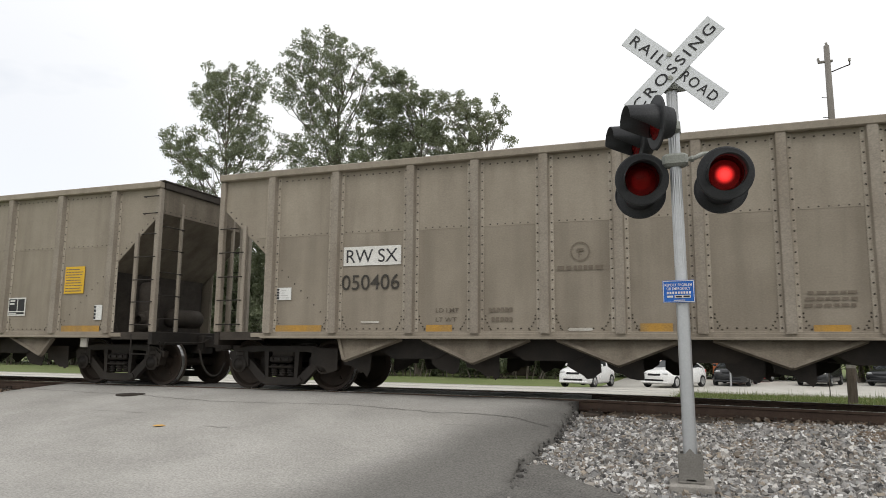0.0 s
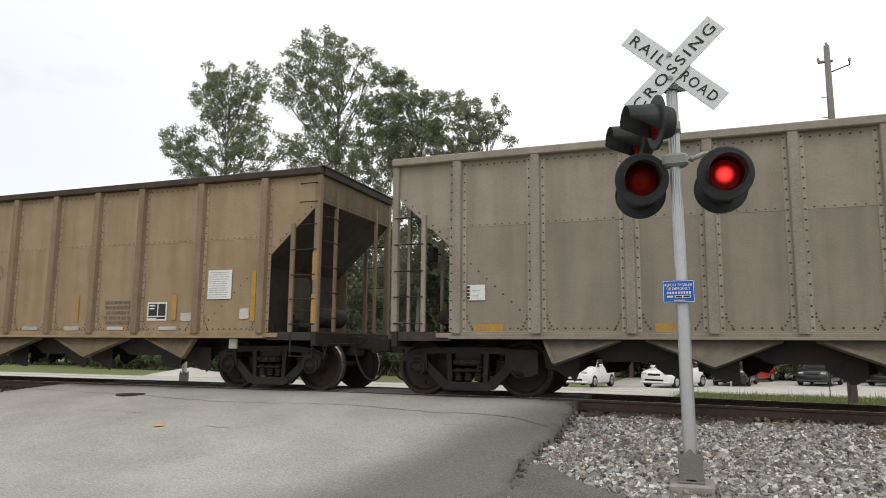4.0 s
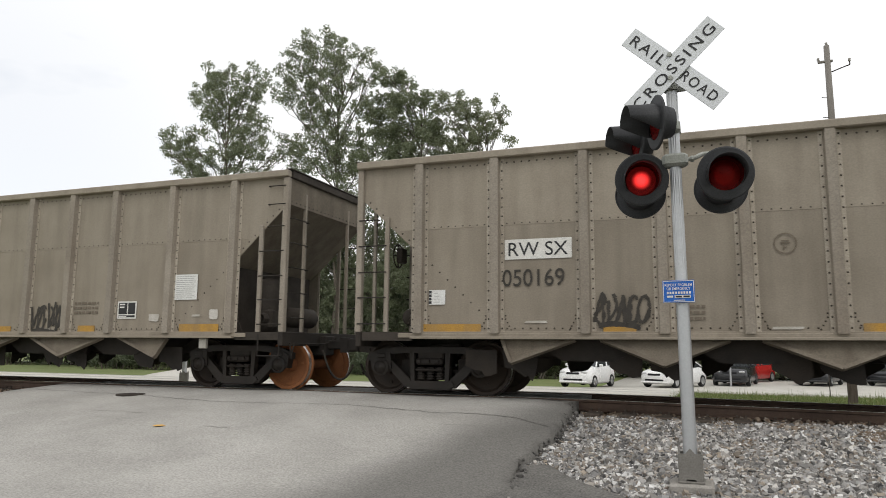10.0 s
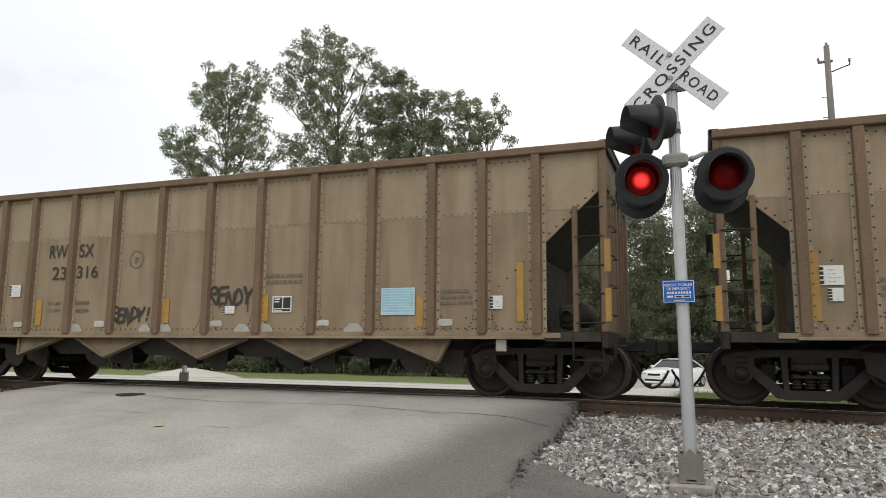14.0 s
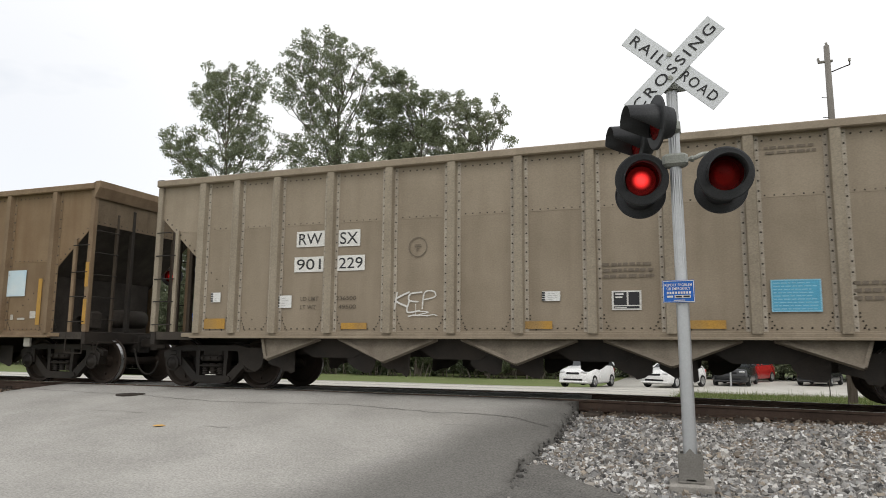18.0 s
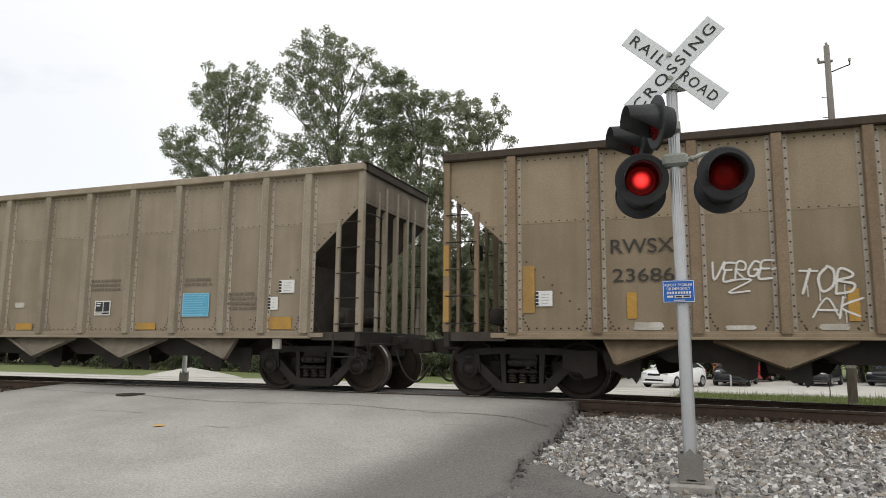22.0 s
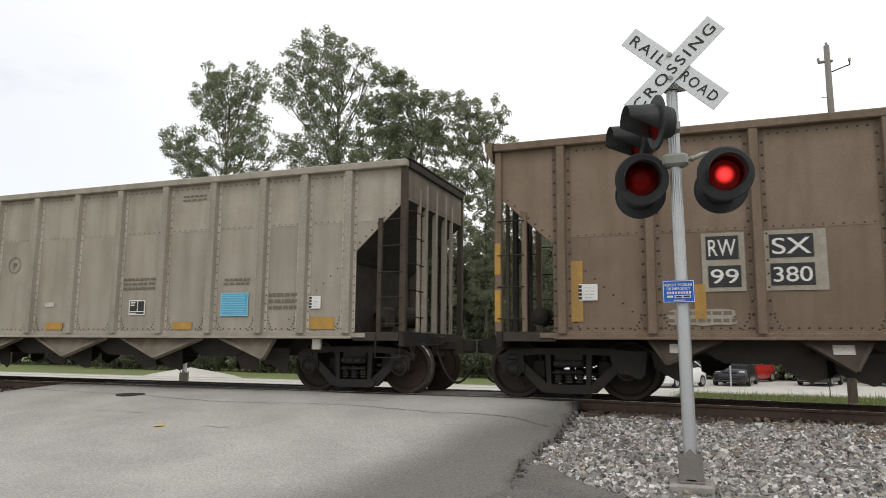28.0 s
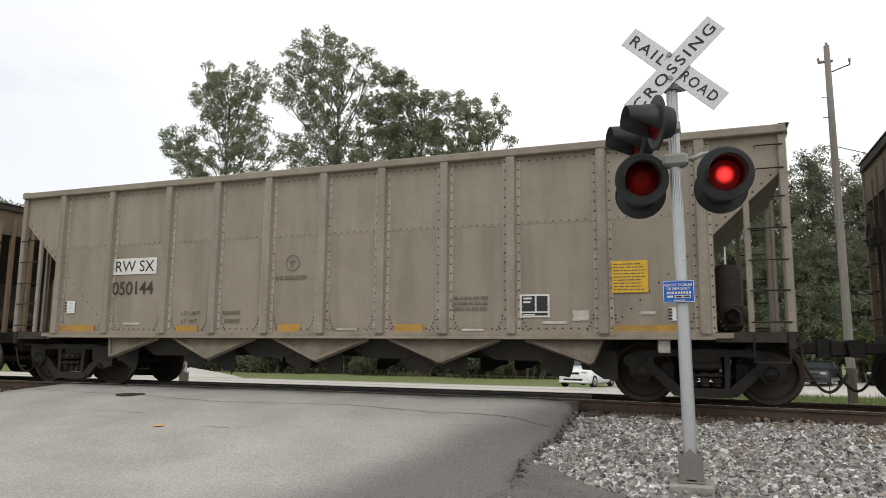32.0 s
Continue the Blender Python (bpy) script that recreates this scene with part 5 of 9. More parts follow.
        # dark material in place of the shade beneath the slope
        part("bulkhead", Shape().box(last - 0.05, last - 0.03, -1.3, 1.3, 1.03, cut(last - 0.05) - 0.02), SHADE_STEEL, car, "lower bulkhead in a shaded tone", m)
    part("air_reservoir", Shape().lathe([(0.0, 0.5), (0.12, 0.48), (0.2, 0.4), (0.2, -0.4), (0.12, -0.48), (0.0, -0.5)], 18, pose(6.65, 0.2, 1.36, 90)), SHADE_STEEL, car, "dark air reservoir tank", smooth=True)
    if kind == "A":
        part("air_reservoir", Shape().lathe([(0.0, 1.05), (0.16, 1.07), (0.2, 1.14), (0.2, 1.98), (0.15, 2.06), (0.0, 2.09)], 18, pose(last + 0.33, -0.75, 0)), SHADE_STEEL, car, "upright dark air reservoir tank", smooth=True)
    part("brake_valve", Shape().block(6.45, 6.75, -0.95, -0.6, 1.1, 1.5, 0.05).lathe([(0.09, -0.1), (0.12, 0), (0.09, 0.1)], 12, pose(6.6, -0.98, 1.3, 90)), SHADE_STEEL, car)
    part("brake_cylinder", Shape().lathe([(0.0, 0.35), (0.13, 0.34), (0.15, 0.3), (0.15, -0.3), (0.06, -0.36), (0.03, -0.7)], 16, pose(-6.7, -0.4, 1.32, 90)), SHADE_STEEL, car, smooth=True)
    part("hand_brake", Shape().lathe([(0.23, -0.015), (0.25, 0), (0.23, 0.015), (0.21, 0)], 20, pose(-half - 0.12, 0.55, 2.6, 0, 90)).box(-half - 0.13, -half - 0.11, 0.33, 0.77, 2.585, 2.615).box(-half - 0.13, -half - 0.11, 0.535, 0.565, 2.38, 2.82).block(-half - 0.11, -half + 0.02, 0.42, 0.68, 2.45, 2.75, 0.02), SHADE_STEEL, car, "hand brake wheel")
    truck(car, -6.17)
    truck(car, 6.17)
    return car


# ---- marks on the cars ----
FACE = -1.458


def flat(car, name, material, x0, x1, z0, z1, label="", lift=0.0):
    s = Shape().box(x0, x1, FACE - 0.004 - lift, FACE - lift, z0, z1)
    return part(name, s, material, car, label)


def letters(car, body, material, x0, x1, z0, z1, lift=0.006):
    ob = part("lettering", words(body, x0, x1, z0, z1, FACE - lift), None, car, "")
    ob.data.materials.append(material)


def stencil(car, x0, x1, z0, z1):
    """Writing too small to read: rows of short bars."""
    s = Shape()
    n = max(1, min(5, round((z1 - z0) / 0.10)))
    h = (z1 - z0) / n
    for i in range(n):
        x = x0 + random.uniform(0, 0.08) * (x1 - x0)
        z = z0 + h * (i + 0.3)
        while x < x1 - 0.02:
            w = random.uniform(0.04, 0.12)
            s.box(x, min(x + w, x1), FACE - 0.004, FACE, z, z + h * 0.5)
            x += w + random.uniform(0.015, 0.04)
    part("stencil_print", s, FAINT_INK, car)["kind"] = "stuff"


def load_marks(car, x0, x1, x2, x3, z, limit="", tare=""):
    """The stencilled load limit and tare; figures worn beyond reading are bars."""
    for body, a, b, low, text, c, d in (("LD LMT", x0, x1, z, limit, x2, x3), ("LT WT", x0, x1 - 0.04, z - 0.15, tare, x2 + 0.05, x3)):
        letters(car, body, WORN_INK, a, b, low, low + 0.07, 0.005)
        if text:
            letters(car, text, WORN_INK, c, d, low, low + 0.072, 0.005)
        else:
            figures = Shape()
            n = round((d - c) / 0.066)
            for i in range(n):
                figures.box(c + (d - c) * i / n, c + (d - c) * (i + 0.68) / n, FACE - 0.004, FACE, low, low + 0.07)
            part("worn_figures", figures, FAINT_INK, car)["kind"] = "stuff"


def card(car, material, x0, x1, z0, z1, label, ink=DARK_INK, rows=7):
    """A notice with rows of bars."""
    c = flat(car, "notice", material, x0, x1, z0, z1, label, 0.006)
    if material in (INDIGO_CARD, BLUE_CARD, CYAN_CARD):
        b = Shape()
        for q in ((x0, x1, z0, z0 + 0.018), (x0, x1, z1 - 0.018, z1), (x0, x0 + 0.018, z0 + 0.018, z1 - 0.018), (x1 - 0.018, x1, z0 + 0.018, z1 - 0.018)):
            b.box(q[0], q[1], FACE - 0.0125, FACE - 0.010, q[2], q[3])
        part("notice_border", b, ink if ink is not DARK_INK else SKY_CARD, c, "pale border")
    if not rows:
        return
    s = Shape()
    if rows <= 4:
        # a small tag: a column of black blocks beside a few faint lines
        k = Shape()
        for i in range(4):
            z = z0 + (z1 - z0) * (0.06 + 0.235 * i)
            k.box(x0 - 0.005, x0 + 0.045, FACE - 0.0135, FACE - 0.0125, z, z + (z1 - z0) * 0.17)
        part("black_blocks", k, SIGN_BLACK, c)["kind"] = "stuff"
        x0, ink = x0 + 0.06, GREY_INK if ink is FAINT_INK else ink
    elif ink is DARK_INK or ink is FAINT_INK:
        ink, rows = GREY_INK if material is WHITE_CARD else FAINT_INK, max(rows, 9)
    h = (z1 - z0) / (rows + 1)
    for i in range(rows):
        z, x = z0 + h * (i + 0.75), x0 + 0.03
        stop = x1 - random.uniform(0.03, 0.12)
        while x < stop - 0.02:
            w = random.uniform(0.03, 0.1)
            s.box(x, min(x + w, stop), FACE - 0.0125, FACE - 0.010, z, z + h * (0.2 if rows <= 4 else 0.34))
            x += w + 0.014
    part("small_print", s, ink, c)["kind"] = "stuff"


def circle(car, x0, x1, z0, z1):
    s = Shape()
    cx, cz, r = (x0 + x1) / 2, (z0 + z1) / 2, (z1 - z0) / 2
    n = 28
    for q in (r, r - 0.018):
        s.v += [(cx + q * math.cos(2 * math.pi * i / n), FACE - 0.004, cz + q * math.sin(2 * math.pi * i / n)) for i in range(n)]
    s.f = [(i, (i + 1) % n, n + (i + 1) % n, n + i) for i in range(n)]
    s.box(cx - 0.05, cx + 0.05, FACE - 0.004, FACE, cz + 0.03, cz + 0.045).box(cx - 0.06, cx + 0.06, FACE - 0.004, FACE, cz, cz + 0.015)
    part("stencil_circle", s, FAINT_INK, car, "round stencilled mark")
    letters(car, "F", FAINT_INK, cx - 0.025, cx + 0.025, cz - 0.09, cz - 0.02, 0.004)


def data_panel(car, x0, x1, z0, z1):
    """A black test panel in a white frame."""
    p = flat(car, "data_panel", WHITE_INK, x0, x1, z0, z1, "black data panel in a white frame")
    s = Shape()
    w, h = x1 - x0, z1 - z0
    for a, b, c, d in ((0.065, 0.51, 0.26, 0.92), (0.565, 0.935, 0.26, 0.92), (0.065, 0.935, 0.08, 0.195)):
        s.box(x0 + a * w, x0 + b * w, FACE - 0.0075, FACE - 0.004, z0 + c * h, z0 + d * h)
    part("black_field", s, SIGN_BLACK, p)
    s = Shape()
    for a, b, c, d in ((0.12, 0.4, 0.78, 0.86), (0.12, 0.36, 0.62, 0.7), (0.1, 0.5, 0.09, 0.14)):
        s.box(x0 + a * w, x0 + b * w, FACE - 0.010, FACE - 0.0076, z0 + c * h, z0 + d * h)
    part("white_bars", s, WHITE_INK, p)["kind"] = "stuff"


def scrawl(car, material, x0, x1, z0, z1, seed, width=0.022, label="sprayed tag"):
    """A sprayed tag: loose looping strokes."""
    rng = random.Random(seed)
    s = Shape()
    w, h = x1 - x0, z1 - z0
    n = max(4, int(w / max(h * 0.30, 0.11)))
    passes = 2 * n if width > 0.02 else n + n // 2
    for k in range(passes + 2):
        cx = x0 + w * ((k % n) + 0.5) / n
        a = w / n * 0.62
        form = rng.randrange(6) if k < passes else 6
        lo_, hi_ = rng.uniform(0, 0.22), rng.uniform(0.78, 1.0)
        pts = []
        for i in range(13):
            u = i / 12
            if form == 0:
                q = (cx + a * 0.8 * math.cos(5.4 * u + 0.8), 0.5 + 0.38 * math.sin(5.4 * u + 0.8))
            elif form == 1:
                q = (cx - a * 0.7 + 1.4 * a * u, lo_ + (hi_ - lo_) * abs(1 - 2 * u))
            elif form == 2:
                q = (cx - a * 0.5 + a * 0.35 * u, hi_ - (hi_ - lo_) * u)
            elif form == 3:
                q = (cx - a * 0.7 + 1.4 * a * u, lo_ + (hi_ - lo_) * (1 - abs(1 - 2 * u)))
            elif form == 4:
                q = (cx + a * 0.7 * math.sin(6.3 * u), hi_ - (hi_ - lo_) * u)
            elif form == 5:
                q = (cx + a * 0.75 * math.sin(3.14 * u), hi_ - (hi_ - lo_) * u)
            else:
                q = (x0 + w * (0.1 + 0.75 * u), 0.02 + 0.06 * (k - passes) + 0.05 * math.sin(4 * u))
            pts.append((q[0], z0 + h * q[1]))
        pts = [(x + rng.uniform(-0.012, 0.012) + (z - z0) * 0.12, z + rng.uniform(-0.01, 0.01)) for x, z in pts]
        for (xa, za), (xb, zb) in zip(pts, pts[1:]):
            d = Vector((xb - xa, zb - za))
            if d.length < 1e-5:
                continue
            q = Vector((-d.y, d.x)).normalized() * width * 0.5 * rng.uniform(0.8, 1.25)
            y = FACE - 0.005 - 0.0002 * (len(s.f) % 7)
            s.add([(xa - q.x, y, za - q.y), (xb - q.x + d.x * 0.12, y, zb - q.y + d.y * 0.12), (xb + q.x + d.x * 0.12, y, zb + q.y + d.y * 0.12), (xa + q.x, y, za + q.y)], [(0, 1, 2, 3)])
    part("graffiti", s, material, car, label)["kind"] = "stuff"


# letters of one to four strokes, on a grid of ten by ten
STROKES = {"A": "00 49 90|23 83", "B": "10 19 78 76 15 84 81 10", "D": "10 19 68 94 72 10", "E": "99 19 15 75|15 10 90", "G": "98 59 15 31 71 84 54", "H": "10 19|15 95|90 99", "K": "10 19|99 15 91", "L": "19 10 90", "M": "00 19 54 89 90", "N": "10 19 90 99", "O": "49 16 13 40 82 87 49", "P": "10 19 79 86 15", "R": "10 19 79 86 15 90", "S": "98 59 17 25 83 60 11", "T": "09 99|59 40", "U": "19 12 40 82 99", "V": "09 40 99", "Y": "09 45 99|45 40", "C": "98 59 15 31 91", "Z": "09 99 00 90", "!": "59 53|51 50", "1": "37 59 50", "2": "17 39 87 00 90", "/": "00 99", "-": "14 95", "_": "00 50 90"}


def tag(car, material, text, x0, x1, z0, z1, seed, width=0.028, label="sprayed tag"):
    """A sprayed tag in leaning, uneven letters, a little thinner towards the ends of its strokes."""
    rng = random.Random(seed)
    s = Shape()
    n, h = len(text), z1 - z0
    w = (x1 - x0) / n
    y = FACE - 0.005
    for i, ch in enumerate(text):
        up_, tall, wide = rng.uniform(-0.05, 0.1) * h, h * rng.uniform(0.82, 1.0), w * rng.uniform(0.95, 1.2)
        for stroke in STROKES[ch].split("|"):
            raw = [Vector((x0 + w * i + wide * int(q[0]) / 10, z0 + up_ + tall * int(q[1]) / 10)) for q in stroke.split()]
            raw = [Vector((p.x + (p.y - z0) * 0.18 + rng.uniform(-0.01, 0.01), p.y + rng.uniform(-0.015, 0.015))) for p in raw]
            pts = []
            for k in range(len(raw) - 1):
                a, b, c, d = raw[max(k - 1, 0)], raw[k], raw[k + 1], raw[min(k + 2, len(raw) - 1)]
                for j in range(5):
                    u = j / 5
                    pts.append(0.5 * (2 * b + (c - a) * u + (2 * a - 5 * b + 4 * c - d) * u * u + (3 * b - a - 3 * c + d) * u ** 3))
            pts.append(raw[-1])
            y -= 0.0003
            fat_stroke(s, [(p.x, p.y) for p in pts], width * 0.5 * rng.uniform(0.85, 1.2), y)
        if rng.random() < 0.35:
            x = x0 + w * (i + rng.uniform(0.2, 0.7))
            fat_stroke(s, [(x, z0 + 0.1), (x + 0.005, z0 - rng.uniform(0.04, 0.14))], width * 0.2, y)
    part("graffiti", s, material, car, label)["kind"] = "stuff"


def fat_stroke(s, pts, width, y):
    """A round-ended flat stroke."""
    for k, ((xa, za), (xb, zb)) in enumerate(zip(pts, pts[1:])):
        d = Vector((xb - xa, zb - za)).normalized()
        a = math.atan2(d.y, d.x)
        ring = [(xb + width * math.cos(a - 1.5708 + math.pi * i / 8), y - 0.0001 * k, zb + width * math.sin(a - 1.5708 + math.pi * i / 8)) for i in range(9)]
        ring += [(xa + width * math.cos(a + 1.5708 + math.pi * i / 8), y - 0.0001 * k, za + width * math.sin(a + 1.5708 + math.pi * i / 8)) for i in range(9)]
        s.add(ring, [tuple(range(18))])


def bubble(car, x0, x1, z0, z1):
    """Fat sprayed bubble shapes, pale inside a dark outline."""
    w, h = x1 - x0, z1 - z0
    at = lambda u, v: (x0 + w * u, z0 + h * v)
    ring = [at(0.155 + 0.118 * math.cos(t), 0.375 + 0.245 * math.sin(t)) for t in (0.45 * i for i in range(15))]
    strokes = ((ring, 0.105), ([at(0.32, 0.62), at(0.33, 0.36), at(0.33, 0.18)], 0.13), ([at(0.38, 0.7), at(0.40, 0.45), at(0.39, 0.3)], 0.13), ([at(0.48, 0.50), at(0.50, 0.30)], 0.13), ([at(0.58, 0.52), at(0.59, 0.36)], 0.12), ([at(0.47, 0.80), at(0.55, 0.89), at(0.64, 0.92), at(0.69, 0.84), at(0.70, 0.70)], 0.10), ([at(0.60, 0.58), at(0.68, 0.62), at(0.77, 0.59)], 0.12), ([at(0.77, 0.59), at(0.86, 0.555)], 0.085), ([at(0.86, 0.555), at(0.95, 0.50)], 0.05), ([at(0.95, 0.51), at(0.985, 0.48)], 0.025))
    for grow, lift, material, name in ((0.028, 0.0, BUBBLE_LINE, "graffiti_outline"), (0.0, 0.006, BUBBLE_FILL, "graffiti")):
        s = Shape()
        for j, (pts, width) in enumerate(strokes):
            fat_stroke(s, pts, width + grow, FACE - 0.004 - lift - 0.0003 * j)
        part(name, s, material, car, "sprayed bubble lettering")["kind"] = "stuff"
    s = Shape()
    for pts in (((0.29, 0.68), (0.28, 0.45), (0.29, 0.2)), ((0.42, 0.75), (0.43, 0.5), (0.45, 0.3), (0.44, 0.18)), ((0.53, 0.55), (0.55, 0.45), (0.53, 0.3)), ((0.47, 0.08), (0.53, 0.11), (0.6, 0.08)), ((0.78, 0.2), (0.87, 0.16))):
        for p, q in zip(pts, pts[1:]):
            fat_stroke(s, [at(*p), at(*q)], 0.012, FACE - 0.017)
    part("graffiti_line", s, BUBBLE_LINE, car, "thin sprayed lines")["kind"] = "stuff"


def patch(car, material, x0, x1, z0, z1, seed, label="rubbed pale patch"):
    rng = random.Random(seed)
    n = 28
    cx, cz = (x0 + x1) / 2, (z0 + z1) / 2
    s = Shape()
    vs = []
    for i in range(n):
        t = 2 * math.pi * i / n
        c, d = math.cos(t), math.sin(t)
        k = 1 / max(abs(c), abs(d)) * rng.uniform(0.84, 1.0)
        vs.append((cx + (x1 - x0) / 2 * c * k, FACE - 0.002, cz + (z1 - z0) / 2 * d * k))
    s.add(vs, [tuple(range(n))])
    part("paint_patch", s, material, car, label)


def gusset(car, x0, x1, z0, z1):
    """A riveted plate at a rib's foot."""
    w = x1 - x0
    s = Shape().prism([(x0, z0), (x1, z0), (x1, z0 + 0.4 * (z1 - z0)), (x1 - 0.28 * w, z1), (x0 + 0.28 * w, z1), (x0, z0 + 0.4 * (z1 - z0))], FACE - 0.008, FACE)
    part("gusset_plate", s, GUSSET, car, "pale bare metal gusset")


def red_end(car, e, half):
    """A faded red band over the end sheet, with bars for its writing."""
    m = pose(0, 0, 0, 0, 0, 0 if e > 0 else 180)
    x = half - 0.024
    part("red_band", Shape().box(x, x + 0.004, -1.40, 1.40, 3.36, 3.84), RED_CARD, car, "faded red end band", m)
    bars = Shape()
    for y in (-1.15, 0.45):
        for i in range(3):
            bars.box(x + 0.004, x + 0.006, y, y + (0.55, 0.62, 0.3)[i], 3.72 - 0.11 * i, 3.77 - 0.11 * i)
    part("white_bars", bars, WHITE_INK, car, "", m)["kind"] = "stuff"


# ---- the train ----
PITCH_CARS = 16.18
CARS = {}
BUILT = {}


def hopper(k, kind, paint, label):
    if (kind, paint) not in BUILT:
        BUILT[kind, paint] = hopper_car(kind, paint, pose(k * PITCH_CARS, 0, 0), label)
        CARS[k] = BUILT[kind, paint]
    else:
        CARS[k] = tagged(copy_thing(BUILT[kind, paint], pose(k * PITCH_CARS, 0, 0)), label)
    return CARS[k]


hopper(-1, "A", "grey", "taupe-grey open hopper car in a coal train")
hopper(0, "A", "grey", "taupe-grey open hopper car in a coal train")
hopper(1, "B", "grey", "taupe-grey open hopper car, with a large pale bubble graffito")
hopper(2, "A", "amber", "dusty amber-brown open hopper car in a coal train")
hopper(3, "A", "grey", "taupe-grey open hopper car in a coal train")
hopper(4, "B", "umber", "dark dusty brown open hopper car in a coal train")
hopper(5, "A", "ash", "light taupe-grey open hopper car with a white looping tag")
hopper(6, "A", "grey", "taupe-grey open hopper car with black sprayed tags")
hopper(7, "A", "grey", "taupe-grey open hopper car in a coal train")
hopper(8, "B", "brown", "dusty brown open hopper car with white sprayed tags")
hopper(9, "B", "brown", "dusty brown open hopper car in a coal train")
hopper(10, "B", "brown", "dusty brown open hopper car in a coal train")
hopper(11, "C", "rust", "rusty orange-brown open hopper car in a coal train")
hopper(12, "B", "khaki", "khaki-grey open hopper car in a coal train")
hopper(13, "C", "rust", "rusty orange-brown open hopper car in a coal train")
hopper(14, "B", "khaki", "khaki-grey open hopper car in a coal train")
hopper(15, "A", "tan", "dusty tan-brown open hopper car in a coal train")
hopper(16, "B", "pale", "weathered pale grey open hopper car with a red corner")
hopper(17, "A", "pale", "weathered pale grey open hopper car in a coal train")
hopper(18, "B", "pale", "weathered pale grey open hopper car with a red corner")
hopper(19, "C", "dark", "dark brown open hopper car in a coal train")
hopper(20, "B", "amber", "dusty amber-brown open hopper car in a coal train")
hopper(21, "A", "grey", "taupe-grey open hopper car in a coal train")
hopper(22, "B", "dark", "dark brown open hopper car in a coal train")

random.seed(21)
c = CARS[0]
flat(c, "mark_panel", WHITE_INK, -4.75, -3.66, 2.18, 2.51, "white mark panel")
letters(c, "RW SX", SIGN_BLACK, -4.69, -3.72, 2.23, 2.46)
letters(c, "050406", DARK_INK, -4.77, -3.68, 1.76, 2.02)
card(c, WHITE_CARD, -6.07, -5.78, 1.61, 1.83, "small white tag", FAINT_INK, 4)
flat(c, "reflector_stripe", YELLOW_TAPE, -6.08, -5.15, 1.04, 1.16, "dull yellow reflector stripe")
flat(c, "reflector_stripe", YELLOW_TAPE, -3.19, -2.74, 1.04, 1.16, "dull yellow reflector stripe")
flat(c, "reflector_stripe", YELLOW_TAPE, 0.21, 0.67, 1.04, 1.17, "dull yellow reflector stripe")
flat(c, "reflector_stripe", YELLOW_TAPE, 2.5, 2.95, 1.04, 1.14, "dull yellow reflector stripe")
flat(c, "reflector_stripe", YELLOW_TAPE, 4.96, 5.89, 1.04, 1.14, "dull yellow reflector stripe")
circle(c, -0.81, -0.49, 2.13, 2.43)
data_panel(c, 3.54, 4, 1.3, 1.62)
card(c, YELLOW_CARD, 4.97, 5.35, 1.64, 2.12, "yellow notice with brown lines", FAINT_INK, 8)
card(c, WHITE_CARD, 5.78, 5.98, 1.24, 1.47, "small white and red notice", RED_CARD, 3)
patch(c, CHALK, 4.36, 4.61, 1.23, 1.38, 14, "white paint dab")
patch(c, CHALK, -4.4, -4.03, 1.19, 1.23, 15, "white paint dab")
patch(c, CHALK, -0.86, -0.47, 1.06, 1.11, 16, "white paint dab")
patch(c, CHALK, 3.87, 4.26, 1.18, 1.23, 17, "white paint dab")
stencil(c, 2.4, 3.05, 1.36, 1.62)
load_marks(c, -3.02, -2.62, -2.12, -1.71, 1.36)
stencil(c, -1.01, -0.31, 1.95, 2.09)
c = CARS[1]
for b in ((-4.09, -3.55, 2.55, 2.80), (-3.31, -2.84, 2.53, 2.79), (-3.87, -3.57, 2.09, 2.34), (-3.29, -2.75, 2.08, 2.32)):
    flat(c, "mark_backing", PATCH_PAINT, *b, "pale backing of the marks", 0.014)
letters(c, "RW", SIGN_BLACK, -4.05, -3.57, 2.58, 2.78, 0.024)
letters(c, "SX", SIGN_BLACK, -3.27, -2.89, 2.55, 2.77, 0.024)
letters(c, "12", SIGN_BLACK, -3.88, -3.59, 2.11, 2.33, 0.024)
letters(c, "149", SIGN_BLACK, -3.26, -2.78, 2.09, 2.30, 0.024)
letters(c, "LD LMT", FAINT_INK, -3.96, -3.61, 1.55, 1.64)
letters(c, "236800", FAINT_INK, -3.30, -2.89, 1.54, 1.62)
letters(c, "LT WT", FAINT_INK, -3.96, -3.66, 1.40, 1.48)
letters(c, "49200", FAINT_INK, -3.24, -2.90, 1.39, 1.47)
flat(c, "reflector_stripe", YELLOW_TAPE, -6.16, -5.68, 1.11, 1.32, "dull yellow reflector stripe")
flat(c, "reflector_stripe", YELLOW_TAPE, -3.25, -2.8, 1.09, 1.22, "dull yellow reflector stripe")
flat(c, "reflector_stripe", YELLOW_TAPE, -0.05, 0.41, 1.09, 1.23, "dull yellow reflector stripe")
flat(c, "reflector_stripe", YELLOW_TAPE, 2.41, 2.88, 1.09, 1.22, "dull yellow reflector stripe")
flat(c, "reflector_stripe", YELLOW_TAPE, 5.4, 5.88, 1.09, 1.31, "dull yellow reflector stripe")
circle(c, -2.04, -1.7, 2.27, 2.63)
data_panel(c, 1.33, 1.75, 1.37, 1.67)
card(c, BLUE_CARD, 3.51, 4.12, 1.33, 1.78, "strong blue notice", BLUE_INK, 9)
card(c, WHITE_CARD, -6.01, -5.81, 1.51, 1.78, "small white tag", FAINT_INK, 4)
patch(c, CHALK, -5.12, -4.89, 1.22, 1.41, 35, "white paint dab")
patch(c, CHALK, 0.26, 0.55, 1.54, 1.65, 36, "white paint dab")
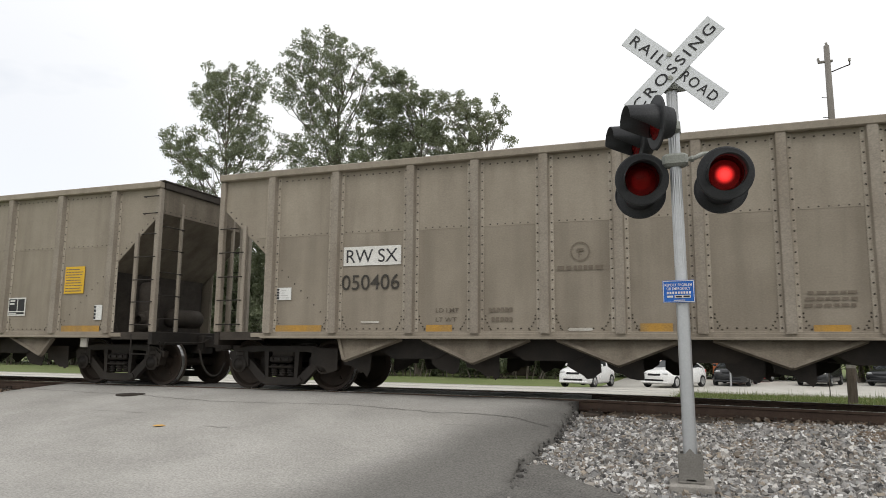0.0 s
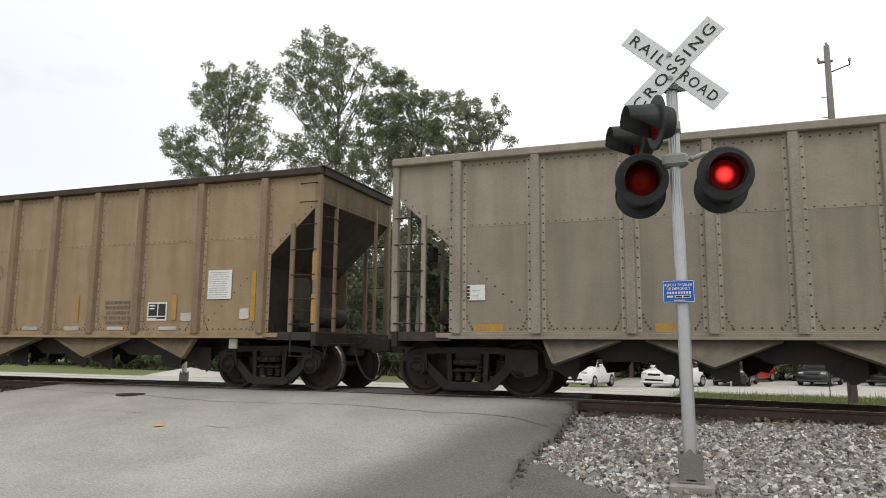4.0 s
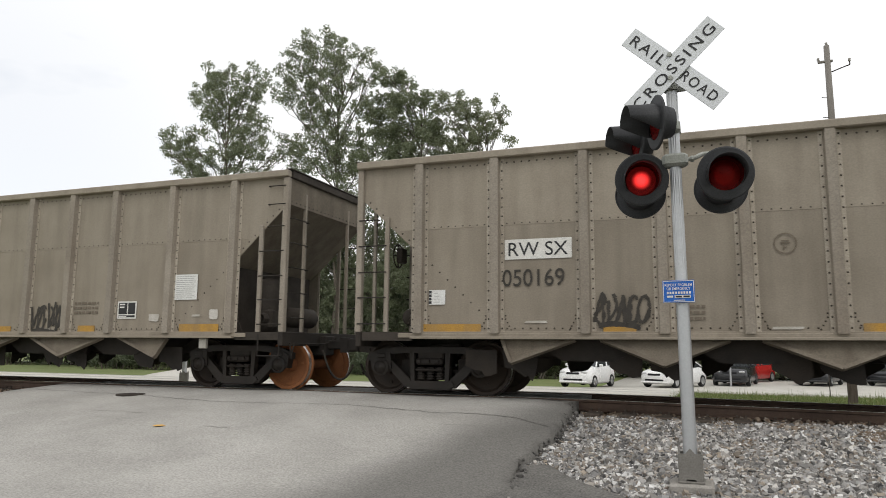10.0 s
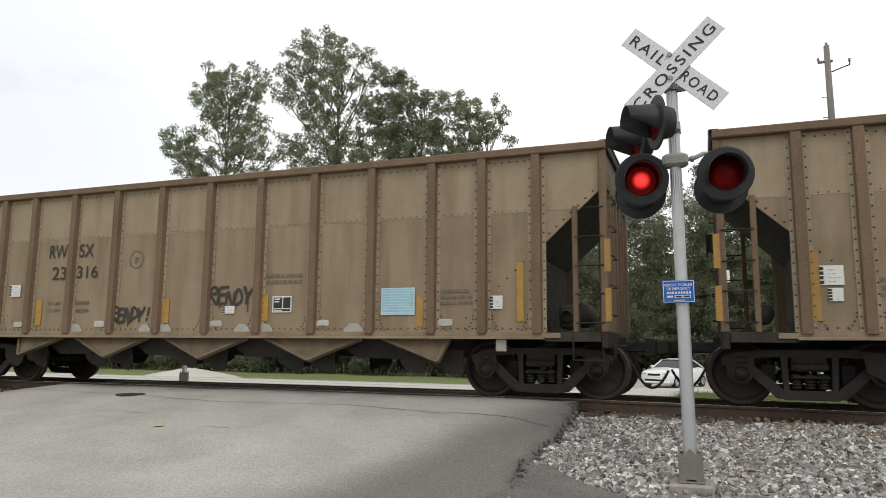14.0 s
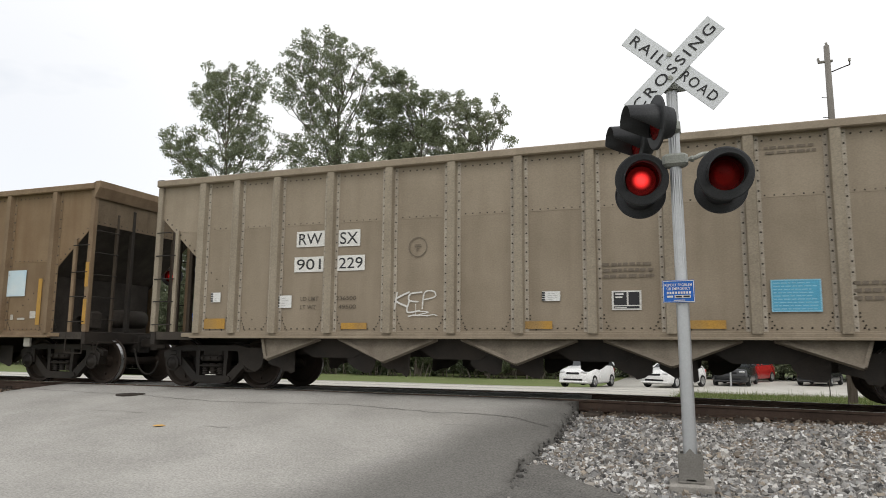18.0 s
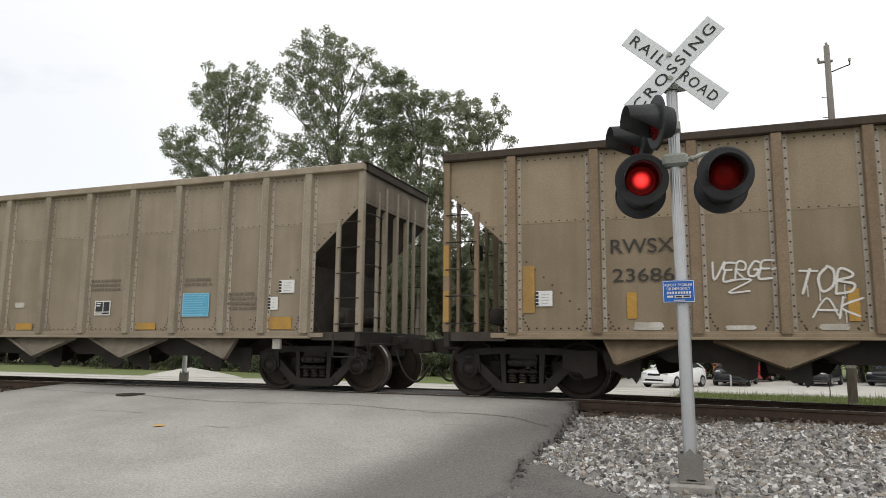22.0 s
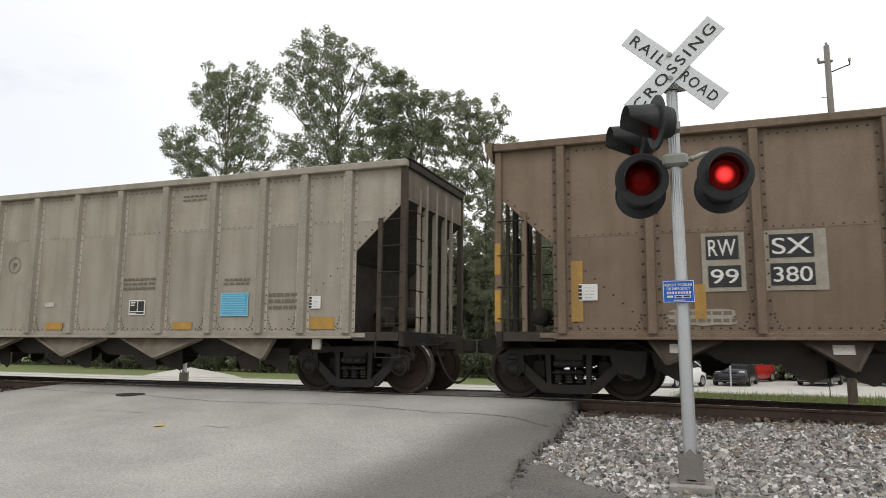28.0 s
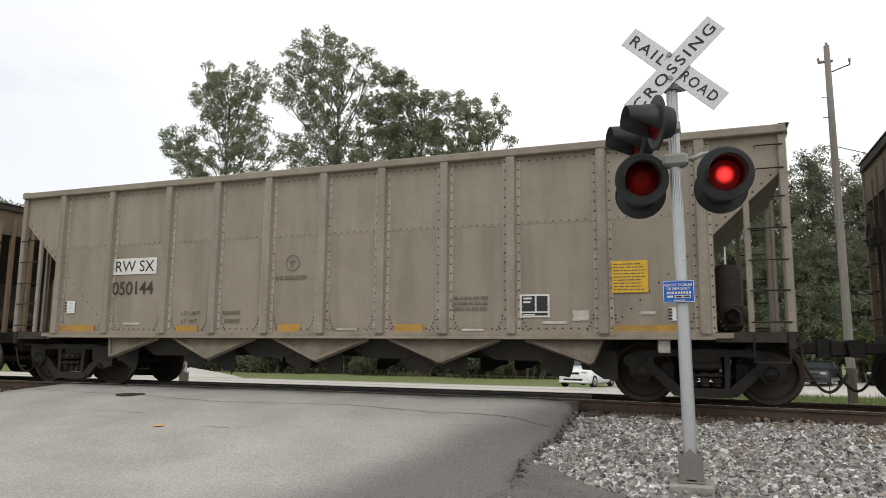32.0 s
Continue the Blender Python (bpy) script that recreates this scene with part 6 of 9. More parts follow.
card(c, WHITE_CARD, 5.41, 5.6, 1.45, 1.67, "small white tag", FAINT_INK, 4)
patch(c, WHITE_INK, -1.01, -0.43, 1.73, 2.12, 38, "white painted-over blot")
bubble(c, -5.32, -2.6, 1.81, 3.07)
stencil(c, 1.14, 1.96, 1.84, 2.1)
stencil(c, 4.51, 5, 1.44, 1.75)
stencil(c, -5.34, -4.77, 1.24, 1.74)
c = CARS[2]
letters(c, "RWSX", DARK_INK, -4.68, -3.75, 2.24, 2.51)
letters(c, "23558", DARK_INK, -4.68, -3.77, 1.78, 2.03)
flat(c, "reflector_stripe", YELLOW_TAPE, -6, -5.81, 1.2, 2.1, "dull yellow reflector stripe")
flat(c, "reflector_stripe", YELLOW_TAPE, -4.59, -4.43, 1.25, 1.75, "dull yellow reflector stripe")
flat(c, "reflector_stripe", YELLOW_TAPE, -2.07, -1.95, 1.27, 1.73, "dull yellow reflector stripe")
flat(c, "reflector_stripe", YELLOW_TAPE, 1.75, 1.85, 1.25, 1.77, "dull yellow reflector stripe")
flat(c, "reflector_stripe", YELLOW_TAPE, 4.18, 4.3, 1.27, 1.74, "dull yellow reflector stripe")
flat(c, "reflector_stripe", YELLOW_TAPE, 5.97, 6.07, 1.24, 2.16, "dull yellow reflector stripe")
circle(c, -0.7, -0.37, 2.13, 2.46)
data_panel(c, 3.61, 4.08, 1.26, 1.61)
card(c, WHITE_CARD, 5.01, 5.54, 1.65, 2.19, "white notice with faint lines", FAINT_INK, 12)
card(c, WHITE_CARD, -5.76, -5.44, 1.48, 1.74, "small white tag", FAINT_INK, 4)
patch(c, CHALK, 4.4, 4.68, 1.24, 1.41, 56, "white paint dab")
patch(c, CHALK, 5.73, 5.95, 1.27, 1.48, 57, "white paint dab")
patch(c, CHALK, -4.36, -3.96, 1.08, 1.13, 58, "white paint dab")
patch(c, CHALK, -3.07, -2.64, 1.08, 1.14, 59, "white paint dab")
patch(c, CHALK, -1.91, -1.51, 1.08, 1.14, 60, "white paint dab")
patch(c, CHALK, -0.8, -0.36, 1.08, 1.14, 61, "white paint dab")
patch(c, CHALK, 0.32, 0.78, 1.08, 1.16, 62, "white paint dab")
patch(c, CHALK, 1.48, 1.91, 1.07, 1.16, 63, "white paint dab")
patch(c, CHALK, 2.61, 3.05, 1.08, 1.15, 64, "white paint dab")
patch(c, CHALK, 3.88, 4.34, 1.08, 1.15, 65, "white paint dab")
stencil(c, 2.53, 3.16, 1.17, 1.67)
load_marks(c, -3.02, -2.59, -1.88, -1.51, 1.36)
c = CARS[4]
letters(c, "RW", DARK_INK, -4.09, -3.6, 2.54, 2.8)
letters(c, "SX", DARK_INK, -3.3, -2.9, 2.53, 2.79)
letters(c, "23", DARK_INK, -3.97, -3.58, 2.09, 2.35)
letters(c, "049", DARK_INK, -3.29, -2.7, 2.1, 2.35)
flat(c, "reflector_stripe", YELLOW_TAPE, -6.11, -5.9, 1.21, 2.09, "dull yellow reflector stripe")
flat(c, "reflector_stripe", YELLOW_TAPE, -4.43, -4.25, 1.19, 1.7, "dull yellow reflector stripe")
flat(c, "reflector_stripe", YELLOW_TAPE, -1.47, -1.31, 1.25, 1.73, "dull yellow reflector stripe")
flat(c, "reflector_stripe", YELLOW_TAPE, 1.18, 1.31, 1.22, 1.71, "dull yellow reflector stripe")
flat(c, "reflector_stripe", YELLOW_TAPE, 4.22, 4.34, 1.24, 1.77, "dull yellow reflector stripe")
flat(c, "reflector_stripe", YELLOW_TAPE, 5.93, 6.03, 1.18, 2.1, "dull yellow reflector stripe")
circle(c, -1.9, -1.55, 2.26, 2.59)
data_panel(c, 1.41, 1.82, 1.37, 1.68)
card(c, CYAN_CARD, 3.6, 4.18, 1.34, 1.77, "light blue notice", SKY_CARD, 9)
card(c, WHITE_CARD, -5.25, -4.95, 1.79, 2.03, "small white tag", FAINT_INK, 4)
patch(c, CHALK, 0.34, 0.6, 1.38, 1.5, 83, "white paint dab")
card(c, WHITE_CARD, 5.49, 5.68, 1.41, 1.62, "small white tag", FAINT_INK, 4)
patch(c, CHALK, -4.96, -4.71, 1.08, 1.25, 85, "white paint dab")
patch(c, CHALK, -2.76, -2.46, 1.06, 1.27, 86, "white paint dab")
patch(c, CHALK, 0.05, 0.37, 1.09, 1.29, 87, "white paint dab")
patch(c, CHALK, 2.32, 2.67, 1.07, 1.28, 88, "white paint dab")
patch(c, CHALK, 4.57, 4.88, 1.1, 1.29, 89, "white paint dab")
gusset(c, -3.38, -3.04, 1, 1.17)
gusset(c, -1.62, -1.32, 1, 1.17)
gusset(c, -1.17, -0.86, 1, 1.17)
gusset(c, 0.63, 0.96, 1, 1.18)
gusset(c, 1.12, 1.41, 1, 1.18)
gusset(c, 2.88, 3.23, 1.01, 1.18)
stencil(c, 1.26, 2.03, 1.87, 2.1)
load_marks(c, -4.04, -3.68, -3.33, -2.94, 1.59)
stencil(c, 4.59, 5.16, 1.45, 1.75)
c = CARS[5]
flat(c, "mark_panel", WHITE_INK, -4.79, -3.71, 2.16, 2.49, "white mark panel")
letters(c, "RW SX", SIGN_BLACK, -4.73, -3.77, 2.21, 2.44)
letters(c, "050541", DARK_INK, -4.81, -3.78, 1.76, 2.03)
card(c, WHITE_CARD, -6.07, -5.79, 1.44, 1.66, "small white tag", FAINT_INK, 4)
flat(c, "reflector_stripe", YELLOW_TAPE, -6.02, -5.15, 1.04, 1.17, "dull yellow reflector stripe")
flat(c, "reflector_stripe", YELLOW_TAPE, -2.12, -1.66, 1.04, 1.16, "dull yellow reflector stripe")
flat(c, "reflector_stripe", YELLOW_TAPE, 0.15, 0.62, 1.04, 1.17, "dull yellow reflector stripe")
flat(c, "reflector_stripe", YELLOW_TAPE, 2.44, 2.88, 1.04, 1.17, "dull yellow reflector stripe")
flat(c, "reflector_stripe", YELLOW_TAPE, 4.93, 5.87, 1.04, 1.16, "dull yellow reflector stripe")
circle(c, -0.9, -0.55, 2.13, 2.45)
data_panel(c, 3.43, 3.88, 1.3, 1.63)
card(c, WHITE_CARD, 4.85, 5.37, 1.63, 2.1, "white notice with faint lines", FAINT_INK, 12)
patch(c, CHALK, 4.25, 4.52, 1.23, 1.39, 110, "white paint dab")
patch(c, CHALK, 5.27, 5.47, 1.32, 1.37, 111, "white paint dab")
patch(c, CHALK, 5.67, 5.89, 1.26, 1.46, 112, "white paint dab")
patch(c, CHALK, -4.49, -4.07, 1.16, 1.21, 113, "white paint dab")
patch(c, CHALK, -4.45, -4.03, 1.08, 1.12, 114, "white paint dab")
patch(c, CHALK, -0.96, -0.5, 1.18, 1.22, 115, "white paint dab")
patch(c, CHALK, -0.93, -0.47, 1.08, 1.12, 116, "white paint dab")
patch(c, CHALK, 1.32, 1.74, 1.08, 1.13, 117, "white paint dab")
scrawl(c, WHITE_INK, 3.35, 4.43, 1.46, 2.13, 118, 0.024, "white sprayed tag")
stencil(c, 2.27, 2.93, 1.38, 1.66)
load_marks(c, -3.1, -2.66, -2.16, -1.75, 1.36)
c = CARS[6]
flat(c, "mark_panel", WHITE_INK, -4.77, -3.69, 2.17, 2.5, "white mark panel")
letters(c, "RW SX", SIGN_BLACK, -4.71, -3.75, 2.22, 2.45)
letters(c, "050517", DARK_INK, -4.75, -3.69, 1.76, 2.03)
card(c, WHITE_CARD, -5.96, -5.71, 1.44, 1.66, "small white tag", FAINT_INK, 4)
flat(c, "reflector_stripe", YELLOW_TAPE, -6.13, -5.2, 1.02, 1.17, "dull yellow reflector stripe")
flat(c, "reflector_stripe", YELLOW_TAPE, -3.22, -2.72, 1.02, 1.16, "dull yellow reflector stripe")
flat(c, "reflector_stripe", YELLOW_TAPE, 0.22, 0.68, 1.04, 1.16, "dull yellow reflector stripe")
flat(c, "reflector_stripe", YELLOW_TAPE, 2.54, 2.98, 1.04, 1.17, "dull yellow reflector stripe")
flat(c, "reflector_stripe", YELLOW_TAPE, 5.06, 5.96, 1.05, 1.19, "dull yellow reflector stripe")
circle(c, -0.84, -0.48, 2.13, 2.45)
data_panel(c, 3.54, 4.01, 1.3, 1.64)
card(c, WHITE_CARD, 4.92, 5.44, 1.65, 2.13, "white notice with faint lines", FAINT_INK, 12)
patch(c, CHALK, 4.31, 4.58, 1.24, 1.39, 133, "white paint dab")
patch(c, CHALK, 5.33, 5.53, 1.33, 1.37, 134, "white paint dab")
patch(c, CHALK, 5.73, 5.94, 1.27, 1.47, 135, "white paint dab")
patch(c, CHALK, -4.45, -4.02, 1.16, 1.21, 136, "white paint dab")
patch(c, CHALK, -4.41, -3.98, 1.08, 1.12, 137, "white paint dab")
patch(c, CHALK, -0.88, -0.45, 1.18, 1.22, 138, "white paint dab")
patch(c, CHALK, -0.87, -0.44, 1.08, 1.12, 139, "white paint dab")
patch(c, CHALK, 1.38, 1.8, 1.08, 1.12, 140, "white paint dab")
scrawl(c, DARK_INK, -3.33, -2.57, 1.02, 1.68, 141, 0.045, "black sprayed tag")
tag(c, DARK_INK, "RENCH", -1.15, -0.22, 1.42, 1.8, 142, 0.05, "black sprayed tag")
scrawl(c, DARK_INK, 1.17, 2.06, 1.02, 1.66, 143, 0.045, "black sprayed tag")
stencil(c, 2.38, 3.03, 1.38, 1.66)
stencil(c, -2.08, -1.68, 1.19, 1.45)
c = CARS[7]
flat(c, "mark_panel", WHITE_INK, -4.75, -3.68, 2.19, 2.51, "white mark panel")
letters(c, "RW SX", SIGN_BLACK, -4.69, -3.74, 2.24, 2.46)
letters(c, "050169", DARK_INK, -4.79, -3.8, 1.76, 2.03)
card(c, WHITE_CARD, -6.04, -5.76, 1.49, 1.73, "small white tag", FAINT_INK, 4)
flat(c, "reflector_stripe", YELLOW_TAPE, -6.15, -5.15, 1.02, 1.17, "dull yellow reflector stripe")
flat(c, "reflector_stripe", YELLOW_TAPE, -3.23, -2.75, 1.03, 1.16, "dull yellow reflector stripe")
flat(c, "reflector_stripe", YELLOW_TAPE, 0.19, 0.62, 1.04, 1.16, "dull yellow reflector stripe")
flat(c, "reflector_stripe", YELLOW_TAPE, 2.46, 2.93, 1.04, 1.17, "dull yellow reflector stripe")
flat(c, "reflector_stripe", YELLOW_TAPE, 4.96, 5.88, 1.03, 1.16, "dull yellow reflector stripe")
circle(c, -0.87, -0.52, 2.13, 2.43)
data_panel(c, 3.48, 3.94, 1.3, 1.64)
card(c, YELLOW_CARD, 4.86, 5.39, 1.64, 2.13, "yellow notice with brown lines", FAINT_INK, 8)
card(c, WHITE_CARD, 5.69, 5.9, 1.26, 1.49, "small white and red notice", RED_CARD, 3)
patch(c, CHALK, 4.28, 4.54, 1.23, 1.39, 158, "white paint dab")
patch(c, CHALK, 5.26, 5.48, 1.33, 1.37, 159, "white paint dab")
patch(c, CHALK, -4.45, -4.07, 1.18, 1.22, 160, "white paint dab")
patch(c, CHALK, -0.93, -0.51, 1.08, 1.12, 161, "white paint dab")
patch(c, CHALK, 3.8, 4.19, 1.18, 1.23, 162, "white paint dab")
scrawl(c, DARK_INK, -3.38, -2.58, 1.11, 1.64, 163, 0.045, "black sprayed tag")
stencil(c, 2.33, 2.97, 1.38, 1.66)
stencil(c, -2.16, -1.78, 1.19, 1.45)
c = CARS[8]
letters(c, "RW", DARK_INK, -4.08, -3.58, 2.56, 2.82)
letters(c, "SX", DARK_INK, -3.25, -2.89, 2.54, 2.81)
letters(c, "23", DARK_INK, -3.95, -3.58, 2.12, 2.37)
letters(c, "472", DARK_INK, -3.29, -2.71, 2.11, 2.37)
flat(c, "reflector_stripe", YELLOW_TAPE, -6.11, -5.88, 1.18, 2.07, "dull yellow reflector stripe")
flat(c, "reflector_stripe", YELLOW_TAPE, -4.37, -4.21, 1.43, 1.88, "dull yellow reflector stripe")
flat(c, "reflector_stripe", YELLOW_TAPE, -1.46, -1.28, 1.36, 1.83, "dull yellow reflector stripe")
flat(c, "reflector_stripe", YELLOW_TAPE, 1.17, 1.28, 1.39, 1.83, "dull yellow reflector stripe")
flat(c, "reflector_stripe", YELLOW_TAPE, 4.18, 4.3, 1.37, 1.87, "dull yellow reflector stripe")
flat(c, "reflector_stripe", YELLOW_TAPE, 5.93, 6.04, 1.2, 2.11, "dull yellow reflector stripe")
circle(c, -1.91, -1.56, 2.27, 2.62)
data_panel(c, 1.39, 1.81, 1.38, 1.68)
card(c, CYAN_CARD, 3.57, 4.19, 1.33, 1.79, "light blue notice", SKY_CARD, 9)
card(c, WHITE_CARD, -5.89, -5.61, 1.49, 1.94, "small white tag", FAINT_INK, 4)
patch(c, CHALK, -0.8, -0.53, 1.38, 1.5, 180, "white paint dab")
card(c, WHITE_CARD, 5.5, 5.69, 1.42, 1.62, "small white tag", FAINT_INK, 4)
patch(c, CHALK, -4.93, -4.68, 1.14, 1.26, 182, "white paint dab")
patch(c, CHALK, -2.76, -2.48, 1.14, 1.27, 183, "white paint dab")
patch(c, CHALK, -0.53, -0.23, 1.13, 1.26, 184, "white paint dab")
patch(c, CHALK, 2.3, 2.58, 1.14, 1.26, 185, "white paint dab")
patch(c, CHALK, 4.58, 4.84, 1.13, 1.25, 186, "white paint dab")
gusset(c, -3.38, -3.06, 1, 1.17)
gusset(c, -1.18, -0.82, 1, 1.16)
gusset(c, 0.62, 0.95, 1, 1.18)
gusset(c, 1.11, 1.43, 1, 1.18)
gusset(c, 2.87, 3.22, 1.01, 1.18)
tag(c, WHITE_INK, "OUTS", -2.28, -1.3, 1.46, 1.9, 192, 0.03, "white sprayed tag")
tag(c, WHITE_INK, "1/2", -2.0, -1.5, 1.06, 1.38, 196, 0.028, "white sprayed tag")
tag(c, WHITE_INK, "STRANGE", -0.01, 0.85, 1.61, 1.85, 193, 0.026, "white sprayed tag")
tag(c, WHITE_INK, "_", 0.15, 0.75, 1.53, 1.58, 197, 0.024, "white sprayed line")
tag(c, WHITE_INK, "MULE", 2.28, 3.17, 1.6, 2.0, 194, 0.034, "white sprayed tag")
scrawl(c, DARK_INK, -4.39, -3.58, 1.15, 1.65, 195, 0.045, "black sprayed tag")
load_marks(c, -4.04, -3.68, -3.33, -2.94, 1.59)
stencil(c, 1.21, 2.06, 1.87, 2.1)
stencil(c, 3.61, 4.2, 1.91, 2.07)
stencil(c, 4.62, 5.19, 1.45, 1.75)
c = CARS[9]
letters(c, "RW", DARK_INK, -4.12, -3.63, 2.56, 2.84)
letters(c, "SX", DARK_INK, -3.3, -2.92, 2.56, 2.83)
letters(c, "23", DARK_INK, -4, -3.62, 2.11, 2.38)
letters(c, "316", DARK_INK, -3.33, -2.78, 2.13, 2.38)
flat(c, "reflector_stripe", YELLOW_TAPE, -6.16, -5.95, 1.2, 2.11, "dull yellow reflector stripe")
flat(c, "reflector_stripe", YELLOW_TAPE, -4.37, -4.22, 1.18, 1.7, "dull yellow reflector stripe")
flat(c, "reflector_stripe", YELLOW_TAPE, -1.09, -0.93, 1.21, 1.67, "dull yellow reflector stripe")
flat(c, "reflector_stripe", YELLOW_TAPE, 1.16, 1.29, 1.24, 1.71, "dull yellow reflector stripe")
flat(c, "reflector_stripe", YELLOW_TAPE, 4.18, 4.3, 1.13, 1.64, "dull yellow reflector stripe")
flat(c, "reflector_stripe", YELLOW_TAPE, 5.89, 6, 1.21, 2.14, "dull yellow reflector stripe")
circle(c, -1.98, -1.63, 2.29, 2.64)
data_panel(c, 1.38, 1.78, 1.39, 1.68)
card(c, CYAN_CARD, 3.54, 4.15, 1.33, 1.78, "light blue notice", SKY_CARD, 9)
card(c, WHITE_CARD, -5.16, -4.86, 1.78, 2.03, "small white tag", FAINT_INK, 4)
card(c, WHITE_CARD, 0.32, 0.57, 1.38, 1.52, "small white tag", FAINT_INK, 4)
card(c, WHITE_CARD, 5.46, 5.66, 1.41, 1.62, "small white tag", FAINT_INK, 4)
card(c, WHITE_CARD, -5.92, -5.73, 1.49, 1.69, "small white tag", FAINT_INK, 4)
patch(c, CHALK, -4.99, -4.74, 1.14, 1.26, 216, "white paint dab")
patch(c, CHALK, -2.78, -2.5, 1.14, 1.27, 217, "white paint dab")
patch(c, CHALK, 0.02, 0.31, 1.14, 1.26, 218, "white paint dab")
patch(c, CHALK, 2.28, 2.55, 1.15, 1.26, 219, "white paint dab")
patch(c, CHALK, 4.56, 4.83, 1.14, 1.26, 220, "white paint dab")
gusset(c, -3.42, -3.08, 1.02, 1.2)
gusset(c, -1.63, -1.35, 1.02, 1.19)
gusset(c, -1.19, -0.84, 1.02, 1.19)
gusset(c, 0.59, 0.92, 1.02, 1.19)
gusset(c, 1.08, 1.41, 1.02, 1.19)
gusset(c, 2.84, 3.21, 1.02, 1.19)
tag(c, DARK_INK, "RENDY!", -2.35, -1.39, 1.25, 1.55, 227, 0.05, "black sprayed tag")
tag(c, DARK_INK, "RENDY", -0.03, 0.91, 1.54, 1.86, 228, 0.05, "black sprayed tag")
stencil(c, 1.2, 1.98, 1.88, 2.1)
load_marks(c, -4.04, -3.68, -3.33, -2.94, 1.59)
stencil(c, 4.58, 5.14, 1.47, 1.75)
c = CARS[10]
letters(c, "LD LMT", FAINT_INK, -3.955, -3.61, 1.575, 1.655)
letters(c, "236800", FAINT_INK, -3.27, -2.86, 1.56, 1.645)
letters(c, "LT WT", FAINT_INK, -3.96, -3.66, 1.42, 1.50)
letters(c, "49100", FAINT_INK, -3.2, -2.855, 1.41, 1.49)
letters(c, "RW", DARK_INK, -4.07, -3.57, 2.56, 2.83)
letters(c, "SX", DARK_INK, -3.24, -2.86, 2.58, 2.8)
letters(c, "23", DARK_INK, -3.95, -3.58, 2.13, 2.4)
letters(c, "005", DARK_INK, -3.27, -2.69, 2.13, 2.39)
flat(c, "reflector_stripe", YELLOW_TAPE, -6.15, -6.02, 1.19, 2.15, "dull yellow reflector stripe")
flat(c, "reflector_stripe", YELLOW_TAPE, -4.46, -4.35, 1.08, 1.59, "dull yellow reflector stripe")
flat(c, "reflector_stripe", YELLOW_TAPE, -1.34, -1.24, 1.17, 1.56, "dull yellow reflector stripe")
circle(c, -1.88, -1.53, 2.28, 2.62)
card(c, WHITE_CARD, -6.02, -5.73, 1.68, 1.95, "small white tag", FAINT_INK, 4)
card(c, WHITE_CARD, -5.93, -5.75, 1.46, 1.64, "small white tag", FAINT_INK, 4)
patch(c, CHALK, -5, -4.69, 1.12, 1.24, 242, "white paint dab")
patch(c, CHALK, -2.73, -2.54, 1.11, 1.24, 243, "white paint dab")
gusset(c, -3.37, -3.03, 0.99, 1.18)
gusset(c, -1.56, -1.17, 0.97, 1.17)
gusset(c, -1.07, -0.72, 0.97, 1.17)
stencil(c, -5.32, -4.67, 1.47, 1.79)
c = CARS[11]
flat(c, "mark_panel", SIGN_BLACK, -4.26, -3.77, 2.07, 2.4, "black mark panel", 0.005)
letters(c, "RW", WHITE_INK, -4.225, -3.805, 2.12, 2.35, 0.012)
flat(c, "mark_panel", SIGN_BLACK, -3.42, -2.82, 2.07, 2.39, "black mark panel", 0.005)
letters(c, "SX", WHITE_INK, -3.385, -2.855, 2.12, 2.34, 0.012)
flat(c, "mark_panel", SIGN_BLACK, -4.22, -3.74, 1.66, 2, "black mark panel", 0.005)
letters(c, "99", WHITE_INK, -4.185, -3.775, 1.71, 1.95, 0.012)
flat(c, "mark_panel", SIGN_BLACK, -3.4, -2.81, 1.68, 2, "black mark panel", 0.005)
letters(c, "519", WHITE_INK, -3.365, -2.845, 1.73, 1.95, 0.012)
flat(c, "reflector_stripe", YELLOW_TAPE, -6.27, -6.04, 1.2, 2.11, "dull yellow reflector stripe")
flat(c, "reflector_stripe", YELLOW_TAPE, -4.45, -4.27, 1.31, 1.84, "dull yellow reflector stripe")
flat(c, "reflector_stripe", YELLOW_TAPE, -1.47, -1.31, 1.23, 1.88, "dull yellow reflector stripe")
flat(c, "reflector_stripe", YELLOW_TAPE, 0.97, 1.14, 1.26, 1.8, "dull yellow reflector stripe")
flat(c, "reflector_stripe", YELLOW_TAPE, 4.4, 4.54, 1.24, 1.75, "dull yellow reflector stripe")
flat(c, "reflector_stripe", YELLOW_TAPE, 5.81, 5.92, 1.19, 2.15, "dull yellow reflector stripe")
circle(c, -1.3, -0.89, 1.89, 2.27)
card(c, SKY_CARD, 4.88, 5.45, 1.79, 2.34, "washed-out pale blue notice", CYAN_CARD, 0)
data_panel(c, 2.55, 3.02, 1.14, 1.47)
card(c, WHITE_CARD, -5.98, -5.74, 1.53, 1.76, "small white tag", FAINT_INK, 4)
patch(c, CHALK, 1.73, 1.98, 1.15, 1.26, 264, "white paint dab")
patch(c, CHALK, 5.27, 5.51, 1.29, 1.34, 265, "white paint dab")
patch(c, CHALK, 5.08, 5.17, 1.29, 1.41, 266, "white paint dab")
patch(c, CHALK, 5.63, 5.81, 1.32, 1.48, 267, "white paint dab")
patch(c, PATCH_PAINT, -1.34, -0.79, 1.66, 2.27, 268)
patch(c, PATCH_PAINT, 3.68, 4.29, 1.11, 1.27, 269)
stencil(c, -4.85, -3.79, 1.13, 1.38)
stencil(c, 3.68, 4.3, 1.45, 1.61)
c = CARS[12]
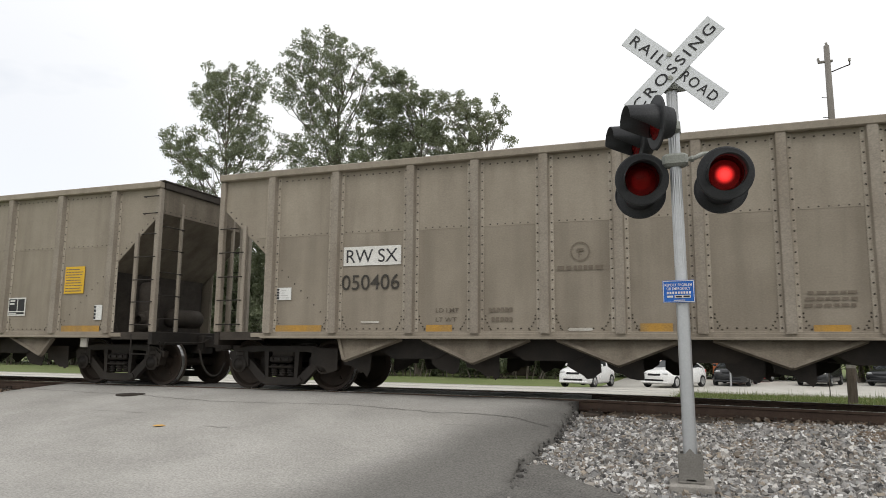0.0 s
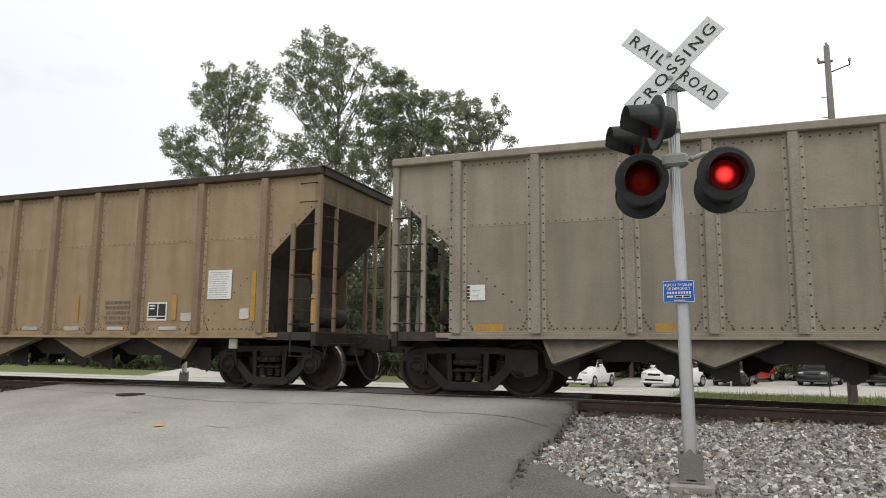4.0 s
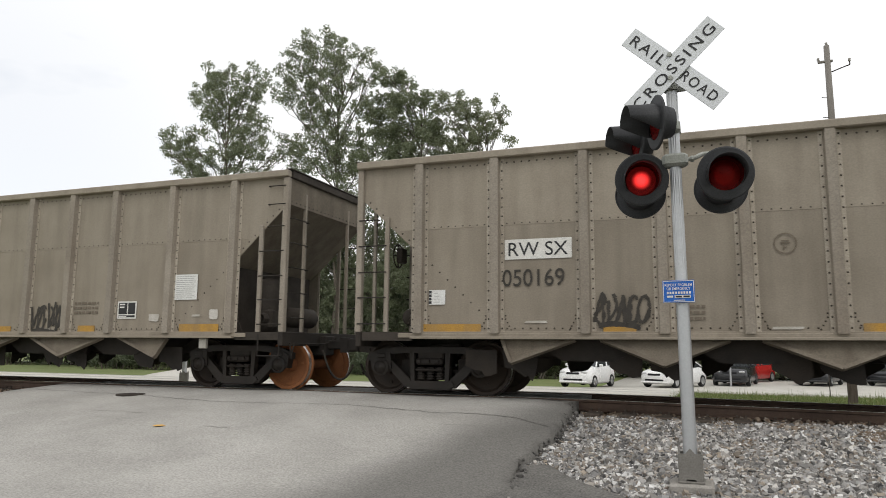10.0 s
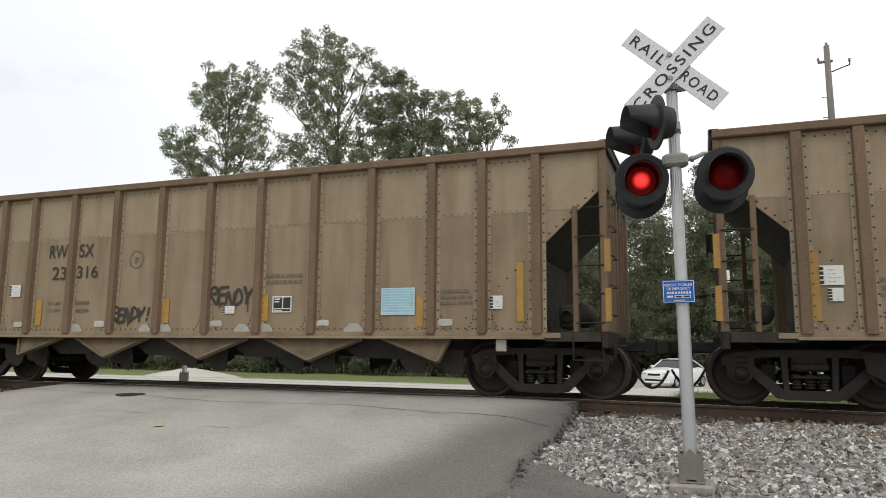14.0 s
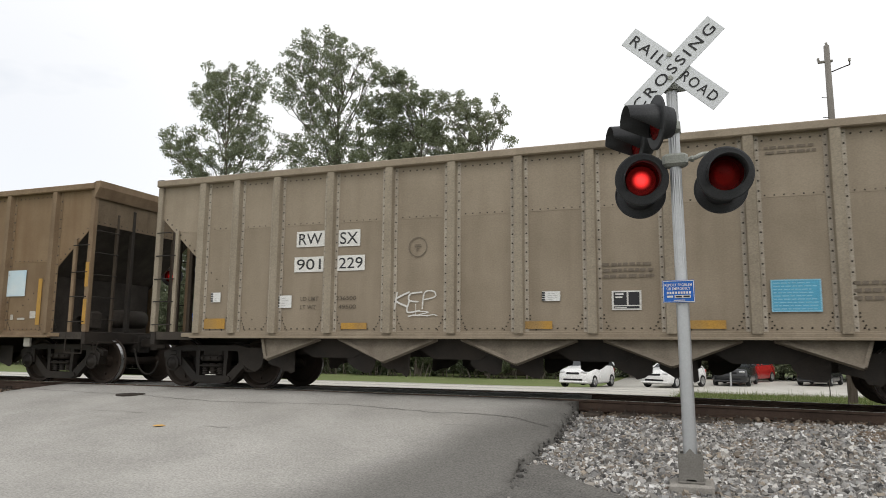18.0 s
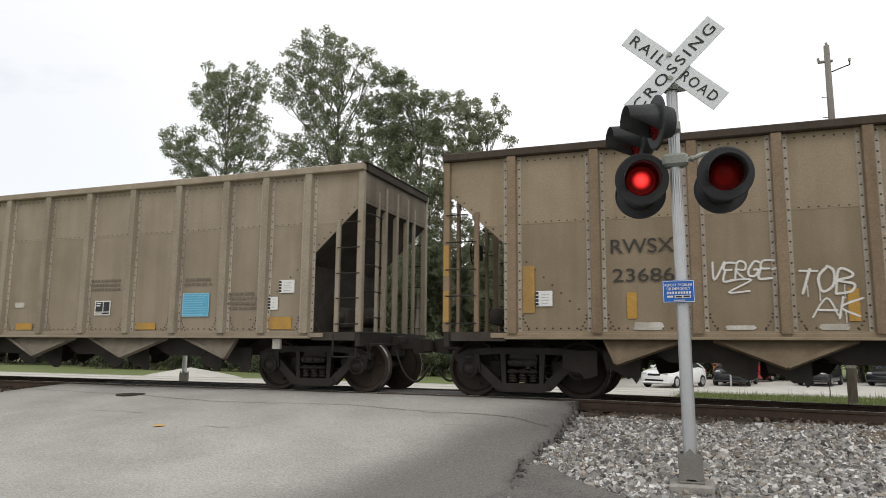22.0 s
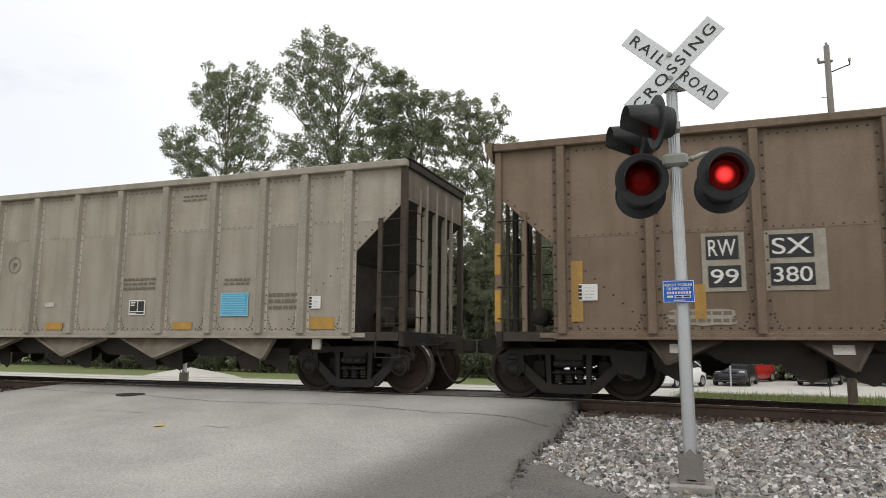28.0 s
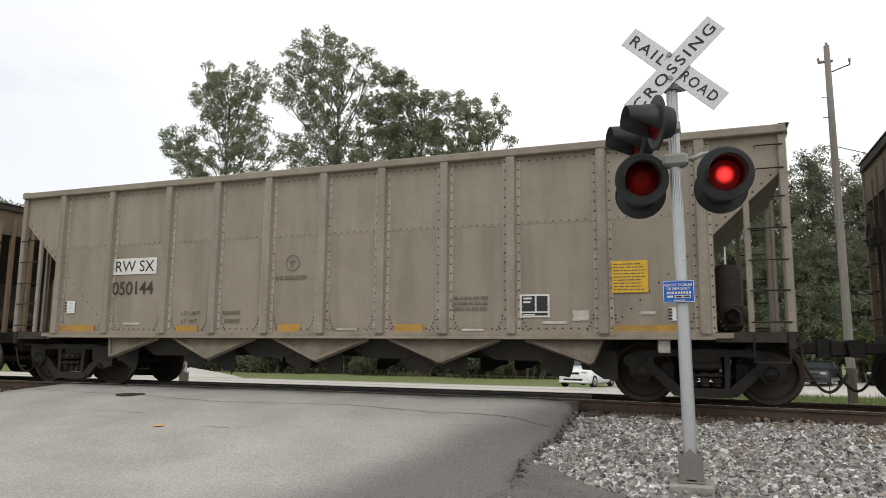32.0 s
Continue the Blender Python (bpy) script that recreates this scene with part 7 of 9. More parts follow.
flat(c, "mark_panel", WHITE_INK, -4.16, -3.59, 2.55, 2.83, "white mark panel")
letters(c, "RW", SIGN_BLACK, -4.11, -3.64, 2.59, 2.79)
flat(c, "mark_panel", WHITE_INK, -3.31, -2.89, 2.53, 2.82, "white mark panel")
letters(c, "SX", SIGN_BLACK, -3.28, -2.93, 2.57, 2.78)
flat(c, "mark_panel", WHITE_INK, -4.19, -3.6, 2.1, 2.37, "white mark panel")
letters(c, "901", SIGN_BLACK, -4.14, -3.65, 2.14, 2.33)
flat(c, "mark_panel", WHITE_INK, -3.32, -2.79, 2.1, 2.37, "white mark panel")
letters(c, "229", SIGN_BLACK, -3.29, -2.83, 2.14, 2.33)
flat(c, "reflector_stripe", YELLOW_TAPE, -6.09, -5.63, 1.1, 1.29, "dull yellow reflector stripe")
flat(c, "reflector_stripe", YELLOW_TAPE, -3.22, -2.73, 1.09, 1.2, "dull yellow reflector stripe")
flat(c, "reflector_stripe", YELLOW_TAPE, 0.01, 0.45, 1.09, 1.21, "dull yellow reflector stripe")
flat(c, "reflector_stripe", YELLOW_TAPE, 2.44, 2.94, 1.09, 1.21, "dull yellow reflector stripe")
flat(c, "reflector_stripe", YELLOW_TAPE, 5.46, 5.94, 1.09, 1.31, "dull yellow reflector stripe")
circle(c, -1.98, -1.63, 2.29, 2.63)
data_panel(c, 1.36, 1.79, 1.37, 1.66)
card(c, BLUE_CARD, 3.54, 4.17, 1.32, 1.77, "strong blue notice", BLUE_INK, 9)
card(c, WHITE_CARD, -5.96, -5.75, 1.59, 1.77, "small white tag", FAINT_INK, 4)
card(c, WHITE_CARD, -4.51, -4.22, 1.47, 1.69, "small white tag", FAINT_INK, 4)
card(c, WHITE_CARD, 0.3, 0.58, 1.52, 1.67, "small white tag", FAINT_INK, 4)
card(c, WHITE_CARD, 5.46, 5.65, 1.45, 1.65, "small white tag", FAINT_INK, 4)
tag(c, WHITE_INK, "KEP", -2.25, -1.5, 1.4, 1.74, 288, 0.026, "white sprayed tag")
tag(c, WHITE_INK, "_Z_", -1.95, -1.45, 1.31, 1.39, 289, 0.02, "white sprayed line")
stencil(c, 1.18, 1.98, 1.83, 2.1)
stencil(c, 4.55, 5.14, 1.44, 1.75)
load_marks(c, -4.04, -3.68, -3.33, -2.94, 1.59, "236500", "49500")
stencil(c, 3.53, 4.22, 3.55, 3.7)
c = CARS[13]
flat(c, "mark_panel", SIGN_BLACK, -4.18, -3.69, 2.08, 2.39, "black mark panel", 0.005)
letters(c, "RW", WHITE_INK, -4.145, -3.725, 2.13, 2.34, 0.012)
flat(c, "mark_panel", SIGN_BLACK, -3.3, -2.71, 2.06, 2.37, "black mark panel", 0.005)
letters(c, "SX", WHITE_INK, -3.265, -2.745, 2.11, 2.32, 0.012)
flat(c, "mark_panel", SIGN_BLACK, -4.16, -3.69, 1.72, 2, "black mark panel", 0.005)
letters(c, "99", WHITE_INK, -4.125, -3.725, 1.77, 1.95, 0.012)
flat(c, "mark_panel", SIGN_BLACK, -3.3, -2.7, 1.72, 2, "black mark panel", 0.005)
letters(c, "224", WHITE_INK, -3.265, -2.735, 1.77, 1.95, 0.012)
flat(c, "reflector_stripe", YELLOW_TAPE, -6.1, -5.91, 1.22, 2.11, "dull yellow reflector stripe")
flat(c, "reflector_stripe", YELLOW_TAPE, -4.28, -4.12, 1.24, 1.71, "dull yellow reflector stripe")
flat(c, "reflector_stripe", YELLOW_TAPE, -1.16, -1.04, 1.23, 1.7, "dull yellow reflector stripe")
flat(c, "reflector_stripe", YELLOW_TAPE, 0.68, 0.79, 1.27, 1.72, "dull yellow reflector stripe")
flat(c, "reflector_stripe", YELLOW_TAPE, 3.56, 3.67, 1.24, 1.7, "dull yellow reflector stripe")
flat(c, "reflector_stripe", YELLOW_TAPE, 5.94, 6.03, 1.23, 2.15, "dull yellow reflector stripe")
circle(c, -1.1, -0.78, 1.96, 2.27)
card(c, SKY_CARD, 5.01, 5.57, 1.78, 2.32, "washed-out pale blue notice", CYAN_CARD, 0)
data_panel(c, 2.65, 3.11, 1.14, 1.46)
card(c, WHITE_CARD, -5.91, -5.67, 1.55, 1.78, "small white tag", FAINT_INK, 4)
patch(c, CHALK, 1.89, 2.15, 1.15, 1.25, 307, "white paint dab")
patch(c, CHALK, 5.39, 5.63, 1.27, 1.33, 308, "white paint dab")
card(c, WHITE_CARD, 5.56, 5.74, 1.36, 1.55, "small white tag", FAINT_INK, 4)
patch(c, PATCH_PAINT, 4.52, 4.69, 1.22, 1.76, 310)
scrawl(c, CHALKY_GREY, -3.19, -2.17, 1.3, 1.68, 311, 0.011, "white sprayed tag")
stencil(c, 3.68, 4.45, 1.34, 1.61)
stencil(c, 2.67, 3.08, 1.48, 1.53)
c = CARS[14]
flat(c, "mark_panel", WHITE_INK, -4.22, -3.66, 2.52, 2.81, "white mark panel")
letters(c, "RW", SIGN_BLACK, -4.17, -3.71, 2.56, 2.77)
flat(c, "mark_panel", WHITE_INK, -3.37, -2.84, 2.53, 2.82, "white mark panel")
letters(c, "SX", SIGN_BLACK, -3.32, -2.89, 2.57, 2.78)
letters(c, "053", DARK_INK, -4.26, -3.67, 2.1, 2.36)
letters(c, "217", DARK_INK, -3.36, -2.84, 2.1, 2.38)
flat(c, "reflector_stripe", YELLOW_TAPE, -6.15, -5.64, 1.09, 1.31, "dull yellow reflector stripe")
flat(c, "reflector_stripe", YELLOW_TAPE, -3.25, -2.75, 1.09, 1.22, "dull yellow reflector stripe")
flat(c, "reflector_stripe", YELLOW_TAPE, -0.77, -0.31, 1.09, 1.22, "dull yellow reflector stripe")
flat(c, "reflector_stripe", YELLOW_TAPE, 2.42, 2.9, 1.09, 1.22, "dull yellow reflector stripe")
flat(c, "reflector_stripe", YELLOW_TAPE, 5.44, 5.92, 1.09, 1.31, "dull yellow reflector stripe")
circle(c, -1.99, -1.64, 2.26, 2.62)
data_panel(c, 1.35, 1.75, 1.37, 1.66)
card(c, BLUE_CARD, 3.52, 4.13, 1.33, 1.77, "strong blue notice", BLUE_INK, 9)
card(c, WHITE_CARD, -5.98, -5.78, 1.6, 1.76, "small white tag", FAINT_INK, 4)
patch(c, CHALK, -5.14, -4.82, 1.23, 1.42, 327, "white paint dab")
patch(c, CHALK, -0.86, -0.58, 1.54, 1.66, 328, "white paint dab")
card(c, WHITE_CARD, 5.65, 5.96, 1.74, 1.97, "small white tag", FAINT_INK, 4)
card(c, WHITE_CARD, 5.43, 5.63, 1.44, 1.67, "small white tag", FAINT_INK, 4)
scrawl(c, WHITE_INK, -2.24, -1.51, 1.31, 1.71, 331, 0.016, "white sprayed tag")
stencil(c, 1.19, 1.96, 1.84, 2.1)
stencil(c, 4.53, 5.17, 1.43, 1.78)
load_marks(c, -4.04, -3.68, -3.33, -2.94, 1.59)
stencil(c, 3.51, 4.15, 1.89, 2.07)
c = CARS[15]
letters(c, "RWSX", DARK_INK, -4.69, -3.77, 2.22, 2.44)
letters(c, "23686", DARK_INK, -4.67, -3.78, 1.79, 1.99)
flat(c, "reflector_stripe", YELLOW_TAPE, -6.06, -5.87, 1.34, 2.08, "dull yellow reflector stripe")
flat(c, "reflector_stripe", YELLOW_TAPE, -4.47, -4.33, 1.24, 1.63, "dull yellow reflector stripe")
flat(c, "reflector_stripe", YELLOW_TAPE, -1.57, -1.43, 1.19, 1.63, "dull yellow reflector stripe")
flat(c, "reflector_stripe", YELLOW_TAPE, 1.25, 1.38, 1.22, 1.61, "dull yellow reflector stripe")
flat(c, "reflector_stripe", YELLOW_TAPE, 4.25, 4.36, 1.27, 1.65, "dull yellow reflector stripe")
flat(c, "reflector_stripe", YELLOW_TAPE, 5.94, 6.03, 1.19, 2.17, "dull yellow reflector stripe")
circle(c, -0.8, -0.47, 2.1, 2.41)
data_panel(c, 3.55, 4.01, 1.25, 1.6)
card(c, WHITE_CARD, 4.98, 5.51, 1.63, 2.16, "white notice with faint lines", FAINT_INK, 12)
card(c, WHITE_CARD, -5.85, -5.59, 1.44, 1.68, "small white tag", FAINT_INK, 4)
patch(c, CHALK, 4.38, 4.65, 1.23, 1.39, 348, "white paint dab")
patch(c, CHALK, 5.72, 5.94, 1.28, 1.48, 349, "white paint dab")
patch(c, CHALK, -4.39, -3.95, 1.07, 1.19, 350, "white paint dab")
patch(c, CHALK, -3.12, -2.71, 1.07, 1.14, 351, "white paint dab")
patch(c, CHALK, -1.95, -1.56, 1.07, 1.16, 352, "white paint dab")
patch(c, CHALK, -0.85, -0.41, 1.07, 1.18, 353, "white paint dab")
patch(c, CHALK, 0.28, 0.72, 1.07, 1.15, 354, "white paint dab")
patch(c, CHALK, 1.43, 1.86, 1.08, 1.15, 355, "white paint dab")
patch(c, CHALK, 2.58, 3, 1.08, 1.15, 356, "white paint dab")
patch(c, CHALK, 3.9, 4.31, 1.08, 1.18, 357, "white paint dab")
tag(c, WHITE_INK, "VERGE-", -3.3, -2.35, 1.78, 2.1, 358, 0.028, "white sprayed tag")
tag(c, WHITE_INK, "Z", -3.05, -2.8, 1.6, 1.8, 361, 0.024, "white sprayed tag")
tag(c, WHITE_INK, "TOB", -2.2, -1.5, 1.58, 1.98, 359, 0.03, "white sprayed tag")
tag(c, WHITE_INK, "AK", -2.0, -1.42, 1.23, 1.53, 360, 0.026, "white sprayed tag")
stencil(c, 2.51, 3.06, 1.43, 1.62)
c = CARS[16]
letters(c, "RW", DARK_INK, -4.15, -3.64, 2.56, 2.81)
letters(c, "SX", DARK_INK, -3.32, -2.96, 2.56, 2.8)
letters(c, "12", DARK_INK, -3.95, -3.65, 2.1, 2.37)
letters(c, "295", DARK_INK, -3.33, -2.79, 2.09, 2.37)
flat(c, "reflector_stripe", YELLOW_TAPE, -6.12, -5.64, 1.1, 1.31, "dull yellow reflector stripe")
flat(c, "reflector_stripe", YELLOW_TAPE, -3.19, -2.71, 1.08, 1.22, "dull yellow reflector stripe")
flat(c, "reflector_stripe", YELLOW_TAPE, -0.73, -0.26, 1.09, 1.22, "dull yellow reflector stripe")
flat(c, "reflector_stripe", YELLOW_TAPE, 2.48, 2.98, 1.09, 1.2, "dull yellow reflector stripe")
flat(c, "reflector_stripe", YELLOW_TAPE, 5.48, 5.97, 1.07, 1.3, "dull yellow reflector stripe")
circle(c, -1.96, -1.62, 2.28, 2.61)
data_panel(c, 1.39, 1.81, 1.36, 1.65)
card(c, BLUE_CARD, 3.59, 4.21, 1.31, 1.76, "strong blue notice", BLUE_INK, 9)
part("red_corner", Shape().prism([(-7.28, 3.32), (-6.4, 2.6), (-6.4, 3.8), (-7.28, 3.8)], FACE - 0.004, FACE), RED_CARD, c, "faded red corner panel")
card(c, WHITE_CARD, -5.96, -5.75, 1.57, 1.78, "small white tag", FAINT_INK, 4)
card(c, WHITE_CARD, -4.48, -4.18, 1.58, 1.8, "small white tag", FAINT_INK, 4)
patch(c, CHALK, -0.8, -0.53, 1.54, 1.65, 376, "white paint dab")
stencil(c, 1.22, 2.01, 1.82, 2.09)
stencil(c, 4.61, 5.18, 1.43, 1.75)
stencil(c, -5.3, -4.73, 1.33, 1.75)
load_marks(c, -4.04, -3.68, -3.33, -2.94, 1.59)
stencil(c, 3.63, 4.22, 1.86, 1.98)
c = CARS[17]
letters(c, "RW SX", DARK_INK, -4.74, -3.74, 2.12, 2.39)
letters(c, "421550", DARK_INK, -4.71, -3.66, 1.8, 2.05)
flat(c, "reflector_stripe", YELLOW_TAPE, -6.04, -5.12, 1.06, 1.18, "dull yellow reflector stripe")
flat(c, "reflector_stripe", YELLOW_TAPE, -3.12, -2.67, 1.04, 1.16, "dull yellow reflector stripe")
flat(c, "reflector_stripe", YELLOW_TAPE, -0.83, -0.38, 1.04, 1.16, "dull yellow reflector stripe")
flat(c, "reflector_stripe", YELLOW_TAPE, 0.34, 0.79, 1.04, 1.14, "dull yellow reflector stripe")
flat(c, "reflector_stripe", YELLOW_TAPE, 2.64, 3.1, 1.01, 1.13, "dull yellow reflector stripe")
circle(c, -1.89, -1.58, 1.98, 2.28)
data_panel(c, 2.65, 3.11, 1.2, 1.53)
card(c, WHITE_CARD, -6.06, -5.77, 1.54, 1.77, "small white tag", FAINT_INK, 4)
patch(c, CHALK, -0.84, -0.4, 1.21, 1.26, 392, "white paint dab")
patch(c, CHALK, -4.4, -4, 1.11, 1.15, 393, "white paint dab")
stencil(c, -1, -0.21, 1.35, 1.59)
load_marks(c, -4.74, -4.3, -4.22, -3.84, 1.36, "236600", "49200")
stencil(c, -2.04, -1.36, 1.69, 1.82)
stencil(c, 0.28, 1.02, 1.26, 1.31)
c = CARS[18]
letters(c, "RW", DARK_INK, -4.18, -3.65, 2.55, 2.82)
letters(c, "SX", DARK_INK, -3.3, -2.93, 2.58, 2.83)
letters(c, "12", DARK_INK, -3.98, -3.67, 2.12, 2.37)
letters(c, "369", DARK_INK, -3.31, -2.76, 2.11, 2.37)
flat(c, "reflector_stripe", YELLOW_TAPE, -6.1, -5.62, 1.11, 1.32, "dull yellow reflector stripe")
flat(c, "reflector_stripe", YELLOW_TAPE, -3.19, -2.72, 1.09, 1.22, "dull yellow reflector stripe")
flat(c, "reflector_stripe", YELLOW_TAPE, -0.74, -0.29, 1.09, 1.23, "dull yellow reflector stripe")
flat(c, "reflector_stripe", YELLOW_TAPE, 2.49, 2.95, 1.09, 1.23, "dull yellow reflector stripe")
flat(c, "reflector_stripe", YELLOW_TAPE, 5.47, 5.96, 1.09, 1.3, "dull yellow reflector stripe")
circle(c, -1.96, -1.61, 2.28, 2.63)
data_panel(c, 1.41, 1.81, 1.37, 1.66)
card(c, BLUE_CARD, 3.58, 4.19, 1.33, 1.76, "strong blue notice", BLUE_INK, 9)
part("red_corner", Shape().prism([(-7.28, 3.32), (-6.4, 2.6), (-6.4, 3.8), (-7.28, 3.8)], FACE - 0.004, FACE), RED_CARD, c, "faded red corner panel")
card(c, WHITE_CARD, -5.96, -5.76, 1.58, 1.79, "small white tag", FAINT_INK, 4)
patch(c, CHALK, -5.08, -4.79, 1.22, 1.42, 412, "white paint dab")
patch(c, CHALK, -0.82, -0.56, 1.55, 1.65, 413, "white paint dab")
card(c, WHITE_CARD, 5.47, 5.69, 1.45, 1.67, "small white tag", FAINT_INK, 4)
stencil(c, 1.21, 2.01, 1.84, 2.11)
stencil(c, 4.59, 5.21, 1.42, 1.76)
stencil(c, -5.32, -4.75, 1.33, 1.77)
load_marks(c, -4.04, -3.68, -3.33, -2.94, 1.59)
stencil(c, 3.6, 4.22, 1.89, 2.04)
stencil(c, 2.56, 3.12, 3.53, 3.68)
c = CARS[19]
flat(c, "mark_panel", SIGN_BLACK, -4.08, -3.64, 2.08, 2.42, "black mark panel", 0.005)
letters(c, "RW", WHITE_INK, -4.045, -3.675, 2.13, 2.37, 0.012)
flat(c, "mark_panel", SIGN_BLACK, -3.24, -2.68, 2.08, 2.41, "black mark panel", 0.005)
letters(c, "SX", WHITE_INK, -3.205, -2.715, 2.13, 2.36, 0.012)
flat(c, "mark_panel", SIGN_BLACK, -4.06, -3.62, 1.68, 1.99, "black mark panel", 0.005)
letters(c, "99", WHITE_INK, -4.025, -3.655, 1.73, 1.94, 0.012)
flat(c, "mark_panel", SIGN_BLACK, -3.24, -2.68, 1.69, 2, "black mark panel", 0.005)
letters(c, "380", WHITE_INK, -3.205, -2.715, 1.74, 1.95, 0.012)
flat(c, "mark_backing", PATCH_PAINT, -4.14, -3.56, 1.62, 2.47, "pale backing of the mark panels")
flat(c, "mark_backing", PATCH_PAINT, -3.32, -2.52, 1.62, 2.47, "pale backing of the mark panels")
flat(c, "reflector_stripe", YELLOW_TAPE, -6.04, -5.86, 1.2, 2.13, "dull yellow reflector stripe")
flat(c, "reflector_stripe", YELLOW_TAPE, -4.26, -4.1, 1.23, 1.73, "dull yellow reflector stripe")
flat(c, "reflector_stripe", YELLOW_TAPE, -1.26, -1.12, 1.27, 1.77, "dull yellow reflector stripe")
flat(c, "reflector_stripe", YELLOW_TAPE, 1.3, 1.42, 1.24, 1.75, "dull yellow reflector stripe")
flat(c, "reflector_stripe", YELLOW_TAPE, 4.15, 4.26, 1.25, 1.75, "dull yellow reflector stripe")
flat(c, "reflector_stripe", YELLOW_TAPE, 6.02, 6.1, 1.17, 2.13, "dull yellow reflector stripe")
data_panel(c, 2.72, 3.22, 1.13, 1.46)
card(c, INDIGO_CARD, 5.08, 5.66, 1.8, 2.34, "violet notice with pale lines", INDIGO_INK, 12)
card(c, WHITE_CARD, -5.92, -5.64, 1.52, 1.77, "small white tag", FAINT_INK, 4)
patch(c, CHALK, 1.88, 2.14, 1.13, 1.23, 437, "white paint dab")
card(c, WHITE_CARD, 5.62, 6.02, 1.37, 1.6, "small white tag", FAINT_INK, 4)
patch(c, CHALK, 5.36, 5.44, 1.28, 1.39, 439, "white paint dab")
patch(c, CHALK, 5.46, 5.7, 1.28, 1.32, 440, "white paint dab")
patch(c, PATCH_PAINT, -4.69, -3.7, 1.13, 1.38, 441)
patch(c, PATCH_PAINT, 0.46, 1.27, 1.13, 1.21, 442)
patch(c, PATCH_PAINT, 3.68, 4.57, 1.35, 1.64, 443)
stencil(c, -4.66, -3.72, 1.15, 1.36)
stencil(c, 3.7, 4.54, 1.36, 1.62)
c = CARS[20]
letters(c, "RW", DARK_INK, -4.18, -3.68, 2.55, 2.84)
letters(c, "SX", DARK_INK, -3.36, -2.99, 2.57, 2.84)
letters(c, "23", DARK_INK, -4.06, -3.68, 2.13, 2.39)
letters(c, "446", DARK_INK, -3.36, -2.8, 2.13, 2.38)
flat(c, "reflector_stripe", YELLOW_TAPE, -6.26, -6.05, 1.2, 2.1, "dull yellow reflector stripe")
flat(c, "reflector_stripe", YELLOW_TAPE, -4.52, -4.37, 1.26, 1.71, "dull yellow reflector stripe")
flat(c, "reflector_stripe", YELLOW_TAPE, -1.94, -1.82, 1.27, 1.67, "dull yellow reflector stripe")
flat(c, "reflector_stripe", YELLOW_TAPE, 1.12, 1.25, 1.24, 1.72, "dull yellow reflector stripe")
flat(c, "reflector_stripe", YELLOW_TAPE, 4.19, 4.3, 1.23, 1.72, "dull yellow reflector stripe")
flat(c, "reflector_stripe", YELLOW_TAPE, 5.87, 6, 1.17, 2.11, "dull yellow reflector stripe")
circle(c, -1.99, -1.64, 2.3, 2.64)
data_panel(c, 1.35, 1.78, 1.38, 1.66)
card(c, CYAN_CARD, 3.56, 4.18, 1.33, 1.77, "light blue notice", SKY_CARD, 9)
card(c, WHITE_CARD, -6.05, -5.86, 1.5, 1.94, "small white tag", FAINT_INK, 4)
card(c, WHITE_CARD, -5.3, -5.03, 1.81, 2.03, "small white tag", FAINT_INK, 4)
patch(c, CHALK, -0.85, -0.57, 1.39, 1.5, 461, "white paint dab")
card(c, WHITE_CARD, 5.48, 5.67, 1.4, 1.59, "small white tag", FAINT_INK, 4)
patch(c, CHALK, -5.06, -4.81, 1.16, 1.25, 463, "white paint dab")
patch(c, CHALK, -2.85, -2.55, 1.15, 1.26, 464, "white paint dab")
patch(c, CHALK, -0.57, -0.28, 1.15, 1.26, 465, "white paint dab")
patch(c, CHALK, 2.27, 2.56, 1.14, 1.25, 466, "white paint dab")
patch(c, CHALK, 4.55, 4.87, 1.12, 1.23, 467, "white paint dab")
gusset(c, -3.47, -3.17, 1.02, 1.19)
gusset(c, -1.69, -1.38, 1, 1.18)
gusset(c, -1.2, -0.87, 1, 1.18)
gusset(c, 0.59, 0.9, 1.02, 1.19)
gusset(c, 1.05, 1.42, 1.01, 1.19)
gusset(c, 2.87, 3.2, 1.01, 1.18)
stencil(c, 1.19, 1.97, 1.85, 2.11)
load_marks(c, -4.04, -3.68, -3.33, -2.94, 1.59, "", "49200")
stencil(c, 3.6, 4.18, 1.88, 2.08)
c = CARS[21]
flat(c, "mark_panel", WHITE_INK, -4.82, -3.74, 2.17, 2.49, "white mark panel")
letters(c, "RW SX", SIGN_BLACK, -4.76, -3.8, 2.22, 2.44)
letters(c, "050144", DARK_INK, -4.81, -3.8, 1.77, 2.03)
card(c, WHITE_CARD, -6.01, -5.76, 1.42, 1.67, "small white tag", FAINT_INK, 4)
flat(c, "reflector_stripe", YELLOW_TAPE, -6.14, -5.21, 1.02, 1.18, "dull yellow reflector stripe")
flat(c, "reflector_stripe", YELLOW_TAPE, -3.2, -2.7, 1.03, 1.16, "dull yellow reflector stripe")
flat(c, "reflector_stripe", YELLOW_TAPE, -0.95, -0.48, 1.03, 1.18, "dull yellow reflector stripe")
flat(c, "reflector_stripe", YELLOW_TAPE, 1.34, 1.86, 1.03, 1.17, "dull yellow reflector stripe")
flat(c, "reflector_stripe", YELLOW_TAPE, 4.91, 5.85, 0.99, 1.15, "dull yellow reflector stripe")
circle(c, -0.84, -0.53, 2.13, 2.42)
data_panel(c, 3.49, 3.96, 1.27, 1.63)
card(c, YELLOW_CARD, 4.91, 5.44, 1.63, 2.11, "yellow notice with brown lines", FAINT_INK, 8)
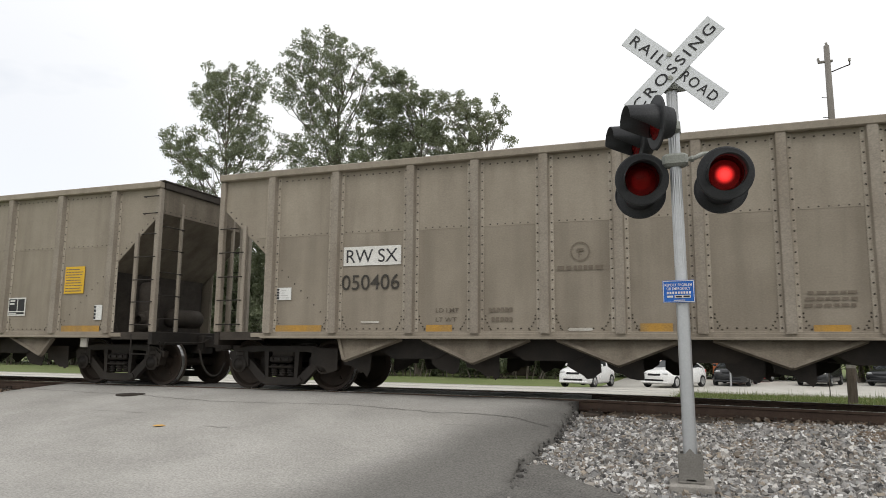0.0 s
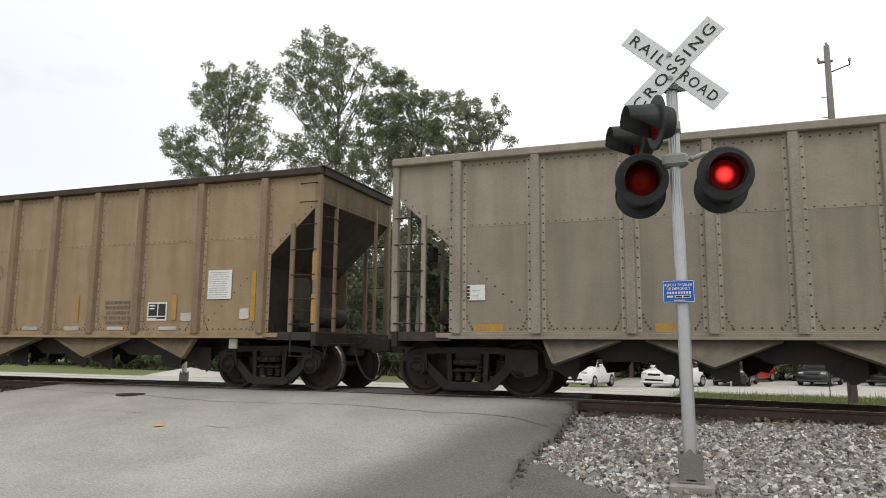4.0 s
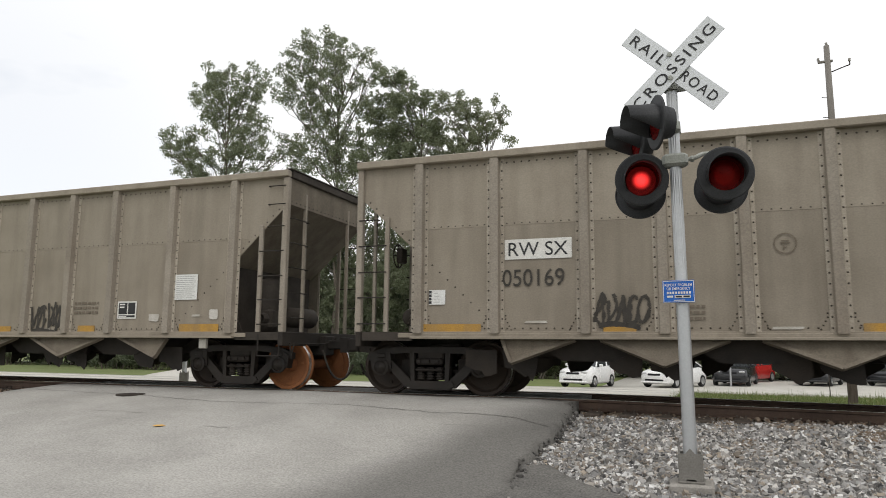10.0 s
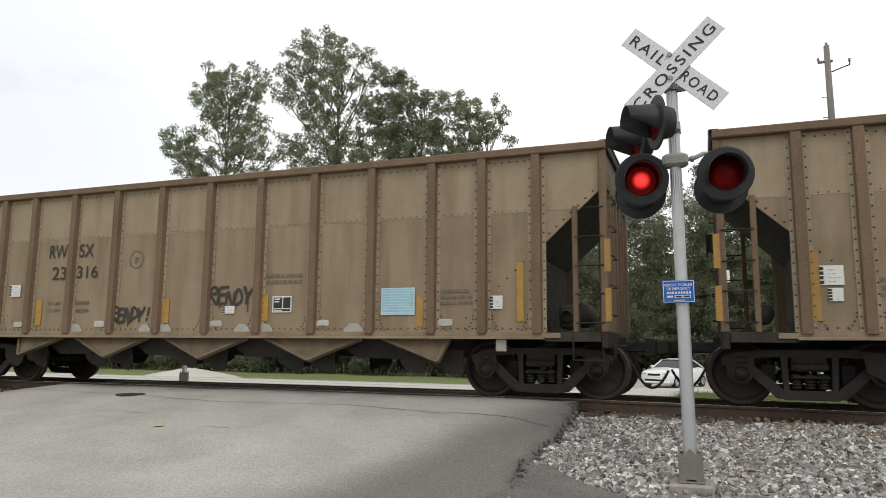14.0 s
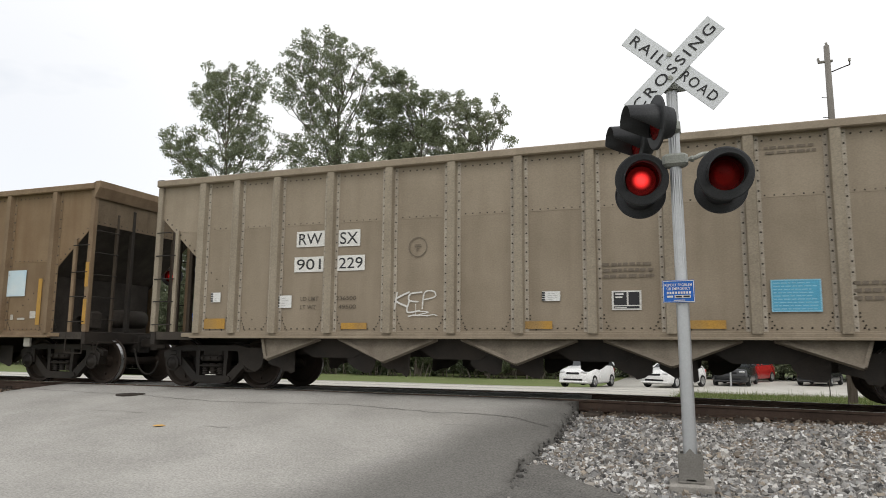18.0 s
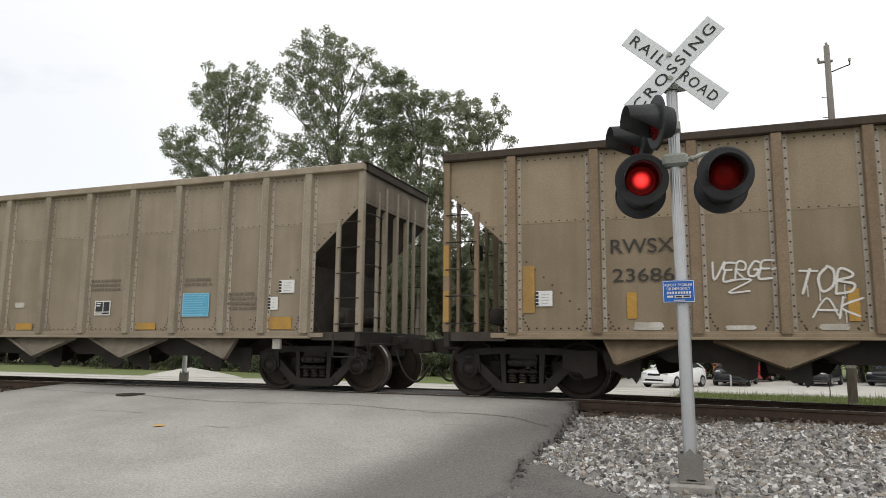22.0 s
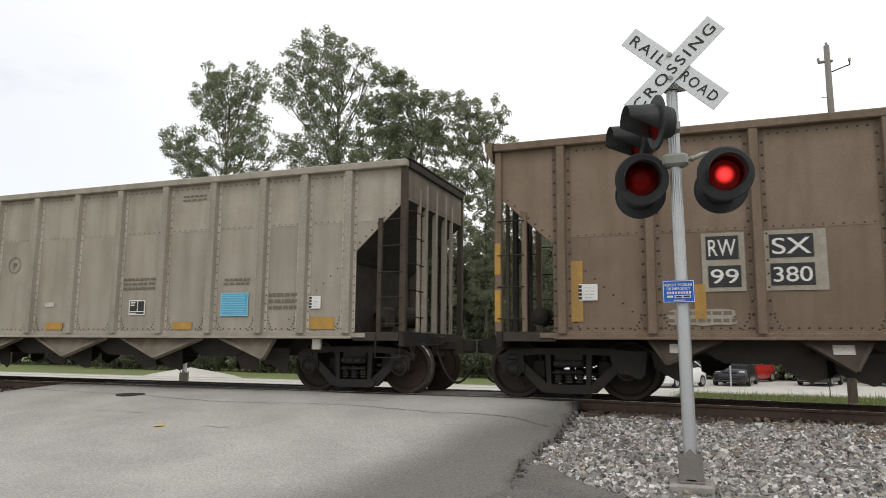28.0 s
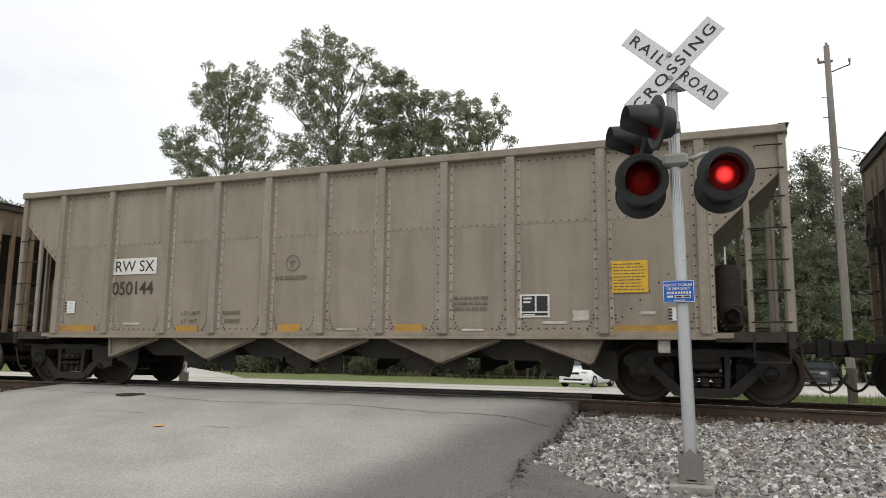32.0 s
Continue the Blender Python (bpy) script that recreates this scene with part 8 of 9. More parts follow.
card(c, WHITE_CARD, 5.72, 5.9, 1.21, 1.4, "small white and red notice", RED_CARD, 3)
patch(c, CHALK, 4.31, 4.57, 1.21, 1.38, 489, "white paint dab")
patch(c, CHALK, 5.31, 5.54, 1.3, 1.35, 490, "white paint dab")
patch(c, CHALK, -4.51, -4.07, 1.18, 1.23, 491, "white paint dab")
patch(c, CHALK, 0.22, 0.65, 1.07, 1.11, 492, "white paint dab")
patch(c, CHALK, 2.51, 2.92, 1.06, 1.1, 493, "white paint dab")
patch(c, CHALK, 3.82, 4.24, 1.17, 1.21, 494, "white paint dab")
stencil(c, 2.36, 2.96, 1.37, 1.63)
load_marks(c, -3.08, -2.66, -2.15, -1.75, 1.36)
stencil(c, -1.04, -0.36, 1.94, 2.07)
part("red_corner", Shape().prism([(6.4, 2.6), (7.2, 3.32), (7.2, 3.8), (6.4, 3.8)], FACE - 0.004, FACE), RED_CARD, CARS[1], "faded red corner panel")
red_end(CARS[1], 1, 7.32)
for k in (16, 18):
    bars = Shape()
    for i, w in enumerate((0.34, 0.4, 0.22)):
        bars.box(-6.82, -6.82 + w, FACE - 0.0065, FACE - 0.0045, 3.68 - 0.12 * i, 3.74 - 0.12 * i)
    part("white_bars", bars, WHITE_INK, CARS[k])["kind"] = "stuff"
for k in (2, 8, 9, 10, 11, 13, 15, 19, 20):
    e = 7.19 if k in (11, 13, 19) else 7.32
    for x, z in ((e, 1.2), (e, 1.95), (-e, 1.2), (-e, 1.95)):
        part("post_stripe", Shape().box(x - 0.05, x + 0.04, -1.522, -1.518, z, z + 0.5), YELLOW_TAPE, CARS[k], "dull yellow reflector stripe")
# one newly turned wheelset has rusted bright orange
for o in CARS[6].children_recursive:
    if o.name.startswith("wheelset") and o.matrix_basis.translation.x > 0 and o.parent.matrix_basis.translation.x > 0:
        o.data = o.data.copy()
        o.data.materials[0] = FRESH_RUST
        o["label"] = "bright orange rusted wheels with a worn tread"
for k in (-1, 3):
    c = CARS[k]
    for x in (-5.7, -2.9, 0.5, 2.7):
        flat(c, "reflector_stripe", YELLOW_TAPE, x - 0.25, x + 0.25, 1.05, 1.17, "dull yellow reflector stripe")
    flat(c, "reflector_stripe", YELLOW_TAPE, 5.0, 6.0, 1.05, 1.17, "dull yellow reflector stripe")
    data_panel(c, 3.45, 3.95, 1.38, 1.76)
    card(c, YELLOW_CARD, 5.0, 5.52, 1.82, 2.37, "yellow notice")
    card(c, WHITE_CARD, 5.85, 6.05, 1.28, 1.58, "small white and red notice", RED_CARD, 3)
    card(c, WHITE_CARD, -6.05, -5.75, 1.55, 1.8, "small white tag", FAINT_INK, 2)
    stencil(c, 2.35, 3.0, 1.5, 1.8)
scrawl(CARS[3], DARK_INK, 1.2, 2.0, 1.1, 1.7, 77, 0.03, "black sprayed tag")


# ---- trees ----
def leaves(name, rng, centres, radii, count, size, material, parent, squash=0.8):
    """Small folded leaves scattered in clumps round the given centres."""
    centres, radii = np.array(centres), np.array(radii)
    pick = rng.choice(len(centres), count, p=radii ** 2 / (radii ** 2).sum())
    d = rng.normal(0, 1, (count, 3))
    d /= np.linalg.norm(d, axis=1)[:, None]
    d *= (rng.random((count, 1)) ** 0.45)
    d[:, 2] *= squash
    c = centres[pick] + d * radii[pick][:, None]
    a = rng.normal(0, 1, (count, 3))
    a /= np.linalg.norm(a, axis=1)[:, None]
    b = np.cross(a, rng.normal(0, 1, (count, 3)))
    b /= np.linalg.norm(b, axis=1)[:, None]
    s = rng.uniform(size * 0.6, size * 1.3, (count, 1))
    n = np.cross(a, b) * s * 0.22
    v = np.stack([c - a * s, c + b * s * 0.42 + n, c + a * s, c - b * s * 0.42 + n], 1).reshape(-1, 3)
    f = (np.array([(0, 1, 2), (0, 2, 3)])[None] + 4 * np.arange(count)[:, None, None]).reshape(-1, 3)
    me = bpy.data.meshes.new(name)
    me.from_pydata(v, [], f)
    me.materials.append(material)
    return part(name, me, None, parent, "")


def limb(s, rng, a, b, r, bend=0.12, n=4):
    """A tapering, slightly crooked limb; returns its end."""
    a, b = np.array(a), np.array(b)
    pts = [a + (b - a) * i / n + (rng.normal(0, bend, 3) * np.linalg.norm(b - a) / n if 0 < i < n else 0) for i in range(n + 1)]
    for i in range(n):
        s.tube(pts[i], pts[i + 1], r * (1 - 0.6 * i / n), r * (1 - 0.6 * (i + 1) / n), 7, caps=False)
    return pts


def tree(at, lobes, trunk_r, count, leaf, material, label, seed, bare=0.0, squash=0.8, dense=24, clump=(0.25, 0.6)):
    """A broadleaf tree: a trunk, a limb and twigs to each lobe of the crown, and clumps of leaves. lobes: x, y, z, radius from its foot."""
    rng = np.random.default_rng(seed)
    t = thing("tree", at, label, "tree")
    s = Shape()
    top = max(l[2] for l in lobes)
    fork = np.array([0.0, 0.0, top * 0.28])
    limb(s, rng, (0, 0, -0.3), fork, trunk_r, 0.05)
    if not count:
        leader = limb(s, rng, fork, (0, 0, top * 0.9), trunk_r * 0.42, 0.08, 8)
    centres, radii = [], []
    for x, y, z, r in lobes:
        c = np.array([x, y, z])
        start = fork * rng.uniform(0.7, 1.0) if count else leader[min(7, max(0, int(8 * (z * 0.9 - abs(x) * 0.55 - fork[2]) / (top * 0.9 - fork[2]))))]
        pts = limb(s, rng, start, c, trunk_r * (0.3 if count else 0.2), 0.14, 5)
        for k in range(int(10 + r * 7) if count else int(6 + r * 6)):
            d = rng.normal(0, 1, 3)
            d /= np.linalg.norm(d)
            d[2] *= squash
            limb(s, rng, pts[rng.integers(2, 6)], c + d * r * rng.uniform(0.5, 1.0), trunk_r * 0.055, 0.16, 3)
        for k in range(int(dense * r * r * (1 - bare)) + 1):
            d = rng.normal(0, 1, 3)
            d *= rng.random() ** 0.42 / np.linalg.norm(d)
            d[2] *= squash + 0.1
            centres.append(c + d * r * 1.15)
            radii.append(rng.uniform(*clump))
    part("trunk", s, BARK, t, "grey-brown trunk and limbs", smooth=True)
    leaves("crown", rng, centres, radii, count or 42 * len(centres), leaf, material, t, 0.85)["kind"] = "stuff"
    return t


def conifer(at, height, spread, count, seed, label):
    rng = np.random.default_rng(seed)
    t = thing("conifer", at, label, "tree")
    s = Shape()
    limb(s, rng, (0, 0, -0.3), (0, 0, height), 0.22, 0.02, 6)
    centres, radii = [], []
    for k in range(90):
        u = rng.uniform(0.22, 1.0)
        a = rng.uniform(0, 6.283)
        r = spread * (1.14 - u) ** 0.7 * rng.uniform(0.5, 1.0)
        e = np.array([r * math.cos(a), r * math.sin(a), height * u - 0.15 * r])
        limb(s, rng, (0, 0, height * u), e, 0.05, 0.08, 3)
        for q in (0.45, 0.75, 1.0):
            centres.append(np.array([0, 0, height * u]) * (1 - q) + e * q)
            radii.append(0.5 + 0.3 * spread * (1.1 - u) * 0.5)
    part("trunk", s, BARK, t, "dark straight trunk", smooth=True)
    leaves("crown", rng, centres, radii, count, 0.13, NEEDLE, t, 0.6)["kind"] = "stuff"


def bush(at, w, d, h, count, material, seed, label, leaf=0.11):
    rng = np.random.default_rng(seed)
    t = thing("bush", at, label, "bush")
    s = Shape()
    centres, radii = [], []
    for k in range(int(10 + w * 2)):
        e = np.array([rng.uniform(-w, w), rng.uniform(-d, d), h * rng.uniform(0.25, 0.9)])
        limb(s, rng, (e[0] * 0.6, e[1] * 0.6, -0.1), e, 0.04, 0.1, 3)
        centres.append(e)
        radii.append(h * rng.uniform(0.22, 0.4))
    part("stem", s, BARK, t)["kind"] = "stuff"
    leaves("foliage", rng, centres, radii, count, leaf, material, t, 0.9)["kind"] = "stuff"


FAR_Z = -1.3
# the tall group beyond the road
tree(pose(-40.8, 40.0, FAR_Z), ((-6.2, -0.6, 21.1, 1.61), (-4.2, 0.0, 21.5, 1.11), (-5.4, 0.6, 20.0, 1.76), (-2.7, -0.3, 18.9, 1.4), (-2.2, 0.3, 27.1, 1.57), (0.0, -0.6, 27.3, 1.37), (2.5, 0.0, 26.8, 1.35), (-3.3, 0.6, 25.7, 1.26), (-1.1, -0.3, 24.6, 1.84), (1.5, 0.3, 24.9, 1.79), (3.5, -0.6, 25.1, 1.03), (-1.4, 0.0, 22.4, 1.69), (1.4, 0.6, 22.4, 1.64), (3.6, -0.3, 22.1, 1.11), (-0.2, 0.3, 19.8, 2.1), (2.5, -0.6, 19.9, 1.76), (5.1, 0.0, 19.7, 1.42), (6.7, 0.6, 20.0, 1.13), (5.7, -0.3, 15.6, 1.98), (1.9, 0.3, 17.1, 2.47), (-3.2, -0.6, 16.8, 1.85), (3.6, 0.0, 13.7, 2.6), (0.5, 0.6, 12.5, 2.72)), 0.3, 0, 0.124, LEAF, "tall broadleaf tree with an uneven green crown", 31, dense=13, clump=(0.25, 0.57))
tree(pose(-29.2, 40.0, FAR_Z), ((-3.2, -0.6, 29.2, 1.06), (-1.4, 0.0, 29.3, 1.05), (0.0, 0.6, 28.4, 1.03), (-4.5, -0.3, 27.9, 1.27), (-2.2, 0.3, 27.3, 1.66), (0.0, -0.6, 26.7, 1.35), (2.3, 0.0, 27.2, 1.0), (3.2, 0.6, 26.2, 0.73), (-4.9, -0.3, 26.0, 1.27), (-3.1, 0.3, 24.9, 1.66), (-0.6, -0.6, 24.6, 1.61), (1.2, 0.0, 25.2, 0.85), (2.5, 0.6, 25.1, 0.73), (-5.6, -0.3, 24.4, 1.09), (-3.0, 0.3, 22.6, 1.51), (-0.5, -0.6, 22.1, 1.61), (-1.6, 0.0, 19.8, 1.88), (0.7, 0.6, 20.0, 1.57), (-2.7, -0.3, 18.4, 1.63), (0.0, 0.3, 17.7, 1.58), (2.2, -0.6, 17.1, 2.47), (0.2, 0.0, 13.2, 2.84), (-1.7, 0.6, 9.9, 2.47)), 0.34, 0, 0.124, LEAF, "tall broadleaf tree with an uneven green crown", 32, dense=14, clump=(0.25, 0.59))
tree(pose(-21.8, 40.6, FAR_Z), ((-2.7, -0.6, 25.0, 1.15), (-1.6, 0.0, 24.9, 0.96), (-3.6, 0.6, 23.4, 1.29), (-1.6, -0.3, 22.9, 1.51), (0.2, 0.3, 22.8, 0.94), (-4.7, -0.6, 22.1, 1.25), (-2.1, 0.0, 20.9, 1.76), (0.1, 0.6, 20.7, 1.47), (-4.1, -0.3, 19.9, 1.79), (-1.5, 0.3, 18.7, 1.48), (1.0, -0.6, 19.2, 1.21), (-2.0, 0.0, 16.8, 2.6), (-0.4, 0.6, 13.4, 2.72), (2.6, -0.3, 15.1, 2.23), (0.7, 0.3, 10.1, 2.6), (-1.7, -0.6, 7.5, 2.35)), 0.3, 0, 0.148, LEAF, "broadleaf tree with a mid-green crown", 33, dense=15, clump=(0.27, 0.64))
tree(pose(-16.0, 40.6, FAR_Z), ((-3.8, -0.6, 22.3, 1.0), (-2.5, 0.0, 22.1, 1.17), (-1.1, 0.6, 21.5, 1.0), (-2.7, -0.3, 20.5, 1.29), (-1.1, 0.3, 20.2, 1.14), (0.1, -0.6, 20.2, 0.77), (1.0, 0.0, 21.9, 0.58), (1.1, 0.6, 20.9, 0.68), (0.6, -0.3, 19.2, 0.82), (-2.2, 0.3, 18.7, 1.46), (-0.6, -0.6, 18.5, 1.14), (1.9, 0.0, 18.4, 0.55), (-0.4, 0.6, 16.2, 1.98), (1.0, -0.3, 13.9, 2.1), (-1.4, 0.3, 11.7, 2.35), (1.0, -0.6, 9.4, 2.1), (-0.5, 0.0, 6.9, 2.35), (0.7, 0.6, 4.7, 1.98), (-4.5, 0.2, 20.0, 1.11), (-4.1, 0.0, 18.3, 1.24), (-1.7, -0.4, 17.6, 1.36)), 0.22, 0, 0.111, LEAF_TWIG, "thin grey-green broadleaf tree with open twigs", 34, dense=19, clump=(0.17, 0.45))
# woods behind the lot and the field
for i, (x, y, h, sp) in enumerate(((0.5, 46, 16.6, 3.4), (4.0, 48, 17.4, 3.4), (7.8, 46, 16.6, 3.4), (11.0, 47, 14.4, 3.8), (14.5, 46, 15.2, 3.8), (18.5, 47, 16.0, 3.8), (23, 49, 17.0, 3.8), (-3.6, 47, 12.6, 3.4))):
    conifer(pose(x, y, FAR_Z), h, sp, 12000, 50 + i, "dark green conifer at the edge of the woods")
for i, (x, y, h, tone) in enumerate(((-1.5, 43.5, 14.4, LEAF_FAR), (2.6, 44, 15.4, LEAF_FAR), (6.4, 43, 11.0, LEAF_FAR), (10.0, 44, 10.5, LEAF_FAR), (13.5, 44, 9.5, LEAF_YELLOW), (17.5, 44, 11.0, LEAF_FAR), (22, 45, 12, LEAF_FAR), (-5.4, 43, 13.6, LEAF_FAR), (-11.6, 40, 16.6, LEAF_FAR), (5.0, 45, 16.4, LEAF_FAR), (8.2, 46, 17.0, LEAF_FAR), (11.8, 47, 16.2, LEAF_FAR), (-8.2, 42, 15.6, LEAF_FAR))):
    tree(pose(x, y, FAR_Z), ((-1.6, 0, h * 0.72, 2.2), (1.5, 0.4, h * 0.78, 2.1), (0, 0, h - 1.4, 1.7), (0.4, -0.8, h * 0.5, 2.4), (-1.4, -0.6, h * 0.36, 2.2), (1.8, -0.5, h * 0.28, 2.1)), 0.22, 16000, 0.115, tone, "mid-green broadleaf tree at the edge of the woods", 70 + i, 0.1)
for i in range(13):
    x, h = -11.5 - i * 5.2, 11.6 + 1.2 * math.sin(i * 2.3) + 0.48 * i
    tree(pose(x, 44 + 3 * math.sin(i * 1.3), FAR_Z), ((-1.8, 0, h * 0.72, 2.3), (1.7, 0.4, h * 0.76, 2.3), (0, 0, h - 1.6, 2.0), (0.4, -0.8, h * 0.5, 2.6), (-1.8, -0.6, h * 0.36, 2.5), (2.0, -0.5, h * 0.3, 2.5), (0.2, -1, h * 0.16, 2.0)), 0.24, 11000, 0.19, LEAF_FAR, "dense green tree at the far side of the field", 170 + i)
for i in range(18):
    x = -82 + i * 6.1
    bush(pose(x, 45 + 3 * math.sin(i * 2.1), FAR_Z), 3.8, 1.5, 3.4 + 0.8 * math.sin(i * 1.7), 4600, LEAF_FAR if i % 3 else NEEDLE, 110 + i, "dark undergrowth along the edge of the field", 0.2)
for i in range(15):
    bush(pose(-50 + i * 2.9, 37.5 + 0.6 * math.sin(i * 1.9), FAR_Z), 2.6, 0.9, 2.4 + 0.4 * math.sin(i * 2.7), 5200, LEAF_FAR if i % 3 else NEEDLE, 210 + i, "low undergrowth at the foot of tall trees", 0.15)
# the dark depth of the woods
for i in range(17):
    bush(pose(-82 + i * 6.2, 52 + 2 * math.sin(i * 1.7), FAR_Z), 4.6, 1.6, 10.5 + 1.2 * math.sin(i * 2.3), 5200, NEEDLE if i % 2 else LEAF_FAR, 240 + i, "dense dark green thicket deep in the woods", 0.34)
for i, (x, y) in enumerate(((12.2, 40), (14.5, 41), (10.0, 41))):
    bush(pose(x, y, FAR_Z), 1.5, 1.0, 3.6, 4200, LEAF_YELLOW, 140 + i, "yellow-green shrub beside the lot")

# rough grass between track and lot
rng = np.random.default_rng(9)
n = 60000
gx, gy = rng.uniform(-1.4, 22, n), rng.uniform(4.0, 22.6, n)
gz = np.array([along(NEAR_FALL, q) for q in gy]) - 0.06
gh = rng.uniform(0.05, 0.17, n) * (1 + 1.5 * (rng.random(n) > 0.96) * (gy > 14))
ga = rng.uniform(0, 6.283, n)
lean = rng.normal(0, 0.06, (n, 2))
w = 0.009
v = np.stack([np.stack([gx - w * np.cos(ga), gy - w * np.sin(ga), gz], 1), np.stack([gx + w * np.cos(ga), gy + w * np.sin(ga), gz], 1), np.stack([gx + lean[:, 0], gy + lean[:, 1], gz + gh], 1)], 1).reshape(-1, 3)
me = bpy.data.meshes.new("rough_grass")
me.from_pydata(v, [], np.arange(3 * n).reshape(-1, 3))
me.materials.append(BLADE)
tagged(new("rough_grass", me), "rough uncut grass between the track and the lot", "grass", kind="stuff")

# ---- poles and wires ----
pole = thing("utility_pole", pose(4.34, 13.9, -0.95, 0, -0.25, 0), "tall weathered wooden utility pole", "utility pole")
part("shaft", Shape().lathe([(0.14, -0.3), (0.138, 3), (0.115, 8), (0.09, 12.15), (0.0, 12.2)], 16), POLE_WOOD, pole, smooth=True)
part("butt", Shape().lathe([(0.146, -0.2), (0.145, 1.12), (0.14, 1.2)], 16), CREOSOTE, pole, "dark creosoted foot", smooth=True)
part("crossarm", Shape().block(-0.3, 0.16, -0.04, 0.04, 11.55, 11.63, 0.01), POLE_WOOD, pole)
part("bracket", Shape().path([(0.1, 0, 11.2), (0.4, -0.02, 11.3), (0.66, -0.02, 11.38), (0.66, -0.02, 11.5)], 0.02, 6), SHADE_STEEL, pole)
for x, z in ((-0.28, 11.63), (0.66, 11.5), (0.0, 12.16)):
    part("insulator", Shape().lathe([(0.02, 0), (0.05, 0.03), (0.03, 0.06), (0.05, 0.09), (0.0, 0.13)], 10, pose(x, 0, z)), CONCRETE, pole, smooth=True)
for z in (3.0, 4.1, 5.2, 9.6, 10.3):
    part("pole_step", Shape().tube((-0.1, 0, z), (-0.26, -0.02, z + 0.02), 0.012, n=6), SHADE_STEEL, pole)
lamp = thing("light_pole", pose(1.2, 31, -1.28), "slim grey pole with a small white box", "pole")
part("shaft", Shape().lathe([(0.055, 0), (0.05, 5), (0.04, 9.2)], 12), ALU, lamp, smooth=True)
part("meter_box", Shape().block(-0.2, 0.2, -0.26, -0.08, 5.9, 6.6, 0.03), WHITE_CARD, lamp, "white metal box")
sp = thing("marker_post", pose(4.77, 21.5, -1.1), "thin dark marker post in the grass", "post")
part("shaft", Shape().lathe([(0.02, -0.1), (0.02, 1.2), (0.0, 1.21)], 8), SHADE_STEEL, sp)
for a, b, sag in (((1.2, 31, 5.0), (21, 33, 3.2), 0.3), ((4.42, 13.9, 7.6), (30, 40, 9), 0.6)):
    s, a, b = Shape(), Vector(a), Vector(b)
    pts = [a.lerp(b, i / 10) - Vector((0, 0, sag * 4 * (i / 10) * (1 - i / 10))) for i in range(11)]
    whole("wire", s.path(pts, 0.014, 5), WIRE, "thin sagging overhead wire", "wire")

# gravel heap, hydrant-like post, shed and orange wall beyond the lot
hp = Shape()
for j in range(9):
    for i in range(24):
        r = 2.4 * (1 - j / 8)
        hp.v.append((r * 1.5 * math.cos(i * math.pi / 12) * (1 + 0.15 * noise.noise((i, j, 0))), r * math.sin(i * math.pi / 12), 0.62 * (j / 8) ** 0.8 + 0.05 * noise.noise((i * 0.7, j, 5))))
hp.f = [(j * 24 + i, j * 24 + (i + 1) % 24, j * 24 + 24 + (i + 1) % 24, j * 24 + 24 + i) for j in range(8) for i in range(24)]
whole("gravel_heap", hp, ASPHALT_LOT, "low heap of pale grey gravel on the grass", "gravel heap", at=pose(-31.5, 25.5, -1.24))

shed = thing("shed", pose(-14.5, 44, FAR_Z), "low dark wooden shed among the trees", "shed")
part("wall", Shape().box(-4, 4, -2, 2, 0, 2.3), SHED_DARK, shed)
part("roof", Shape().prism([(-4.3, 2.3), (4.3, 2.3), (4.3, 2.42), (-4.3, 2.42)], -2.4, 2.4), ROOF_GREY, shed)
for i in range(16):
    part("board", Shape().box(-4 + i * 0.5 + 0.02, -3.54 + i * 0.5, -2.03, -2.0, 0.02, 2.28), SHED_DARK, shed)
wall = thing("kiosk", pose(0.75, 41.6, FAR_Z), "orange painted kiosk beside the lot", "kiosk")
part("wall", Shape().block(-0.4, 0.4, -0.6, 0.6, 0, 2.6, 0.03), ORANGE_WALL, wall)
part("roof", Shape().block(-0.55, 0.55, -0.75, 0.75, 2.6, 2.75, 0.03), ROOF_GREY, wall)


